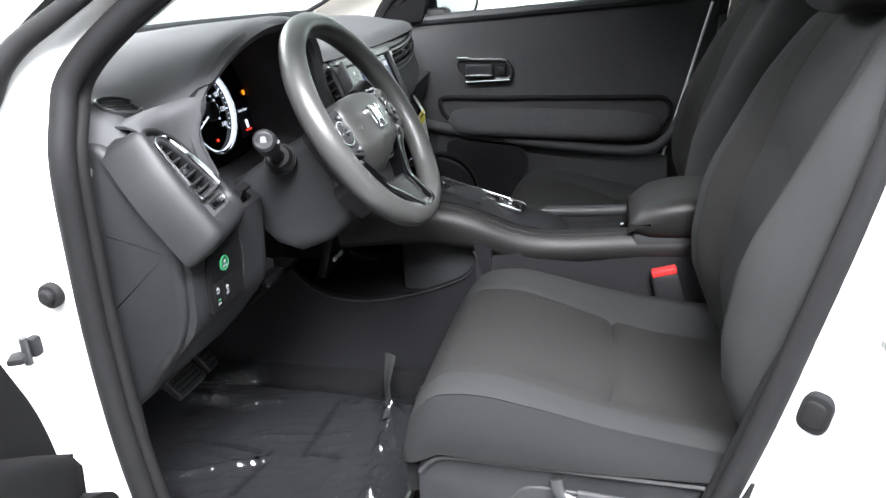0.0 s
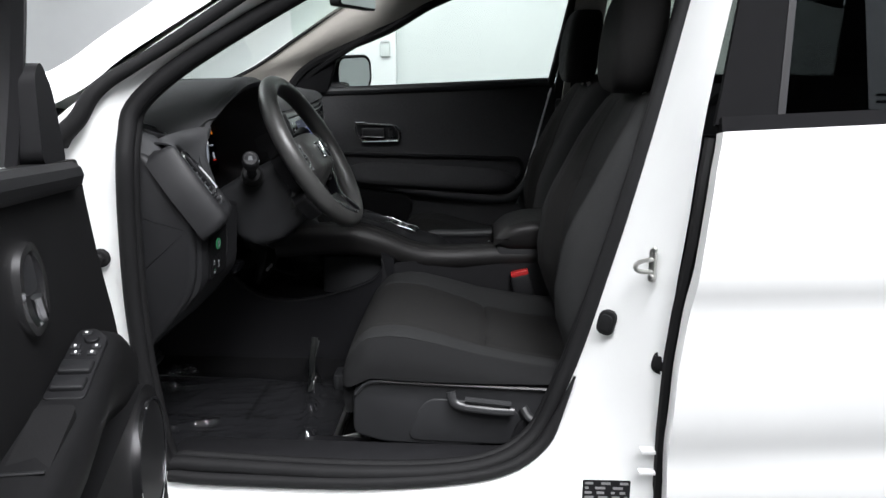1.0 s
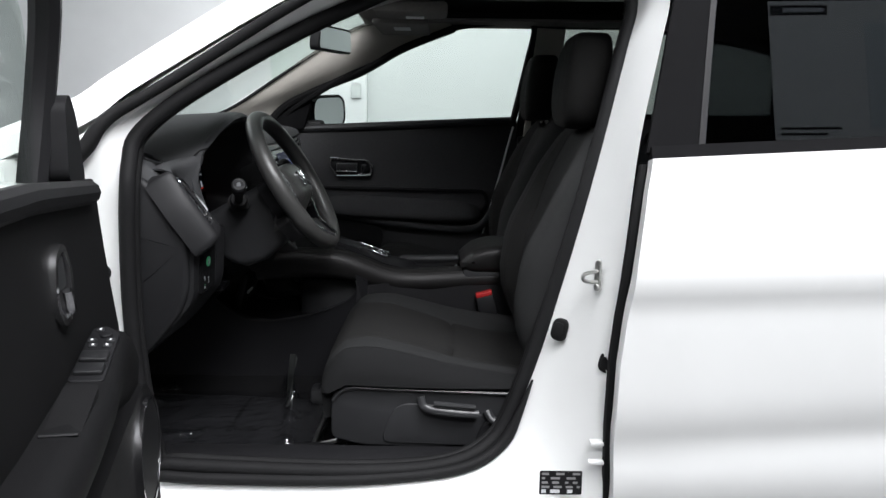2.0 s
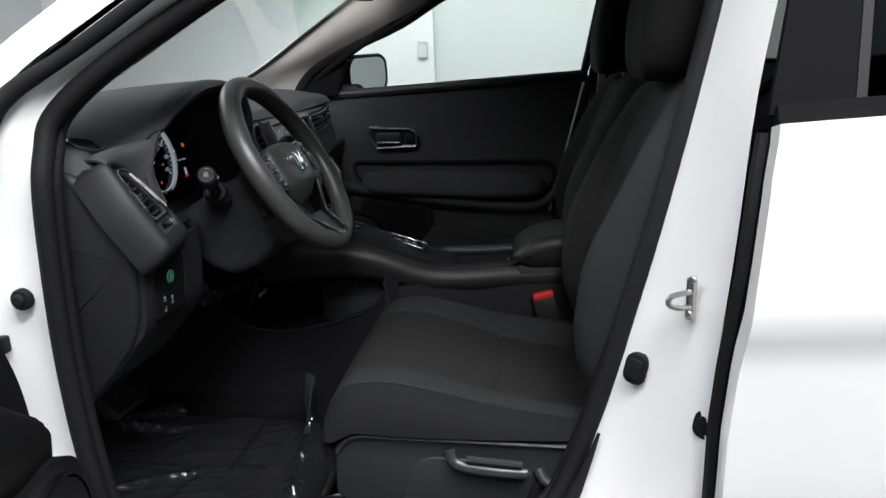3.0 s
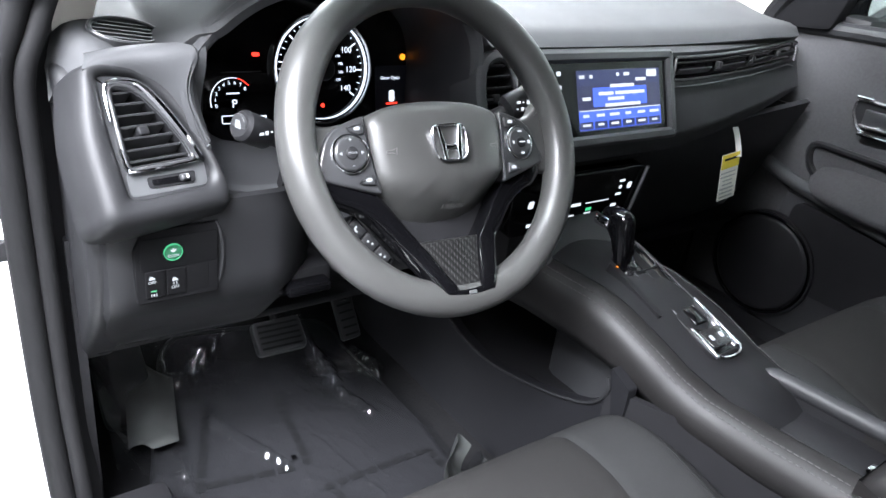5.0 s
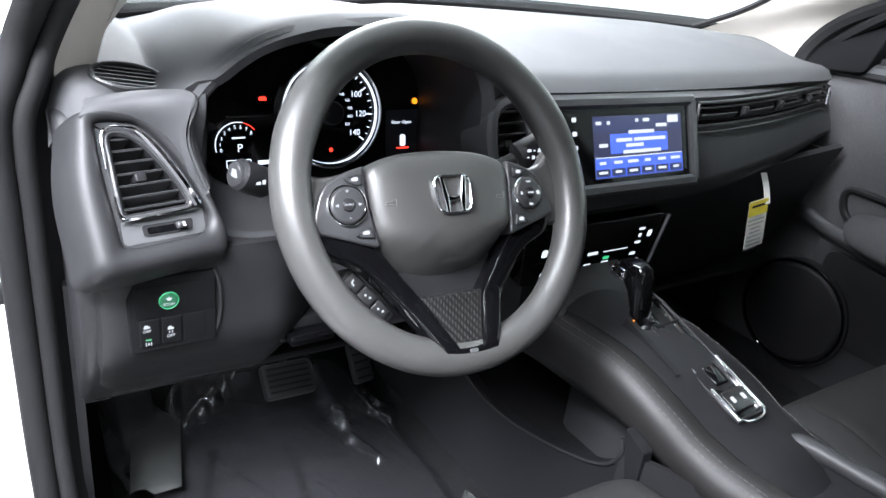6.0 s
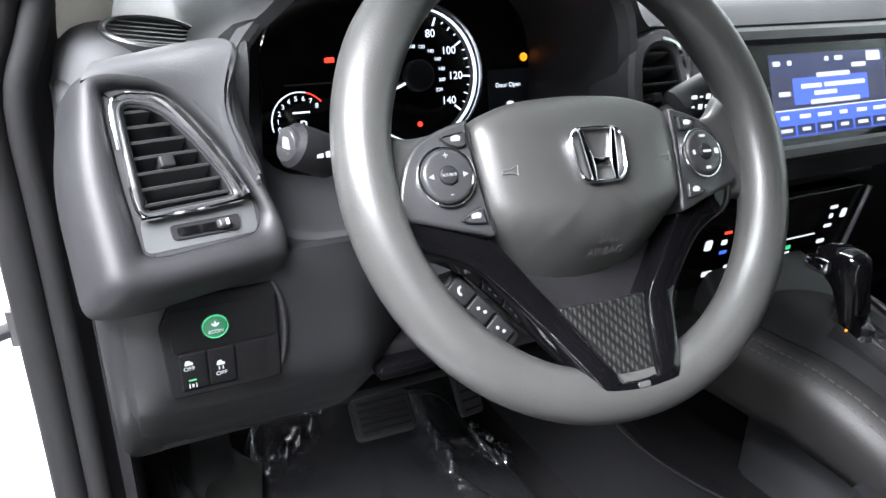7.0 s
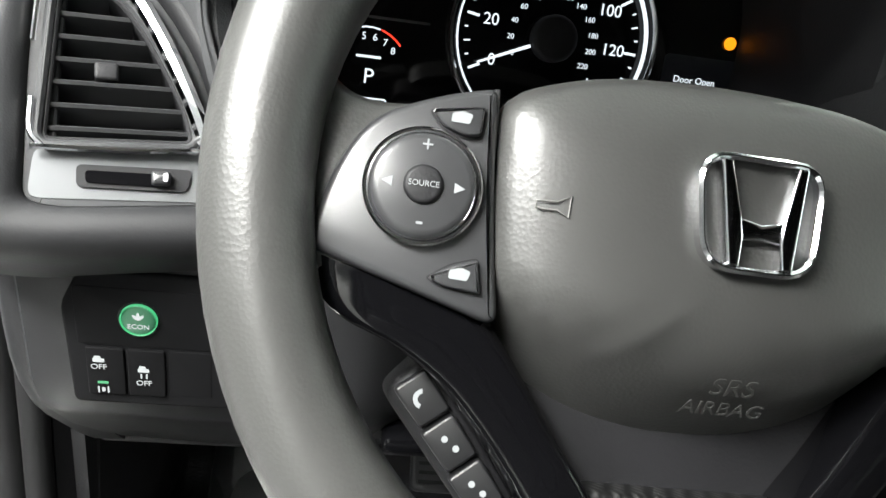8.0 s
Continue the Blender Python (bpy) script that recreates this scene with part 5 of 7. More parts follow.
    part("display", F.slab(rrect(0.066, 0.060, 0.004, cx=0.112, cy=-0.029), -0.004, -0.003), M["screen_dim"], c)
    F.text("display_words", "Door Open", 0.102, -0.015, 0.0062, M["dial_lit"], c, -0.0024)
    part("car_sign", F.slab(rrect(0.008, 0.015, 0.003, cx=0.104, cy=-0.039), -0.003, -0.0022), M["dial_lit"], c)
    part("car_sign_door", F.slab(rrect(0.018, 0.002, 0.0005, 2, cx=0.104, cy=-0.049), -0.003, -0.0022), M["red_lit"], c)
    part("upper_bar", F.slab(rrect(0.05, 0.0016, 0.0005, 2, cx=-0.105, cy=-0.001), -0.003, -0.0026), M["satin"], c)


M["screen_dim"] = glow("display_glow", (0.004, 0.005, 0.014), 0.012)
instruments()


def centre_stack():
    # grey band that carries screen and passenger outlet
    def f(u, v):
        y = -0.175 + 0.835 * u
        prof = [(0, (-0.150, 1.052)), (0.10, (-0.128, 1.046)), (0.25, (-0.130, 1.03)), (0.55, (-0.113, 0.965)), (0.80, (-0.105, 0.925)), (0.93, (-0.112, 0.898)), (1.0, (-0.150, 0.890))]
        x, z = interp(v, [(a, b[0]) for a, b in prof]), interp(v, [(a, b[1]) for a, b in prof])
        t = max(0.0, (y - 0.15) / 0.5)
        x -= 0.098 * t ** 1.6
        z += 0.045 * t * v ** 1.5 + 0.004 * t - 0.035 * max(0.0, (y - 0.55) / 0.11) ** 1.5 * (1 - v) - 0.01 * max(0, (0.1 - y)) * v
        return V(x, y, z)
    part("band", surface(f, 40, 30, -0.012), M["soft"], dash, "grained band across the dashboard")
    part("band_end", surface(lambda u, v: f(1.0, v) + V(-0.16 * u, 0.01 * u, 0.0), 5, 14, -0.008), M["soft"], dash)
    Sc = Plane((-0.1065, -0.024, 0.984), (0, 1, 0), (-0.038, 0, 0.10))
    s = thing("infotainment_screen", "glossy black touch screen showing blue radio menu", "screen", (-0.12, 0.0, 0.92))
    part("bezel", Sc.ring(rrect(0.290, 0.130, 0.010, cx=-0.003, cy=0.006), 0.016, -0.012, 0.008, 0.004), M["satin"], s)
    part("panel", Sc.slab(rrect(0.262, 0.102, 0.004, cx=-0.003, cy=0.006), -0.012, 0.001), M["gloss"], s)
    part("display", Sc.slab(rrect(0.172, 0.082, 0.002, cx=0.026, cy=0.004), 0.001, 0.0014), M["blue_dim"], s, "lit blue display")
    part("title_strip", Sc.slab(rrect(0.170, 0.020, 0.001, cx=0.026, cy=0.034), 0.0014, 0.0017), M["blue_night"], s)
    part("menu_field", Sc.slab(rrect(0.170, 0.026, 0.001, cx=0.026, cy=-0.0225), 0.0014, 0.0017), M["blue_lit"], s)
    part("song_field", Sc.slab(rrect(0.112, 0.026, 0.002, cx=0.026, cy=0.008), 0.0014, 0.0017), M["blue_lit"], s)
    for w, cx, cy in ((0.050, 0.030, 0.0225), (0.030, -0.004, 0.0125), (0.062, 0.046, 0.0125), (0.034, 0.016, 0.0050), (0.074, 0.030, -0.0035), (0.016, -0.043, 0.0065), (0.010, -0.050, 0.036), (0.006, -0.032, 0.036), (0.012, 0.040, 0.038), (0.006, 0.022, 0.038), (0.022, 0.070, 0.030)):
        part("caption_bar", Sc.slab(rrect(w, 0.0046, 0.001, 2, cx, cy), 0.0017, 0.0020), M["white_lit"], s)
    for k in range(6):
        x = -0.046 + 0.0285 * k
        part("tile", Sc.slab(rrect(0.0255, 0.0100, 0.0015, 3, x, -0.0295), 0.0017, 0.0019), M["blue_night" if k % 2 else "blue_dim"], s)
        part("tile_caption", Sc.slab(rrect(0.016 - 0.004 * (k % 2), 0.0034, 0.001, 2, x, -0.0290), 0.0019, 0.0022), M["white_lit"], s)
        part("tile_caption", Sc.slab(rrect(0.012 + 0.004 * (k % 3), 0.0040, 0.001, 2, x, -0.0165), 0.0017, 0.0020), M["white_lit"], s)
    part("divider", Sc.slab(rrect(0.168, 0.0014, 0.0004, 2, 0.026, -0.0095), 0.0017, 0.0020), M["white_lit"], s)
    part("clock_patch", Sc.slab(rrect(0.022, 0.010, 0.001, 2, 0.094, 0.038), 0.0017, 0.0021), M["white_lit"], s)
    for k in range(5):
        part("touch_key", Sc.slab(rrect(0.008, 0.006, 0.002, 3, -0.092, 0.042 - 0.018 * k), 0.001, 0.0014), M["white_lit"], s)
    # passenger outlet: a long slot with slats
    o = thing("passenger_vent", "long slim dashboard air outlet with chrome edge", "air vent", (-0.15, 0.35, 1.0))
    top = [f((y + 0.175) / 0.835, 0.24) + V(0.006, 0, 0.008) for y in [0.125 + 0.475 * i / 12 for i in range(13)]]
    bot = [p + V(0.003, 0, -0.032) for p in top]
    bm = bmesh.new()
    loft(bm, [[p + V(-0.012, 0, 0) for p in top], [p + V(-0.002, 0, 0) for p in top], [p + V(-0.002, 0, 0) for p in bot], [p + V(-0.012, 0, 0) for p in bot]], False)
    part("throat", bm, M["gloss"], o)
    part("upper_trim", tubed([p + V(0.003, 0, 0.001) for p in top], 0.0022, seg=6), M["satin"], o)
    part("lower_trim", tubed([p + V(0.003, 0, -0.001) for p in bot], 0.0025, seg=6), M["dark"], o)
    part("slat", tubed([p.lerp(q, 0.26) + V(-0.001, 0, 0) for p, q in zip(top, bot)], 0.0014, seg=6), M["dark"], o)
    for k, (lo, hi) in enumerate(((0.02, 0.20), (0.24, 0.44), (0.48, 0.70), (0.74, 0.97))):
        # broad swivelling blades with notches between them
        def blade(u, v, lo=lo, hi=hi, k=k):
            q = (lo + (hi - lo) * u) * 12
            j = min(11, int(q))
            p = top[j].lerp(top[j + 1], q - j).lerp(bot[j].lerp(bot[j + 1], q - j), 0.50 + 0.27 * v + 0.012 * (k % 2))
            return p + V(0.004 - 0.006 * v, 0, 0)
        part("blade", surface(blade, 6, 3, 0.002), M["hard"], o)
    for i in (3, 6, 9):
        p = top[i].lerp(bot[i], 0.5)
        part("slider_tab", boxed(p + V(0.003, 0, 0), (0.010, 0.008, 0.012), 0.002), M["satin"], o)
    for e in (0, 12):
        part("end_trim", tubed([top[e] + V(0.003, 0, 0), bot[e] + V(0.003, 0, 0)], 0.0026, seg=6), M["bright"], o)
    part("lower_seam", tubed([p + V(0.005, 0, -0.010) for p in bot], 0.0012, seg=5), M["satin"], o)
    # tall outlet left of the screen
    C = Plane((-0.128, -0.205, 1.000), (-0.05, 1, 0), (-0.035, 0, 0.10))
    hole = rounded([(-0.022, -0.040), (0.022, -0.044), (0.026, 0.0), (0.020, 0.034), (0.0, 0.042), (-0.020, 0.034), (-0.027, 0.0)], 0.012, 4)
    part("centre_vent_pod", C.ring(inset(hole, -0.016), 0.016, -0.05, 0.006, 0.004), M["soft"], dash)
    vent_block("centre_vent", C, hole, 6, dash)
    part("centre_vent_trim", tubed(curve([C(0.026, -0.04, 0.006), C(0.030, 0.0, 0.006), C(0.025, 0.028, 0.006), C(0.016, 0.041, 0.006), C(0.0, 0.046, 0.006)], 5), 0.0026, seg=6), M["chrome"], dash)
    # climate panel
    K = Plane((-0.108, -0.042, 0.838), (0, 1, 0), (0.012, 0, 0.09))
    k = thing("climate_panel", "glossy black touch climate panel with lit symbols", "control panel", (-0.13, -0.03, 0.80))
    part("panel", K.slab(rounded([(-0.125, -0.045), (0.128, -0.045), (0.134, 0.044), (-0.135, 0.044)], 0.012), -0.04, 0.0, 0.002), M["gloss"], k)
    part("edge_trim", tubed([K(0.135, 0.042, 0.002), K(0.126, -0.040, 0.002)], 0.003, seg=6), M["silver"], k)
    for u, v, w, h_, mat in ((-0.094, 0.006, 0.010, 0.012, "white_lit"), (-0.072, 0.006, 0.008, 0.006, "white_lit"), (-0.070, -0.006, 0.010, 0.004, "blue_lit"), (-0.070, 0.017, 0.010, 0.003, "red_lit"), (-0.085, -0.029, 0.014, 0.006, "white_lit"), (-0.055, -0.026, 0.014, 0.006, "white_lit"),
                             (0.0, -0.008, 0.020, 0.005, "white_lit"), (0.045, -0.008, 0.050, 0.0016, "white_lit"), (0.030, -0.019, 0.012, 0.005, "green_lit"), (0.030, -0.027, 0.014, 0.005, "white_lit"), (-0.005, -0.027, 0.013, 0.005, "white_lit"),
                             (0.088, 0.022, 0.012, 0.004, "white_lit"), (0.088, 0.011, 0.006, 0.006, "white_lit"), (0.088, -0.001, 0.012, 0.004, "white_lit"), (0.108, 0.012, 0.009, 0.011, "white_lit"), (0.085, -0.020, 0.012, 0.005, "white_lit")):
        part("symbol", K.slab(rrect(w, h_, min(w, h_) * 0.3, 3, u, v), 0.0, 0.0005), M[mat], k)
    part("stack_hood", boxed((-0.165, -0.02, 0.893), (0.10, 0.27, 0.012), 0.005), M["dark"], dash)
    part("stack_base", boxed((-0.155, -0.03, 0.78), (0.08, 0.26, 0.14), 0.02), M["dark"], dash)
    # glovebox and lower passenger side
    part("glovebox", surface(lambda u, v: V(-0.150 - 0.02 * u - 0.09 * v - 0.03 * v * v, 0.13 + 0.53 * u, 0.895 + 0.035 * u - 0.27 * v), 16, 14, -0.012), M["hard"], dash, "dark glovebox lid")
    part("glovebox_end", surface(lambda u, v: V(-0.21 - 0.10 * v - 0.15 * u, 0.658, 0.915 - 0.28 * v), 4, 6, 0.008), M["hard"], dash)
    part("dash_underside", boxed((-0.42, 0.30, 0.64), (0.34, 0.76, 0.012), 0.004), M["dark"], dash)


M["blue_night"] = glow("night_blue_strip", (0.02, 0.03, 0.12), 0.25)
centre_stack()


def price_tag():
    t = thing("paper_tag", "white and yellow paper tag hanging from the glovebox", "tag", (-0.14, 0.36, 0.82))
    part("strap", surface(lambda u, v: V(-0.150 + 0.030 * v + 0.002 * u, 0.374 + 0.014 * u - 0.012 * v * v, 0.905 - 0.045 * v), 2, 8, 0.0008), M["paper"], t)
    T = Plane((-0.117, 0.352, 0.826), (-0.02, 1, 0.10), (-0.10, 0.10, 1))
    card = part("card", T.slab(rrect(0.052, 0.086, 0.002), -0.0008, 0.0), M["paper"], t)
    part("yellow_head", T.slab(rrect(0.0515, 0.026, 0.001, cx=0, cy=0.029), 0.0, 0.0006), M["yellow"], card)
    rnd = random.Random(2)
    for i in range(7):
        part("print_bar", T.slab(rrect(0.028 + 0.016 * rnd.random(), 0.0022, 0.0005, 2, -0.002, 0.008 - 0.0075 * i), 0.0, 0.0005), M["silver"], card)
    part("print_bar", T.slab(rrect(0.036, 0.004, 0.0005, 2, 0, 0.033), 0.0006, 0.001), M["dark"], card)


price_tag()


# ---- steering wheel and column ----
W = Plane((-0.0135, -0.374, 0.986), (0, 1, 0), (-0.5, 0, 0.866))


def steering_wheel():
    w = thing("steering_wheel", "dark grey multi-function steering wheel, silver emblem", "steering wheel", (-0.05, -0.372, 0.94))
    R, r = 0.1615, 0.0180
    rim = []
    for k in range(96):
        a = 2 * math.pi * k / 96
        rim.append(W(R * math.cos(a), R * math.sin(a), 0.0))
    bm = bmesh.new()
    loops = []
    for k in range(97):
        a = 2 * math.pi * k / 96
        fat = 1.0 + 0.10 * math.exp(-((abs(abs(math.degrees(math.atan2(math.sin(a), math.cos(a))) - 90) - 60)) / 14) ** 2)
        c, rad = W(R * math.cos(a), R * math.sin(a), 0), (W.u * math.cos(a) + W.v * math.sin(a))
        loops.append([c + rad * math.cos(b) * r * fat + W.n * math.sin(b) * r * 1.05 for b in (2 * math.pi * j / 18 for j in range(18))])
    loft(bm, loops, True, False)
    bmesh.ops.remove_doubles(bm, verts=bm.verts, dist=1e-5)
    part("rim", bm, M["wheel"], w, "grained urethane rim")
    # everything inside the rim sits a little turned
    T0 = radians(-2.0)
    X = Plane(W(-0.005, -0.002, 0.0), W.u * math.cos(T0) + W.v * math.sin(T0), W.v * math.cos(T0) - W.u * math.sin(T0))
    half = [(0.0, 0.048), (0.050, 0.0445), (0.082, 0.033), (0.082, -0.004), (0.078, -0.042), (0.062, -0.070), (0.046, -0.088), (0.022, -0.098)]
    pad = rounded(half + [(-a, b) for a, b in half[:0:-1]], [0.03, 0.03, 0.012, 0.03, 0.02, 0.03, 0.02, 0.015, 0.015, 0.02, 0.03, 0.02, 0.03, 0.012, 0.03], 5)
    bm = bmesh.new()
    c0 = Vector((0, -0.020))
    rows = []
    for s, h in ((1.0, -0.040), (1.0, -0.008), (0.992, -0.002), (0.97, 0.003), (0.92, 0.0065), (0.82, 0.0098), (0.68, 0.0125), (0.5, 0.0145), (0.3, 0.0155), (0.12, 0.0158), (0.02, 0.0158)):
        row = []
        for p in pad:
            q = c0 + (p - c0) * s
            low = max(0.0, -(q.y + 0.046 - 2.8 * q.x * q.x))
            row.append(X(q.x, q.y, h - 1.25 * low))
        rows.append(row)
    loft(bm, rows)
    part("airbag_cover", bm, M["wheel"], w, "grained airbag cover", 60)
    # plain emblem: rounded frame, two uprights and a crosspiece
    B = Plane(X(0.0018, -0.0003, 0.0168), X.u, X.v)
    fr = rounded([(-0.0195, -0.0195), (0.0195, -0.0195), (0.0228, 0.0190), (-0.0228, 0.0190)], 0.0120, 6)
    em = part("emblem", B.ring(fr, 0.0024, -0.006, 0.0036, 0.0010), M["emblem"], w, "chrome emblem")
    part("emblem_ground", B.slab(inset(fr, 0.002), -0.006, -0.0004), M["wheel"], em)
    for s in (1, -1):
        up = [Vector((s * x, y)) for x, y in ((0.0070, -0.0170), (0.0112, -0.0170), (0.0152, 0.0160), (0.0112, 0.0160), (0.0072, -0.0010), (0.0062, -0.0085))]
        part("emblem_upright", B.slab(up if s > 0 else up[::-1], -0.002, 0.0042, 0.0010), M["emblem"], em)
    part("emblem_crosspiece", B.slab([Vector(p) for p in ((-0.0075, -0.0092), (0.0, -0.0080), (0.0075, -0.0092), (0.0085, -0.0015), (0.0, -0.0030), (-0.0085, -0.0015))], -0.002, 0.0034, 0.001), M["emblem"], em)
    # horn signs and faint moulded words
    for s in (1, -1):
        hp = Plane(X(s * 0.0632, -0.0048, 0.0118), X.u - X.n * 0.16 * s, X.v)
        line = [(-0.0062, -0.0010), (-0.0040, -0.0013), (0.0005, -0.0013), (0.0042, -0.0034), (0.0048, 0.0034), (0.0005, 0.0013), (-0.0040, 0.0013), (-0.0062, 0.0010), (-0.0062, -0.0010)]
        part("horn_mark", tubed([hp(a, b, -0.0001) for a, b in line], 0.00035, seg=5), M["horn_print"], w)
    Lw = Plane(X(0.003, -0.0600, 0.0045), X.u, X.v + X.n * 0.85)
    Lw.text("moulded_words", "SRS", 0.000, 0.0055, 0.0105, M["wheel"], w, 0.0006)
    Lw.text("moulded_words", "AIRBAG", 0.000, -0.0045, 0.0085, M["wheel"], w, 0.0004)
    # the lower arms rise to lie over the foot of the rim
    def climb(bm):
        for v in bm.verts:
            y = (v.co - X.o).dot(X.v)
            t = max(0.0, min(1.0, (-0.100 - y) / 0.046))
            v.co += X.n * 0.0215 * t
        return bm
    # spokes with switch plates, left and right
    for s in (1, -1):
        sp = [(0.070, 0.030), (0.100, 0.029), (0.113, 0.0265), (0.125, 0.026), (0.134, 0.0295), (0.140, 0.036), (0.147, 0.045), (0.161, 0.050), (0.162, 0.0), (0.158, -0.040), (0.140, -0.036), (0.120, -0.040), (0.070, -0.040)]
        poly = rounded([(s * a, b) for a, b in (sp if s > 0 else sp[::-1])], 0.010, 4)
        part("spoke", X.slab(poly, -0.017, -0.004, 0.006), M["wheel"], w)
        sw = [(0.0830, 0.0335), (0.101, 0.0290), (0.124, 0.0190), (0.1350, -0.003), (0.1395, -0.0255), (0.0755, -0.0450), (0.081, -0.004)]
        poly = rounded([(s * a, b) for a, b in (sw if s > 0 else sw[::-1])], [0.004, 0.02, 0.012, 0.02, 0.004, 0.006, 0.02] if s > 0 else [0.02, 0.006, 0.004, 0.02, 0.012, 0.02, 0.004], 5)
        T = Plane(X(s * 0.105, 0, -0.002), X.u + X.n * (-0.06 * s), X.v)
        poly = [Vector((p.x - s * 0.105, p.y)) for p in poly]
        plate = part("switch_plate", T.slab(poly, -0.022, 0.004, 0.003), M["satin"], w, "satin grey switch plate")
        o, cx, cy = 0.0035, -s * 0.0005, -0.003
        dial = part("round_pad", T.slab(circle(0.0172, 36, cx, cy), o, o + 0.0060, 0.003), M["satin"], plate)
        part("pad_ring", T.ring(circle(0.0192, 44, cx, cy), 0.0019, o, o + 0.0042, 0.0006), M["chrome"], dial)
        part("pad_groove", T.ring(circle(0.0174, 40, cx, cy), 0.0010, o, o + 0.0030), M["dark"], dial)
        part("pad_button", T.slab(circle(0.0064, 24, cx, cy), o + 0.004, o + 0.0076, 0.0016), M["dark"], dial)
        hh = o + 0.0063
        if s < 0:
            T.text("lettering", "SOURCE", cx, cy, 0.0026, M["white_lit"], dial, o + 0.0079)
            T.text("lettering", "+", cx, cy + 0.0125, 0.0070, M["white_lit"], dial, hh)
            T.text("lettering", "-", cx, cy - 0.0115, 0.0085, M["white_lit"], dial, hh)
            for q in (1, -1):
                part("arrow", T.slab([Vector((cx + q * a, cy + b)) for a, b in ((0.0132, 0.0), (0.0098, 0.0017), (0.0098, -0.0017))], o + 0.005, hh), M["white_lit"], dial)
        else:
            for dx, dy, ww, h2 in ((0, 0, 0.008, 0.0016), (0.0115, 0.0, 0.004, 0.004), (-0.0115, 0, 0.0025, 0.0034), (0, 0.0120, 0.006, 0.0018), (0, -0.0120, 0.005, 0.0022)):
                part("pad_mark", T.slab(rrect(ww, h2, 0.0006, 2, cx + dx, cy + dy), o + 0.005, o + 0.0079 if dx == dy == 0 else hh), M["white_lit"], dial)
        for kx, ky, poly2 in ((0.0945, 0.0205, [(0.1055, 0.0225), (0.0865, 0.0262), (0.0870, 0.0150), (0.0935, 0.0142), (0.1010, 0.0172)]), (0.0900, -0.0296, [(0.1010, -0.0316), (0.0930, -0.0262), (0.0840, -0.0234), (0.0818, -0.0358), (0.0950, -0.0345)])):
            pp = [(s * a - s * 0.105, b) for a, b in (poly2 if s > 0 else poly2[::-1])]
            part("key_gap", T.slab(rounded([(a * 1.0, b) for a, b in pp], 0.002, 3), o, o + 0.0010), M["dark"], plate)
            key = part("key", T.slab(inset(rounded(pp, 0.0022, 3), 0.0007), o, o + 0.0034, 0.0010), M["satin"], plate)
            part("key_mark", T.slab(rounded([(s * (kx - 0.105) + a, ky + b) for a, b in ((-0.0034, -0.0016), (0.0026, -0.0018), (0.0036, 0.0012), (0.0004, 0.0022), (-0.0032, 0.0012))], 0.0006, 2), o + 0.0032, o + 0.0038), M["white_lit"], key)
        part("edge_strip", tubed([X(s * 0.0835, 0.033, 0.0), X(s * 0.0828, -0.004, 0.001), X(s * 0.0795, -0.043, 0.0)], 0.0012, seg=6), M["satin"], plate)
    # gloss-black arms: one fork from both spokes down to the rim's foot
    run = [(0.139, -0.0265), (0.136, -0.036), (0.126, -0.0465), (0.106, -0.055), (0.086, -0.069), (0.058, -0.103), (0.034, -0.148), (0.026, -0.160)]
    back = [(0.0760, -0.0440), (0.0755, -0.0452), (0.0725, -0.0485), (0.0640, -0.0600), (0.0500, -0.0800), (0.0340, -0.1020), (0.0160, -0.1440), (0.0100, -0.1490)]
    sections = []
    for (a, b), (c, d) in [((-p[0], p[1]), (-q[0], q[1])) for p, q in zip(run, back)] + list(zip(run, back))[::-1]:
        p, q = Vector((a, b)), Vector((c, d))
        sections.append([X(*p, -0.026), X(*p, -0.0065), X(*p.lerp(q, 0.06), -0.0042), X(*p.lerp(q, 0.16), -0.0032), X(*p.lerp(q, 0.84), -0.0032), X(*p.lerp(q, 0.94), -0.0042), X(*q, -0.0065), X(*q, -0.026)])
    rails = [curve(list(r), 4) for r in zip(*sections)]
    part("gloss_fork", climb(loft(bmesh.new(), [list(r) for r in zip(*rails)])), M["gloss"], w, "piano black lower spoke", 50)
    # silver chip laid in as the glint at the fork's foot
    part("arm_glint", X.slab(rrect(0.009, 0.0035, 0.001, 3, 0.0, -0.153), 0.010, 0.0192), M["silver"], w)
    part("foot_insert", climb(X.slab(rounded([(-0.046, -0.096), (0.046, -0.096), (0.022, -0.146), (-0.022, -0.146)], 0.004), -0.03, -0.009, 0.003)), M["weave"], w, "carbon weave insert")
    part("hub_back", X.slab(rounded([(-0.10, 0.03), (0.10, 0.03), (0.08, -0.05), (0.03, -0.12), (-0.03, -0.12), (-0.08, -0.05)], 0.02), -0.06, -0.026), M["dark"], w)
    # key strips below the plates
    for s in (-1, 1):
        a, b = Vector((s * 0.0985, -0.0655)), Vector((s * 0.0640, -0.110))
        d = (b - a).normalized()
        n = Vector((-d.y, d.x)) * (-s)                   # away from the hub
        if n.x * s < 0:
            n = -n
        out = [a - d * 0.004 - n * 0.011, b + d * 0.008 - n * 0.010, b + d * 0.007 + n * 0.008, a + n * 0.011]
        pod = part("key_pod", X.slab(rounded(out if s < 0 else out[::-1], 0.006, 4), -0.062, -0.034, 0.004), M["dark"], w)
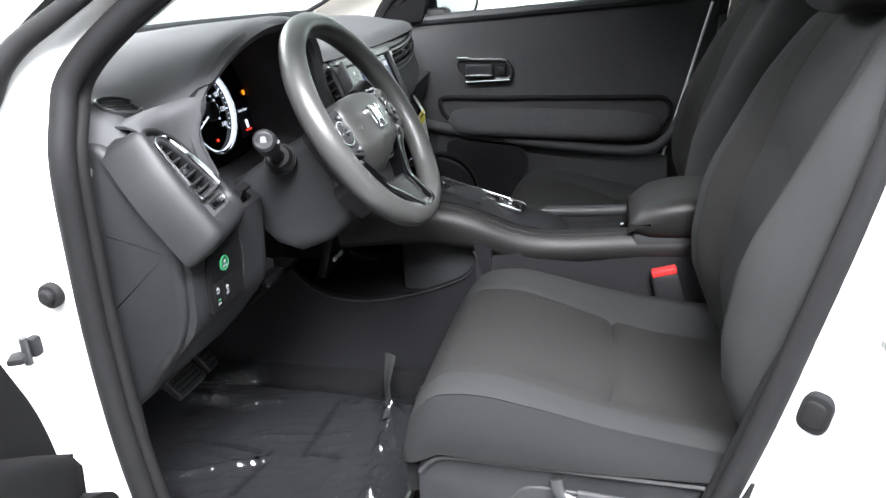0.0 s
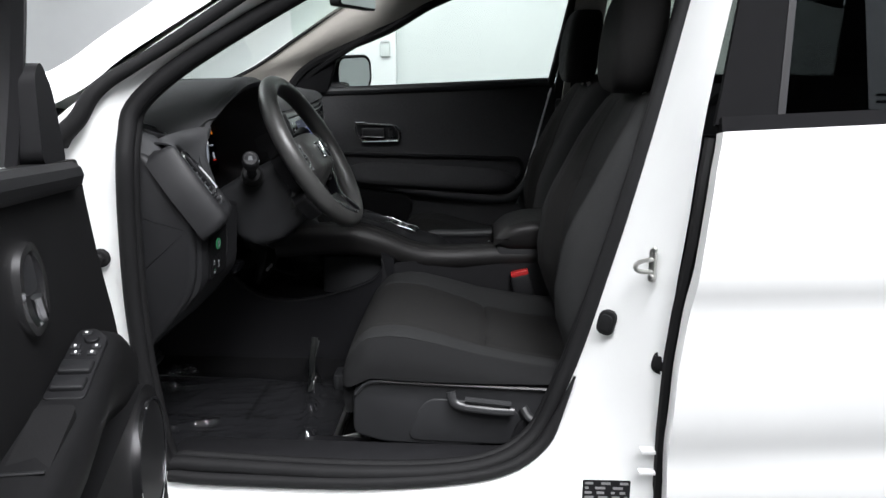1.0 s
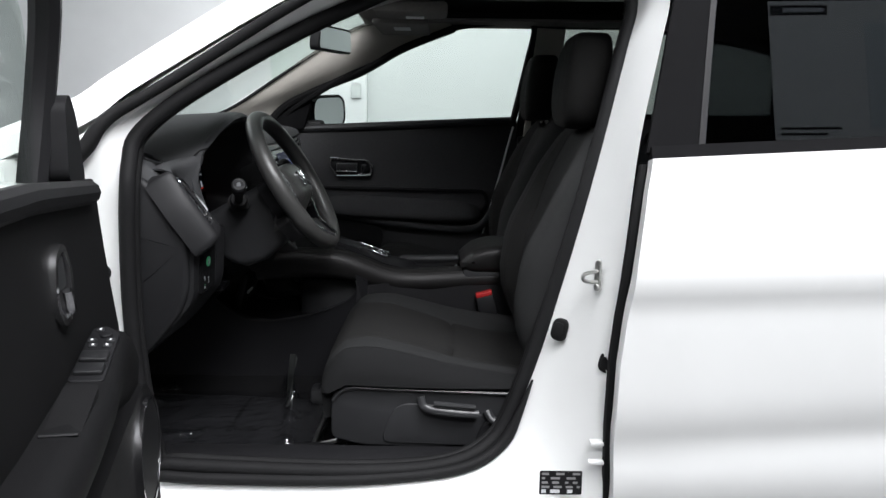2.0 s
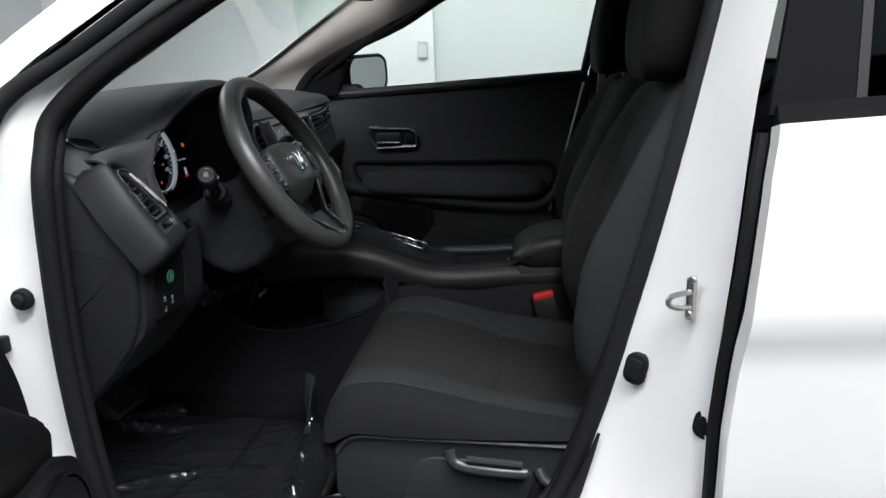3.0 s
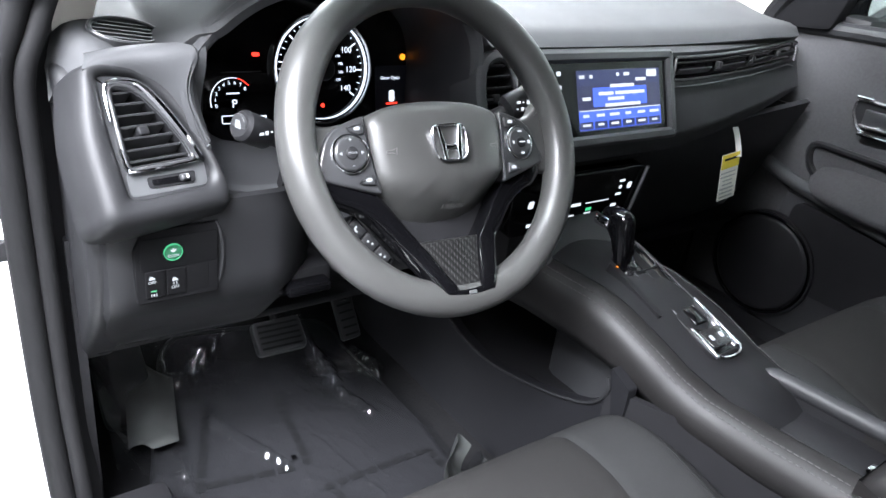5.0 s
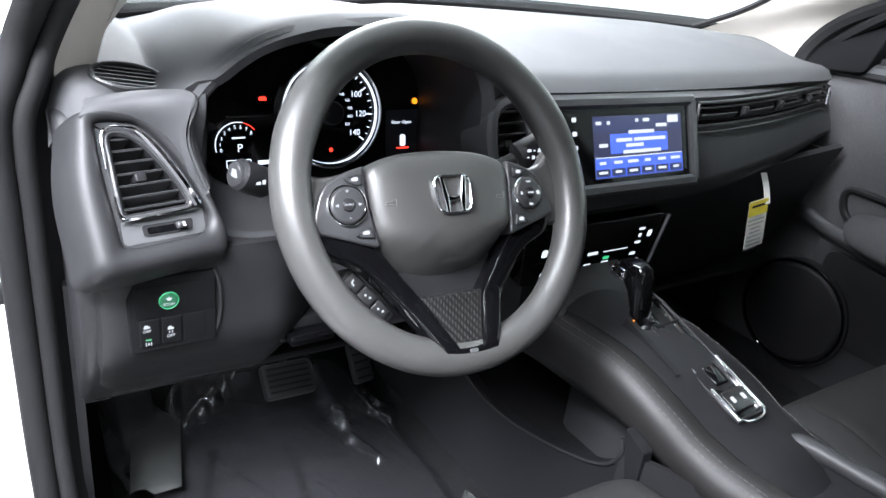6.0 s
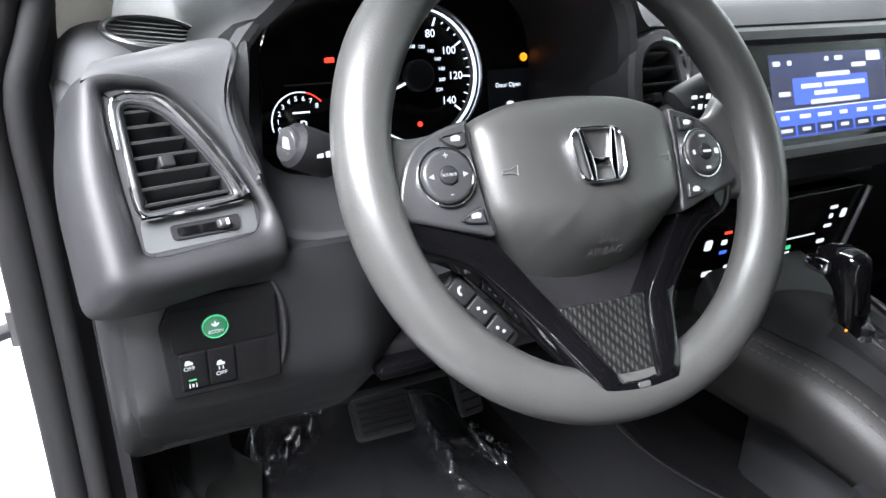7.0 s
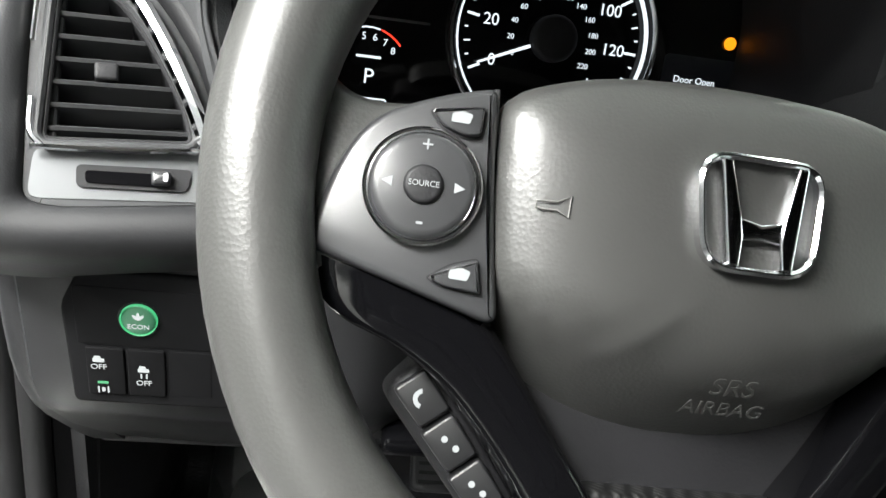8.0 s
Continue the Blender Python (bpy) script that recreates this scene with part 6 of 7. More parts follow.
        for k in range(3):
            p = a.lerp(b, (k + 0.5) / 3)
            quad = [p + d * x + n * y for x, y in ((-0.0086, -0.0066), (0.0086, -0.0066), (0.0086, 0.0062), (-0.0086, 0.0072))]
            key = part("call_key", X.slab(rounded(quad if s < 0 else quad[::-1], 0.002, 3), -0.036, -0.0295, 0.0012), M["callkey"], pod)
            if k == 0:
                arc = [p + Vector((0.0036 * math.cos(q), 0.0036 * math.sin(q))) * f for f, qs in ((1.0, range(8)), (0.55, range(7, -1, -1))) for q in (radians(100 + 22 * i) for i in qs)]
                part("key_mark", X.slab(arc, -0.0300, -0.0289), M["white_lit"], key)
            else:
                for e in (-1, 1):
                    part("key_mark", X.slab(circle(0.0012, 10, p.x + 0.0022 * e, p.y - 0.0015 * e), -0.0300, -0.0289), M["white_lit"], key)


steering_wheel()


def column():
    c = thing("steering_column", "dark plastic steering column shroud with stalks", "steering column", (-0.10, -0.372, 0.85))
    loops = []
    for d, w, h, off in ((0.040, 0.096, 0.085, -0.012), (0.050, 0.112, 0.108, -0.022), (0.065, 0.120, 0.128, -0.033), (0.09, 0.126, 0.146, -0.042), (0.14, 0.130, 0.158, -0.046), (0.19, 0.130, 0.150, -0.042), (0.215, 0.124, 0.125, -0.030), (0.235, 0.11, 0.08, -0.005)):
        loops.append([W(p.x, p.y + off, -d) for p in rrect(w, h, 0.026, 8)])
    part("shroud", loft(bmesh.new(), loops), M["hard"], c, "", 60)
    part("split_line", tubed([W(0.0705, -0.02, -0.06), W(0.0712, -0.03, -0.20)], 0.0012, seg=5), M["dark"], c)
    for s, tip in ((-1, V(-0.093, -0.560, 0.996)), (1, V(-0.070, -0.205, 1.010))):
        a = V(-0.124, -0.455, 0.944) if s < 0 else W(0.062, 0.012, -0.085)
        st = part("stalk", tubed([a, a.lerp(tip, 0.5), a.lerp(tip, 0.72)], 0.0095, seg=12), M["dark"], c, "dark control stalk")
        d = (tip - a).normalized()
        part("boot", tubed([a - d * 0.006, a + d * 0.018, a + d * 0.024], lambda t: 0.0225 - 0.006 * t, seg=16), M["rubber"], st)
        for k in range(3):
            part("boot_rib", tubed([a + d * (0.002 + 0.007 * k), a + d * (0.005 + 0.007 * k)], 0.0235 - 0.0022 * k, seg=16), M["rubber"], st)
        kn = part("knob", tubed([a.lerp(tip, 0.68), a.lerp(tip, 0.72), tip - d * 0.004, tip], lambda t, r=(0.0155 if s < 0 else 0.0185): 0.0125 if t < 0.2 else (r if t < 0.9 else r - 0.003), seg=20), M["dark"], st)
        E = Plane(tip, V(0, 0, 1).cross(d), V(0, 0, 1)) if s > 0 else Plane(tip, d.cross(V(0, 0, 1)) * -1, V(0, 0, 1))
        if E.n.dot(d) < 0:
            E = Plane(tip, -E.u, E.v)
        part("end_cap", E.slab(circle(0.0105, 20), -0.002, 0.0014, 0.001), M["satin"], kn)
        part("cap_mark", E.slab(rounded([(-0.0045, -0.0035), (0.0045, -0.0035), (0.0030, 0.0045), (-0.0030, 0.0045)], 0.001, 2), 0.0012, 0.0020), M["white_lit"], kn)
        side = d.cross(V(0, 0, 1)).normalized()
        face = side if side.x > 0 else -side
        reach = 0.0150 if s < 0 else 0.0180
        for k in range(3 if s < 0 else 10):
            p = a.lerp(tip, 0.75 + 0.058 * (k % 5)) + face * reach + V(0, 0, 0.005 - 0.003 * (k % 5) + (0.008 if k > 4 else 0.0))
            part("stalk_mark", boxed(p, (0.0020, 0.0022 + 0.0014 * ((k * 7) % 3), 0.0016 + 0.0013 * ((k * 5) % 3)), 0.0004), M["white_lit"], kn)


column()


# ---- centre console ----
def console():
    c = thing("centre_console", "black leatherette bridge console with gear gate", "centre console", (0.15, -0.01, 0.36))
    TOP = [(-0.17, 0.758), (-0.10, 0.765), (-0.046, 0.768), (0.046, 0.766), (0.122, 0.738), (0.184, 0.706), (0.26, 0.700), (0.36, 0.706), (0.50, 0.712), (0.56, 0.712)]
    WID = [(-0.17, 0.146), (-0.02, 0.138), (0.105, 0.121), (0.23, 0.098), (0.40, 0.087), (0.56, 0.087)]
    FAR = [(-0.17, 0.045), (-0.02, 0.050), (0.06, 0.058), (0.12, 0.072), (0.18, 0.080), (0.35, 0.082), (0.56, 0.082)]

    def ztop(x):
        a = interp(x - 0.02, TOP)
        b = interp(x + 0.02, TOP)
        return (a + b) / 2
    # padded side rails, wrapped, with two rows of stitches
    for s in (-1, 1):
        loops = []
        for i in range(49):
            x = -0.17 + 0.72 * i / 48
            z, w = ztop(x), interp(x, WID if s < 0 else FAR)
            th = 0.070 - 0.020 * min(1, max(0, (x - 0.05) / 0.15))
            prof = [(-0.040, 0.006), (-0.030, 0.010), (-0.012, 0.004), (0.0, -0.008), (0.006, -0.022), (0.004, -th * 0.75), (-0.004, -th), (-0.030, -th - 0.006), (-0.040, -th)]
            loops.append([V(x, s * (w + a) - 0.008, z + b) for a, b in prof])
        rail = part("side_rail", loft(bmesh.new(), loops), M["leather"], c, "black leatherette rail with grey stitching", 60)
        for off, dz in ((-0.013, 0.0048), (-0.006, -0.0020)):
            bm = bmesh.new()
            x = -0.16
            while x < 0.53:
                line = WID if s < 0 else FAR
                z, w = ztop(x), interp(x, line)
                z2, w2 = ztop(x + 0.005), interp(x + 0.005, line)
                tube(bm, [V(x, s * (w + off) - 0.008, z + dz + 0.0008), V(x + 0.005, s * (w2 + off) - 0.008, z2 + dz + 0.0008)], 0.0008, seg=4)
                x += 0.008
            tagged(part("stitching", bm, M["thread"], rail), kind="stuff")
    # top plate between the rails
    def top(u, v):
        x = -0.16 + 0.43 * u
        z = ztop(x) + 0.012 + 0.010 * math.sin(math.pi * v) - 0.030 * max(0.0, (u - 0.86) / 0.14) ** 2
        a, b = interp(x, WID) - 0.030, interp(x, FAR) - 0.030
        return V(x, -0.008 - a + (a + b) * v, z)
    part("top_plate", surface(top, 20, 8, 0.02), M["dark"], c, "satin dark top plate")
    # lower flanks with the open cubby
    prof = [(-0.74, 0.33), (0.13, 0.33), (0.13, 0.690), (0.097, 0.705), (0.103, 0.669), (0.072, 0.631), (-0.021, 0.595), (-0.127, 0.574), (-0.212, 0.582), (-0.262, 0.613), (-0.30, 0.655), (-0.34, 0.70), (-0.74, 0.72)]
    for y, s in ((-0.148, 1), (0.075, -1)):
        F = Plane((0, y, 0), (1, 0, 0), (0, 0, 1))
        part("flank", F.slab(rounded([Vector(p) for p in prof], [0.01, 0.01, 0.003, 0.003, 0.012, 0.02, 0.03, 0.03, 0.03, 0.02, 0.02, 0.02, 0.01], 4), -0.016 if s > 0 else 0.0, 0.0 if s > 0 else 0.016), M["flank"], c, "smooth console flank, shade put into its dark colour")
    part("cubby_floor", boxed((-0.13, -0.01, 0.572), (0.30, 0.25, 0.012), 0.003), M["matt"], c)
    part("cubby_edge", tubed(curve([(-0.30, -0.150, 0.657), (-0.262, -0.150, 0.614), (-0.212, -0.150, 0.583), (-0.127, -0.150, 0.575), (-0.021, -0.150, 0.596), (0.072, -0.150, 0.632), (0.101, -0.150, 0.668), (0.097, -0.150, 0.69)], 4), 0.0024, seg=6), M["knee"], c)
    part("console_core", boxed((0.235, -0.004, 0.54), (0.61, 0.16, 0.28), 0.02), M["hard"], c)
    part("socket_panel", boxed((-0.225, -0.03, 0.65), (0.02, 0.16, 0.10), 0.006, Euler((0, 0.3, 0)).to_matrix()), M["dark"], c)
    for dy in (-0.035, -0.005):
        part("usb_socket", boxed((-0.212, -0.05 + dy, 0.64), (0.006, 0.018, 0.010), 0.002, Euler((0, 0.3, 0)).to_matrix()), M["pale"], c)
    part("seat_side_panel", surface(lambda u, v: V(0.10 + 0.47 * u, interp(0.10 + 0.47 * u, [(0.10, -0.149), (0.14, -0.138), (0.20, -0.112), (0.30, -0.098), (0.57, -0.095)]) - 0.006 * math.sin(math.pi * v), 0.40 + 0.275 * v + 0.015 * u * v), 16, 6, 0.01), M["dark"], c)
    # gear gate with chrome corners
    G = Plane((0.080, -0.028, 0.768), (1, 0.03, -0.34), (0, 1, 0))
    gate = part("gear_gate", G.slab(rrect(0.195, 0.054, 0.012, 5), -0.03, 0.003, 0.002), M["gloss"], c, "gloss black gear gate")
    part("gate_trim", G.ring(rrect(0.200, 0.060, 0.014, 5), 0.004, -0.02, 0.004, 0.001), M["dark"], gate)
    part("gate_slot", G.slab(rrect(0.10, 0.016, 0.006, 4, -0.045, 0.0), 0.003, 0.0045), M["dark"], gate)
    part("brake_key", G.slab(rrect(0.030, 0.026, 0.004, 3, 0.035, 0.0), 0.003, 0.007, 0.003), M["gloss"], gate)
    part("hold_key", G.slab(rrect(0.030, 0.040, 0.004, 3, 0.074, 0.0), 0.003, 0.007, 0.002), M["vinyl"], gate)
    for v in (-0.010, 0.010):
        part("key_mark", G.slab(rrect(0.008, 0.006, 0.001, 2, 0.074, v), 0.007, 0.0075), M["white_lit"], gate)
    for v, n, u in ((-0.026, 0.050, 0.076), (0.026, 0.086, 0.055)):
        part("chrome_bar", G.slab(rrect(n, 0.0045, 0.002, 3, u, v), 0.003, 0.0068, 0.001), M["emblem"], gate)
    # dull silver bar put in for a glint along the gate's near edge
    part("gate_glint_bar", G.slab(rrect(0.030, 0.003, 0.001, 3, 0.010, -0.026), 0.003, 0.0055, 0.001), M["silver_dull"], gate)
    part("end_bar", tubed(curve([G(0.094, -0.026, 0.005), G(0.103, -0.018, 0.005), G(0.106, 0.0, 0.005), G(0.103, 0.018, 0.005), G(0.094, 0.026, 0.005)], 4), 0.0022, seg=6), M["emblem"], gate)
    part("gear_lamp", G.slab(circle(0.0012, 10, -0.070, -0.050), -0.02, 0.0075), M["amber_lit"], gate)
    part("side_groove", G.slab(rrect(0.10, 0.008, 0.003, 3, -0.03, -0.052), -0.02, 0.006), M["dark"], gate)
    # round push start button pod below the climate panel
    S = Plane((-0.075, -0.105, 0.790), (0, 1, 0), (-0.75, 0, 0.55))
    part("console_head", S.slab(rrect(0.16, 0.11, 0.04, 6, 0.05, 0), -0.05, -0.004, 0.006), M["hard"], c)
    part("head_mark", S.slab(rrect(0.010, 0.006, 0.001, 2, 0.03, -0.012), -0.004, -0.0032), M["pale"], c)
    # cup well and its silver-grey edge
    part("cup_well", boxed((0.305, 0.010, 0.668), (0.15, 0.090, 0.05), 0.012), M["dark"], c)
    rail_ = curve([(0.205, 0.010, 0.712), (0.225, 0.022, 0.716), (0.30, 0.036, 0.714), (0.40, 0.046, 0.716)], 6)
    part("well_edge", tube(bmesh.new(), rail_, lambda t: 0.004 + 0.008 * min(1.0, t * 4), seg=10), M["hard"], c, "", 60)
    part("well_wall", surface(lambda u, v: V(0.215 + 0.18 * u, 0.018 + 0.030 * u, 0.708 - 0.045 * v), 6, 3, 0.004), M["dark"], c)
    part("well_front", boxed((0.240, 0.004, 0.692), (0.03, 0.11, 0.03), 0.010), M["dark"], c)
    part("well_latch", boxed((0.372, -0.030, 0.708), (0.010, 0.016, 0.010), 0.003), M["chrome"], c)
    # padded lid
    lid = bmesh.new()
    rows = []
    for t in range(13):
        x = 0.382 + 0.24 * t / 12
        e = min(1.0, (t + 0.25) / 2.2) ** 0.5
        low = 0.030 * max(0.0, 1 - t / 5) ** 1.5
        rows.append([V(x, -0.008 + p.x * (0.93 + 0.07 * e), 0.742 + p.y * (0.35 + 0.65 * e) - low * (p.y > 0)) for p in rrect(0.20, 0.078, 0.030, 6)])
    loft(lid, rows)
    part("armrest_lid", lid, M["leather"], c, "padded black armrest lid", 60)
    part("armrest_base", boxed((0.50, -0.008, 0.69), (0.22, 0.18, 0.05), 0.01), M["hard"], c)
    g = thing("gear_lever", "black gear lever with chrome release button", "gear lever", (0.0, -0.064, 0.79))
    part("shaft", tubed([(0.020, -0.060, 0.762), (0.010, -0.062, 0.81)], 0.010, seg=12), M["gloss"], g)
    rows = []
    for z, x, rx, ry in ((0.786, 0.014, 0.009, 0.013), (0.806, 0.009, 0.012, 0.014), (0.828, 0.002, 0.016, 0.0150), (0.846, -0.008, 0.024, 0.0160), (0.857, -0.014, 0.0255, 0.0155), (0.863, -0.017, 0.020, 0.012), (0.866, -0.018, 0.010, 0.006)):
        rows.append([V(x + p.x, -0.063 + p.y, z + 0.22 * p.x) for p in circle(rx, 20, 0, 0, ry)])
    part("knob", loft(bmesh.new(), rows), M["gloss"], g, "", 60)
    part("release_button", boxed((-0.026, -0.078, 0.846), (0.026, 0.008, 0.016), 0.004), M["chrome"], g)
    part("knob_stripe", boxed((0.014, -0.064, 0.828), (0.006, 0.020, 0.040), 0.003, Euler((0, -0.25, 0)).to_matrix()), M["gloss"], g)
    rows = []
    for k, (z, r) in enumerate(((0.758, 0.034), (0.768, 0.033), (0.776, 0.026), (0.783, 0.025), (0.790, 0.017), (0.797, 0.016), (0.803, 0.010))):
        rows.append([V(0.012 + 0.010 * (0.80 - z) + q.x * (1 + 0.22 * noise.noise(V(q.x * 90, q.y * 90, k * 1.7))), -0.056 + q.y * (1 + 0.22 * noise.noise(V(q.y * 80, k * 2.1, q.x * 80))), z + 0.004 * noise.noise(V(q.x * 70, q.y * 70, 5.0 + k))) for q in circle(r, 28, 0, 0, r * 0.8)])
    part("boot", loft(bmesh.new(), rows), M["vinyl"], g, "creased shiny boot", 25)
    part("boot_frame", G.ring(rrect(0.058, 0.052, 0.012, 4, -0.080, 0.0), 0.004, 0.0, 0.006, 0.002), M["dark"], g)


console()


# ---- seats ----
def seat(cy, name, label, near):
    s = thing(name, label, "seat", (0.35, cy, 0.36), "front seats")
    hw = 0.248

    def groove(v, lines, depth=0.006, width=0.018):
        return sum(-depth * math.exp(-((v - l) / width) ** 2) for l in lines)

    def cushion(u, v):
        # u from the rear, over the top, down the front; v from one side to the other
        k = 2 * v - 1
        e = abs(k)
        if u < 0.66:
            t = u / 0.66
            x = 0.560 - 0.385 * t
            z = interp(x, [(0.17, 0.640), (0.20, 0.637), (0.26, 0.619), (0.34, 0.591), (0.42, 0.571), (0.49, 0.562), (0.56, 0.556)])
        else:
            a = (u - 0.66) / 0.34
            x = 0.175 - 0.085 * math.sin(min(1.0, a * 1.6) * math.pi / 2)
            z = 0.640 - 0.036 * a ** 1.5 - 0.130 * max(0.0, a - 0.22)
        crest = interp(x, [(0.06, 0.0), (0.18, 0.003), (0.26, 0.008), (0.34, 0.014), (0.42, 0.018), (0.50, 0.016), (0.56, 0.012)])
        if u >= 0.66:
            crest *= max(0.0, 1 - (u - 0.66) / 0.1)
        lift = 0.0 if e < 0.45 else (1.0 if e > 0.80 else 0.5 - 0.5 * math.cos(math.pi * (e - 0.45) / 0.35))
        drop = 0.0
        if e > 0.80:
            q = (e - 0.80) / 0.20
            foot = interp(x, [(0.09, 0.560), (0.135, 0.585), (0.21, 0.583), (0.40, 0.576), (0.56, 0.566)])
            drop = max(0.0, min(0.075, z + crest * lift - foot)) * (1 - math.sqrt(max(0, 1 - q ** 2.4)))
        z += crest * lift - drop + groove(v, (0.17, 0.76), 0.007, 0.012)
        z += -0.009 * math.exp(-((x - 0.350 - 0.01 * math.cos(3 * k)) / 0.008) ** 2) * (1 if 0.17 < v < 0.76 and u < 0.66 else 0)
        return V(x + 0.012 * e ** 3 * (u > 0.66) * (u - 0.66) * 3, cy + k * hw * (1.0 - 0.05 * max(0, (u - 0.6) / 0.4)), z)
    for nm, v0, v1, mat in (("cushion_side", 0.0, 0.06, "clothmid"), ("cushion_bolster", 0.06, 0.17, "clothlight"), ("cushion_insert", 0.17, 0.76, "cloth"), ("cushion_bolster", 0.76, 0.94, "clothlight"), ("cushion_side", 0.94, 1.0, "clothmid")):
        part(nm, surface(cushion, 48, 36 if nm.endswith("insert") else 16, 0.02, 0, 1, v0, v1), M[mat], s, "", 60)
    # cushion body under the cover
    rows = []
    for x, z0, z1 in ((0.105, 0.50, 0.58), (0.14, 0.475, 0.62), (0.25, 0.47, 0.60), (0.34, 0.47, 0.57), (0.54, 0.47, 0.54)):
        rows.append([V(x, cy + p.x, (z0 + z1) / 2 + p.y) for p in rrect(0.46, z1 - z0, 0.03, 4)])
    part("cushion_base", loft(bmesh.new(), rows), M["clothlight"], s, "", 60)

    def front(z):
        return interp(z, [(0.54, 0.572), (0.60, 0.562), (0.65, 0.552), (0.70, 0.545), (0.83, 0.562), (1.0, 0.618), (1.10, 0.662), (1.14, 0.70)])

    def back(u, v):
        k = 2 * v - 1
        e = abs(k)
        z = 0.56 + 0.56 * u
        wid = hw * (1.02 - 0.02 * u) * (1 if u < 0.70 else math.sqrt(max(0.0, 1 - ((u - 0.70) / 0.36) ** 2.4)))
        x = front(z) + (0.0 if near else 0.016)
        if u > 0.93:
            x += 0.04 * ((u - 0.93) / 0.07) ** 2
        bol = 0.046 * math.exp(-((e - 0.78) / 0.20) ** 2) * min(1, (1.05 - u) * 2.0) * min(1, 0.12 + u * 2.6)
        x -= bol
        if e > 0.86:
            q = (e - 0.86) / 0.14
            x += 0.085 * (1 - math.sqrt(max(0, 1 - q ** 2.4)))
        x -= groove(v, (0.13, 0.27, 0.73, 0.87), 0.005, 0.012)
        x += 0.004 * math.exp(-((u - 0.62 - 0.10 * (0.5 - e)) / 0.015) ** 2) * (1 if 0.2 < v < 0.8 else 0)
        return V(x, cy + k * wid, z)
    # wings: dark cloth that also carries the shade on the bolsters' inner faces
    for nm, v0, v1, mat in (("backrest_bolster", 0.0, 0.13, "clothlight"), ("backrest_wing", 0.13, 0.27, "cloth"), ("backrest_insert", 0.27, 0.73, "clothcentre"), ("backrest_wing", 0.73, 0.87, "cloth"), ("backrest_bolster", 0.87, 1.0, "clothlight")):
        part(nm, surface(back, 44, 34 if nm.endswith("insert") else 16, -0.02, 0, 1, v0, v1), M[mat], s, "", 60)
    rows = []
    for u in (0.0, 0.2, 0.4, 0.6, 0.75, 0.88, 0.96, 1.0):
        z = 0.60 + 0.525 * u
        w = 0.46 * (1 if u < 0.7 else math.sqrt(max(0.02, 1 - ((u - 0.70) / 0.34) ** 2.4)))
        x = front(z) + 0.075
        rows.append([V(x + p.y, cy + p.x, z) for p in rrect(w, 0.115, 0.035, 5)])
    part("backrest_shell", loft(bmesh.new(), rows), M["clothlight"], s, "", 60)
    # headrest on two posts
    rows = []
    for t in range(15):
        a = math.pi * t / 14
        z = 1.218 - 0.104 * math.cos(a)
        sx = max(0.12, math.sin(a)) ** 0.42
        cx = 0.648 + 0.10 * (z - 1.218)
        rows.append([V(cx + p.y * (0.35 + 0.65 * sx) - 0.006 * math.sin(a), cy + p.x * sx, z) for p in rrect(0.262 - 0.03 * (z - 1.1) / 0.2, 0.098, 0.042, 6)])
    h = part("headrest", loft(bmesh.new(), rows), M["cloth"], s, "dark cloth headrest", 60)
    for q in (-0.06, 0.06):
        part("headrest_post", tubed([(0.69, cy + q, 1.06), (0.648, cy + q, 1.15)], 0.0065, seg=10), M["steel"], h)
    # plinth and rails
    sg = -1 if near else 1
    yo = cy + sg * 0.2455
    F = Plane((0, yo, 0), (1, 0, 0), (0, 0, 1)) if near else Plane((0, yo, 0), (-1, 0, 0), (0, 0, 1))
    fx = 1 if near else -1
    side = [(0.098, 0.462), (0.10, 0.560), (0.135, 0.584), (0.21, 0.583), (0.40, 0.577), (0.50, 0.573), (0.53, 0.50), (0.50, 0.455), (0.30, 0.440), (0.16, 0.445)]
    side = [(fx * a, b) for a, b in (side if near else side[::-1])][:: (-1 if near else -1)]
    pl = part("side_trim", F.slab(rounded(side, 0.018, 4), -0.05, 0.006, 0.006), M["hard"], s, "dark plastic seat side trim")
    if near:
        part("trim_ridge", tubed(curve([(0.105, yo - 0.008, 0.548), (0.135, yo - 0.010, 0.576), (0.21, yo - 0.010, 0.576), (0.40, yo - 0.010, 0.570), (0.50, yo - 0.010, 0.567)], 5), 0.004, seg=6), M["satin"], pl)
        part("height_lever", tubed(curve([(0.290, yo - 0.012, 0.560), (0.302, yo - 0.020, 0.538), (0.36, yo - 0.024, 0.530), (0.412, yo - 0.022, 0.526)], 5), 0.0085, seg=10, wide=0.7), M["satin"], pl)
        part("height_lever_face", tubed([(0.318, yo - 0.024, 0.550), (0.405, yo - 0.024, 0.542)], 0.006, seg=8), M["hard"], pl)
        part("recline_lever", tubed(curve([(0.43, yo - 0.012, 0.530), (0.445, yo - 0.022, 0.512), (0.485, yo - 0.022, 0.508)], 4), 0.009, seg=10), M["satin"], pl)
        part("lower_cover", F.slab(rounded([(0.40, 0.44), (0.50, 0.44), (0.53, 0.49), (0.47, 0.52), (0.42, 0.50)][::-1], 0.015, 3), 0.0, 0.014, 0.004), M["dark"], pl)
        part("front_shadow_trim", F.slab(rounded([(0.20, 0.452), (0.41, 0.447), (0.44, 0.50), (0.40, 0.535), (0.24, 0.545)][::-1], 0.03, 4), 0.0, 0.009, 0.004), M["hard"], pl)
    for q in (-0.19, 0.17):
        r = part("seat_rail", boxed((0.30, cy + q, 0.395), (0.60, 0.045, 0.035), 0.006), M["dark"], s)
        part("rail_end", boxed((0.005, cy + q, 0.385), (0.05, 0.06, 0.045), 0.010), M["hard"], r)
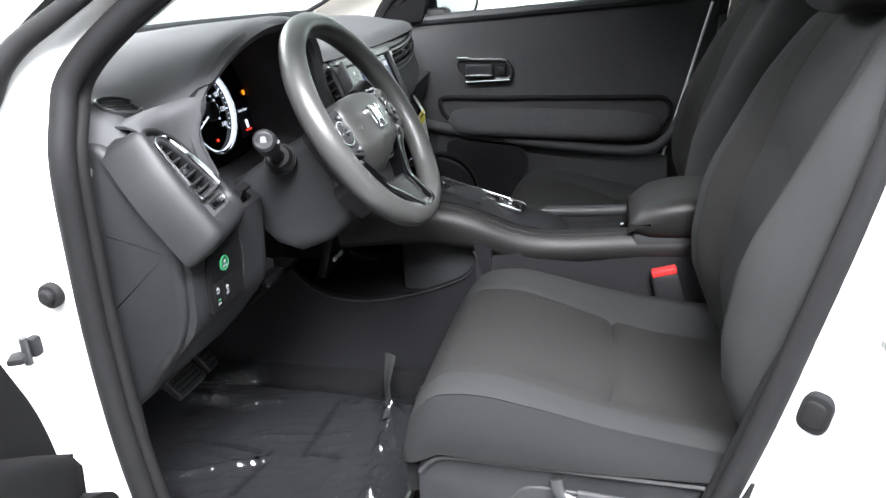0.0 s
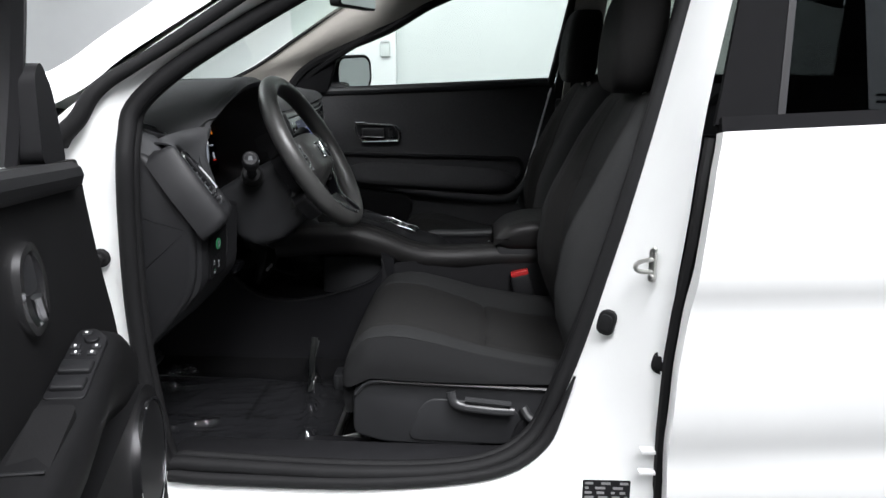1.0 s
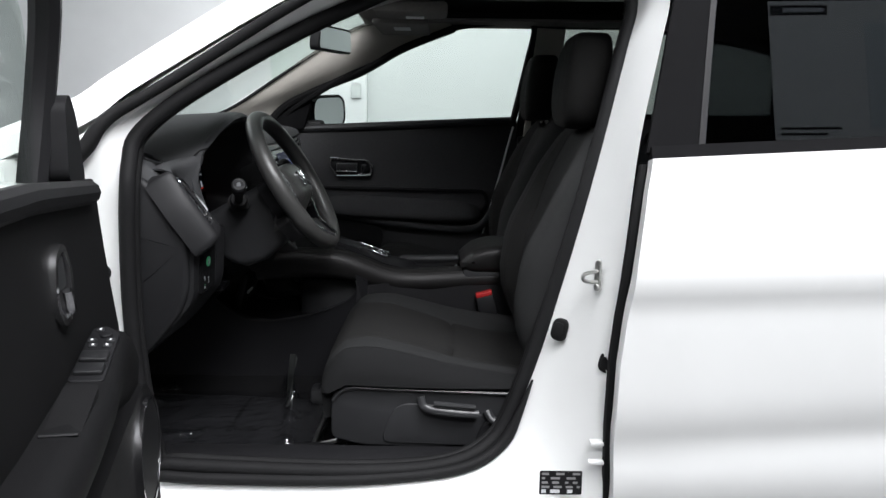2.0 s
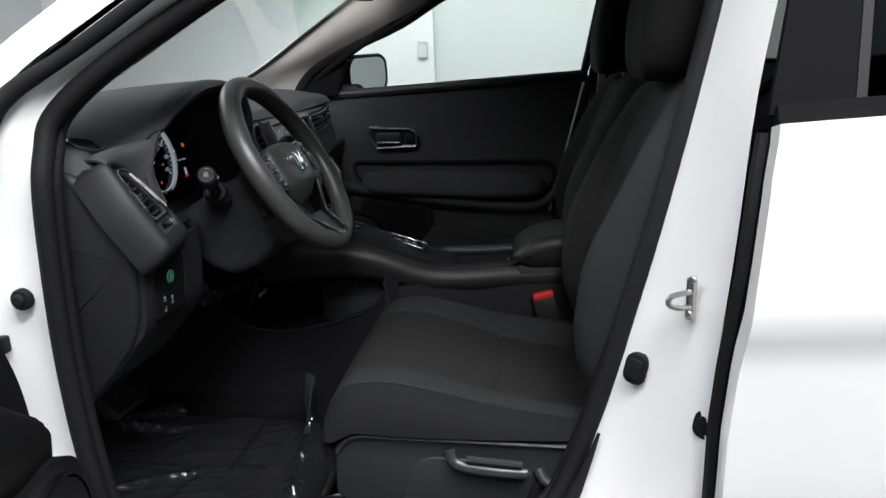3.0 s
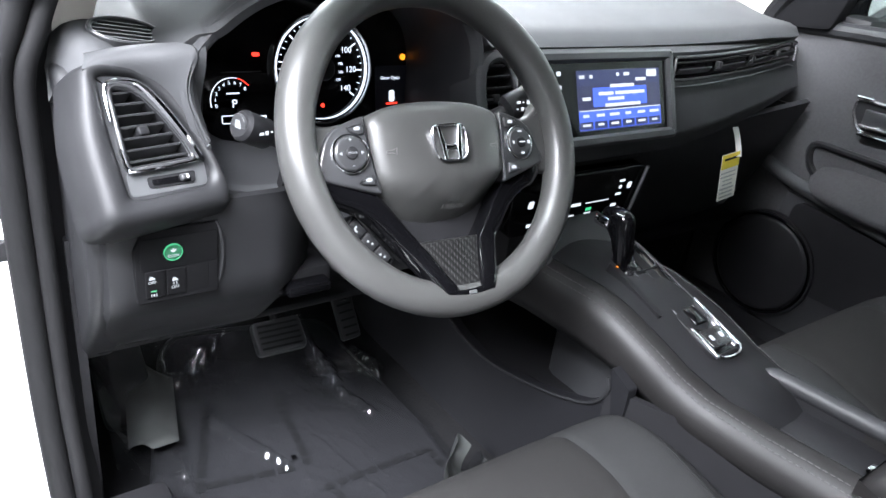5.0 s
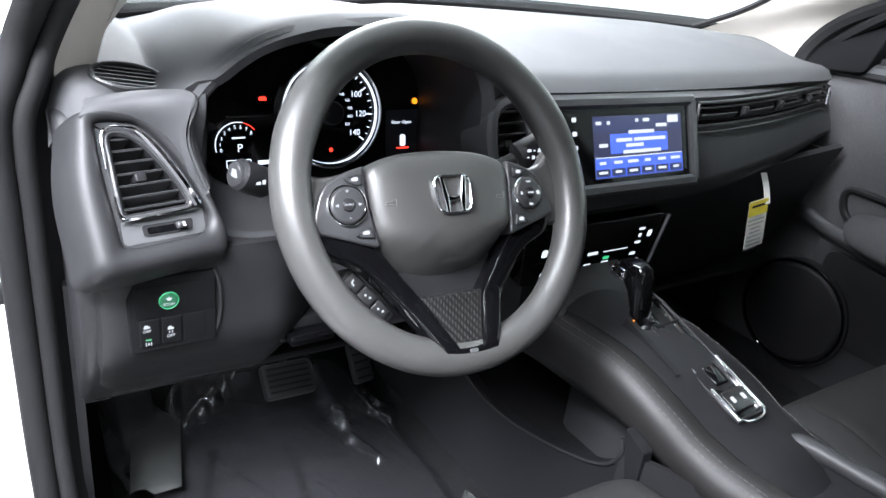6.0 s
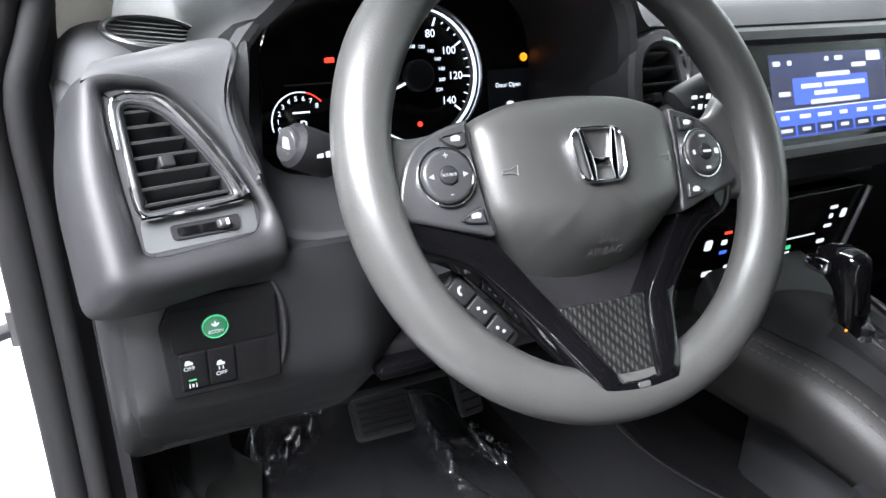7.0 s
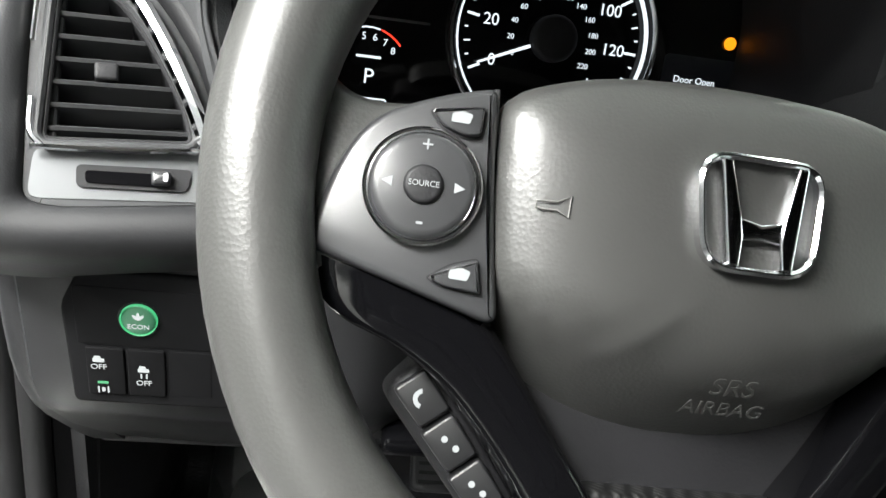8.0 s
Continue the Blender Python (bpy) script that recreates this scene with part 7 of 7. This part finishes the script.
        part("rail_foot", boxed((0.05, cy + q, 0.365), (0.05, 0.05, 0.05), 0.005), M["dark"], r)
    part("slide_bar", tubed([(0.10, cy - 0.17, 0.415), (0.045, cy - 0.17, 0.40), (0.045, cy + 0.15, 0.40), (0.10, cy + 0.15, 0.415)], 0.007, seg=8), M["steel"], s)
    part("underframe", boxed((0.32, cy, 0.44), (0.40, 0.38, 0.08), 0.01), M["dark"], s)
    return s


seat(-0.372, "driver_seat", "dark grey cloth driver seat, lighter grey bolsters", True)
seat(0.372, "front_passenger_seat", "dark grey cloth passenger seat beside the console", False)


def buckle():
    b = thing("seat_belt_buckle", "black seat belt buckle with red release button", "buckle", (0.45, -0.125, 0.60))
    T = Euler((0, -0.25, 0)).to_matrix()
    part("body", boxed((0.462, -0.119, 0.598), (0.052, 0.028, 0.10), 0.008, T), M["dark"], b)
    part("release_button", boxed((0.449, -0.119, 0.650), (0.046, 0.022, 0.014), 0.004, T), M["red"], b, "red release button")
    part("stalk", boxed((0.480, -0.119, 0.54), (0.03, 0.012, 0.09), 0.003, T), M["dark"], b)
    s = thing("seat_belt", "black seat belt webbing on the far pillar", "seat belt", (0.66, 0.64, 0.5))
    part("webbing", surface(lambda u, v: V(0.655 + 0.045 * u - 0.02 * (1 - v), 0.648 - 0.05 * v, 0.52 + 0.76 * v), 2, 14, 0.002), M["dark"], s)
    part("guide", boxed((0.67, 0.615, 1.28), (0.06, 0.03, 0.05), 0.010), M["hard"], s)


buckle()


# ---- pedals, mat and its plastic film ----
def footwell():
    p = thing("brake_pedal", "black rubber brake pedal on a steel arm", "pedal", (-0.42, -0.37, 0.50), "pedals")
    B = Plane((-0.43, -0.362, 0.502), (0, 1, -0.03), (-0.75, 0, 0.66))
    pad = part("pad", B.slab(rrect(0.090, 0.060, 0.010, 4), -0.012, 0.002, 0.004), M["hard"], p)
    for k in range(5):
        part("rib", B.slab(rrect(0.074, 0.004, 0.001, 2, 0, -0.020 + 0.010 * k), 0.001, 0.0035), M["rubber"], pad)
    part("arm", tubed(curve([(-0.445, -0.36, 0.505), (-0.52, -0.355, 0.57), (-0.56, -0.35, 0.74)], 4), 0.009, seg=8, wide=0.7), M["dark"], p)
    a = thing("accelerator_pedal", "black accelerator pedal beside the brake", "pedal", (-0.50, -0.21, 0.45), "pedals")
    A = Plane((-0.50, -0.188, 0.450), (0, 1, 0.06), (-0.62, 0, 0.78))
    pad = part("pad", A.slab(rounded([(-0.022, -0.040), (0.018, -0.040), (0.024, 0.055), (-0.018, 0.055)], 0.008), -0.010, 0.002, 0.003), M["hard"], a)
    for k in range(6):
        part("rib", A.slab(rrect(0.030, 0.004, 0.001, 2, 0, -0.030 + 0.015 * k), 0.001, 0.0035), M["rubber"], pad)
    part("arm", tubed(curve([(-0.52, -0.188, 0.48), (-0.58, -0.190, 0.55), (-0.60, -0.195, 0.72)], 4), 0.008, seg=8), M["dark"], a)
    f = thing("foot_rest", "black moulded foot rest by the side wall", "foot rest", (-0.58, -0.60, 0.42))
    part("pad", Plane((-0.58, -0.60, 0.43), (0, 1, 0), (-0.80, 0, 0.55)).slab(rrect(0.085, 0.25, 0.015), -0.02, 0.012, 0.005), M["hard"], f)
    m = thing("floor_mat", "black carpet floor mat with stitched edge", "floor mat", (-0.30, -0.40, 0.36))

    def lie(x, y, h=0.0):
        z = 0.345 + (max(0.0, -0.50 - x) ** 1.15) * 1.15
        return V(x, y, z + h)
    out = rounded([(0.03, -0.60), (0.03, -0.20), (-0.30, -0.16), (-0.57, -0.19), (-0.60, -0.52), (-0.30, -0.62)], 0.05, 5)
    bm = bmesh.new()
    c = Vector((-0.28, -0.40))
    loft(bm, [[lie(*q, 0.004) for q in out], [lie(*q, 0.014) for q in out], [lie(*(c + (q - c) * 0.99), 0.017) for q in out]] + [[lie(*(c + (q - c) * k), 0.0165) for q in out] for k in (0.9, 0.8, 0.6, 0.4, 0.2, 0.02)], True, False)
    part("carpet_top", bm, M["mat"], m)
    part("edge_binding", tubed([lie(*q, 0.012) for q in out], 0.006, closed=True, seg=6), M["dark"], m)
    # clear protective film, crinkled, with printed dark word bars
    fl = thing("plastic_film", "crinkled clear plastic film laid over the mat", "plastic film", (-0.30, -0.40, 0.37))

    folds = (((-0.543, -0.256), (-0.417, -0.255), 0.022, 0.018), ((-0.470, -0.199), (-0.396, -0.172), 0.022, 0.018), ((-0.420, -0.488), (-0.255, -0.424), 0.012, 0.014),
             ((-0.385, -0.260), (-0.308, -0.242), 0.014, 0.016), ((-0.558, -0.262), (-0.450, -0.246), 0.026, 0.020), ((-0.480, -0.190), (-0.405, -0.160), 0.030, 0.022),
             ((-0.566, -0.523), (-0.500, -0.530), 0.020, 0.018), ((-0.36, -0.56), (-0.16, -0.585), 0.012, 0.014), ((-0.13, -0.32), (-0.30, -0.36), 0.008, 0.010),
             ((-0.10, -0.13), (-0.060, -0.265), 0.050, 0.030), ((-0.060, -0.265), (-0.030, -0.480), 0.022, 0.022), ((-0.57, -0.40), (-0.50, -0.55), 0.018, 0.018))

    def fold(x, y):
        h = 0.0
        for (ax, ay), (bx, by), top, w in folds:
            dx, dy = bx - ax, by - ay
            t = max(0.0, min(1.0, ((x - ax) * dx + (y - ay) * dy) / (dx * dx + dy * dy)))
            wob = 0.006 * noise.noise(V(t * 9 + ax * 50, 1.0, 2.0))
            d = math.hypot(x - ax - dx * t + wob, y - ay - dy * t + wob)
            h = max(h, 1.25 * top * (0.5 + 0.5 * math.cos(math.pi * min(1.0, d / w))) * (0.6 + 0.5 * noise.noise(V(t * 12, ax * 40, 3.0))))
        return h

    def film(u, v):
        x, y = 0.05 - 0.68 * u, -0.655 + 0.53 * v
        n = noise.noise(V(x * 6, y * 5, 1.3)) * 0.4 + 0.8 * (0.5 - abs(noise.noise(V(x * 9 + 4, y * 7, 5.0)))) ** 2 + 0.45 * (0.45 - abs(noise.noise(V(x * 19 - y * 8, y * 16 + x * 6, 9.0)))) ** 2 + 0.04 * noise.noise(V(x * 50, y * 44, 2.0))
        h = 0.0265 + 0.016 * n + 0.006 * (0.5 - abs(noise.noise(V((x + 0.6 * y) * 9, (y - 0.5 * x) * 38, 6.0)))) ** 2 + fold(x, y) * (1 + 0.03 * noise.noise(V(x * 60, y * 50, 4.0)))
        # turned up at the pedals, at the tunnel and along the side wall
        h += 0.06 * max(0, (u - 0.86) / 0.14) ** 1.5 * (0.6 + noise.noise(V(y * 14, 3, x * 9)))
        h += 0.16 * max(0, (0.10 - v) / 0.10) ** 1.3 * max(0.0, 1 - abs(x + 0.47) / 0.16) * (0.8 + 0.5 * noise.noise(V(x * 16, 7, y * 9)))
        return lie(x, y, max(0.0195, h))
    ob = part("sheet", surface(film, 210, 170, 0.0004), M["film"], fl, "", 40)
    ob.visible_shadow = False
    # flaps at the seat's foot and along the side wall
    part("standing_flap", surface(lambda u, v: V(-0.078 + 0.022 * v + 0.010 * math.sin(5 * u + 2 * v), -0.262 + 0.046 * u * (1 - 0.35 * v * v) + 0.006 * math.sin(7 * v), 0.372 + 0.145 * v - 0.02 * u * u), 12, 16, 0.0006), M["haze"], fl, "", 60)
    def flap(u, v):
        xl, yl = interp(u, [(0, -0.573), (0.4, -0.497), (1, -0.375)]), interp(u, [(0, -0.558), (0.4, -0.607), (1, -0.632)])
        xr, yr = interp(u, [(0, -0.565), (0.2, -0.527), (0.85, -0.36), (1, -0.36)]), interp(u, [(0, -0.550), (0.2, -0.520), (0.85, -0.560), (1, -0.600)])
        return V(xl + (xr - xl) * v, yl + (yr - yl) * v, 0.400 + 0.010 * math.sin(math.pi * v) + 0.006 * noise.noise(V(u * 4, v * 2, 4.0)))
    part("side_flap", surface(flap, 20, 8, 0.0006), M["haze"], fl, "", 60)
    # rows of printed words, as bars
    rnd = random.Random(11)
    for (ax, ay), (bx, by) in (((-0.527, -0.463), (-0.278, -0.563)), ((-0.445, -0.367), (-0.247, -0.394)), ((-0.277, -0.545), (-0.247, -0.394)), ((-0.188, -0.387), (-0.186, -0.19)), ((-0.563, -0.478), (-0.525, -0.349)), ((-0.182, -0.38), (-0.105, -0.385)), ((-0.193, -0.198), (-0.134, -0.2))):
        a, b = Vector((ax, ay)), Vector((bx, by))
        d = (b - a).normalized()
        n = Vector((-d.y, d.x))
        s0 = 0.0
        while s0 < (b - a).length - 0.02:
            w = 0.014 + 0.018 * rnd.random()
            p = a + d * s0
            q = [lie(*(p + d * x + n * y), 0.0180) for x, y in ((0, 0), (w, 0), (w, 0.013), (0, 0.013))]
            bm = bmesh.new()
            loft(bm, [q, [k + V(0, 0, 0.0006) for k in q]])
            part("print_bar", bm, M["rubber"], fl)
            s0 += w + 0.007


footwell()
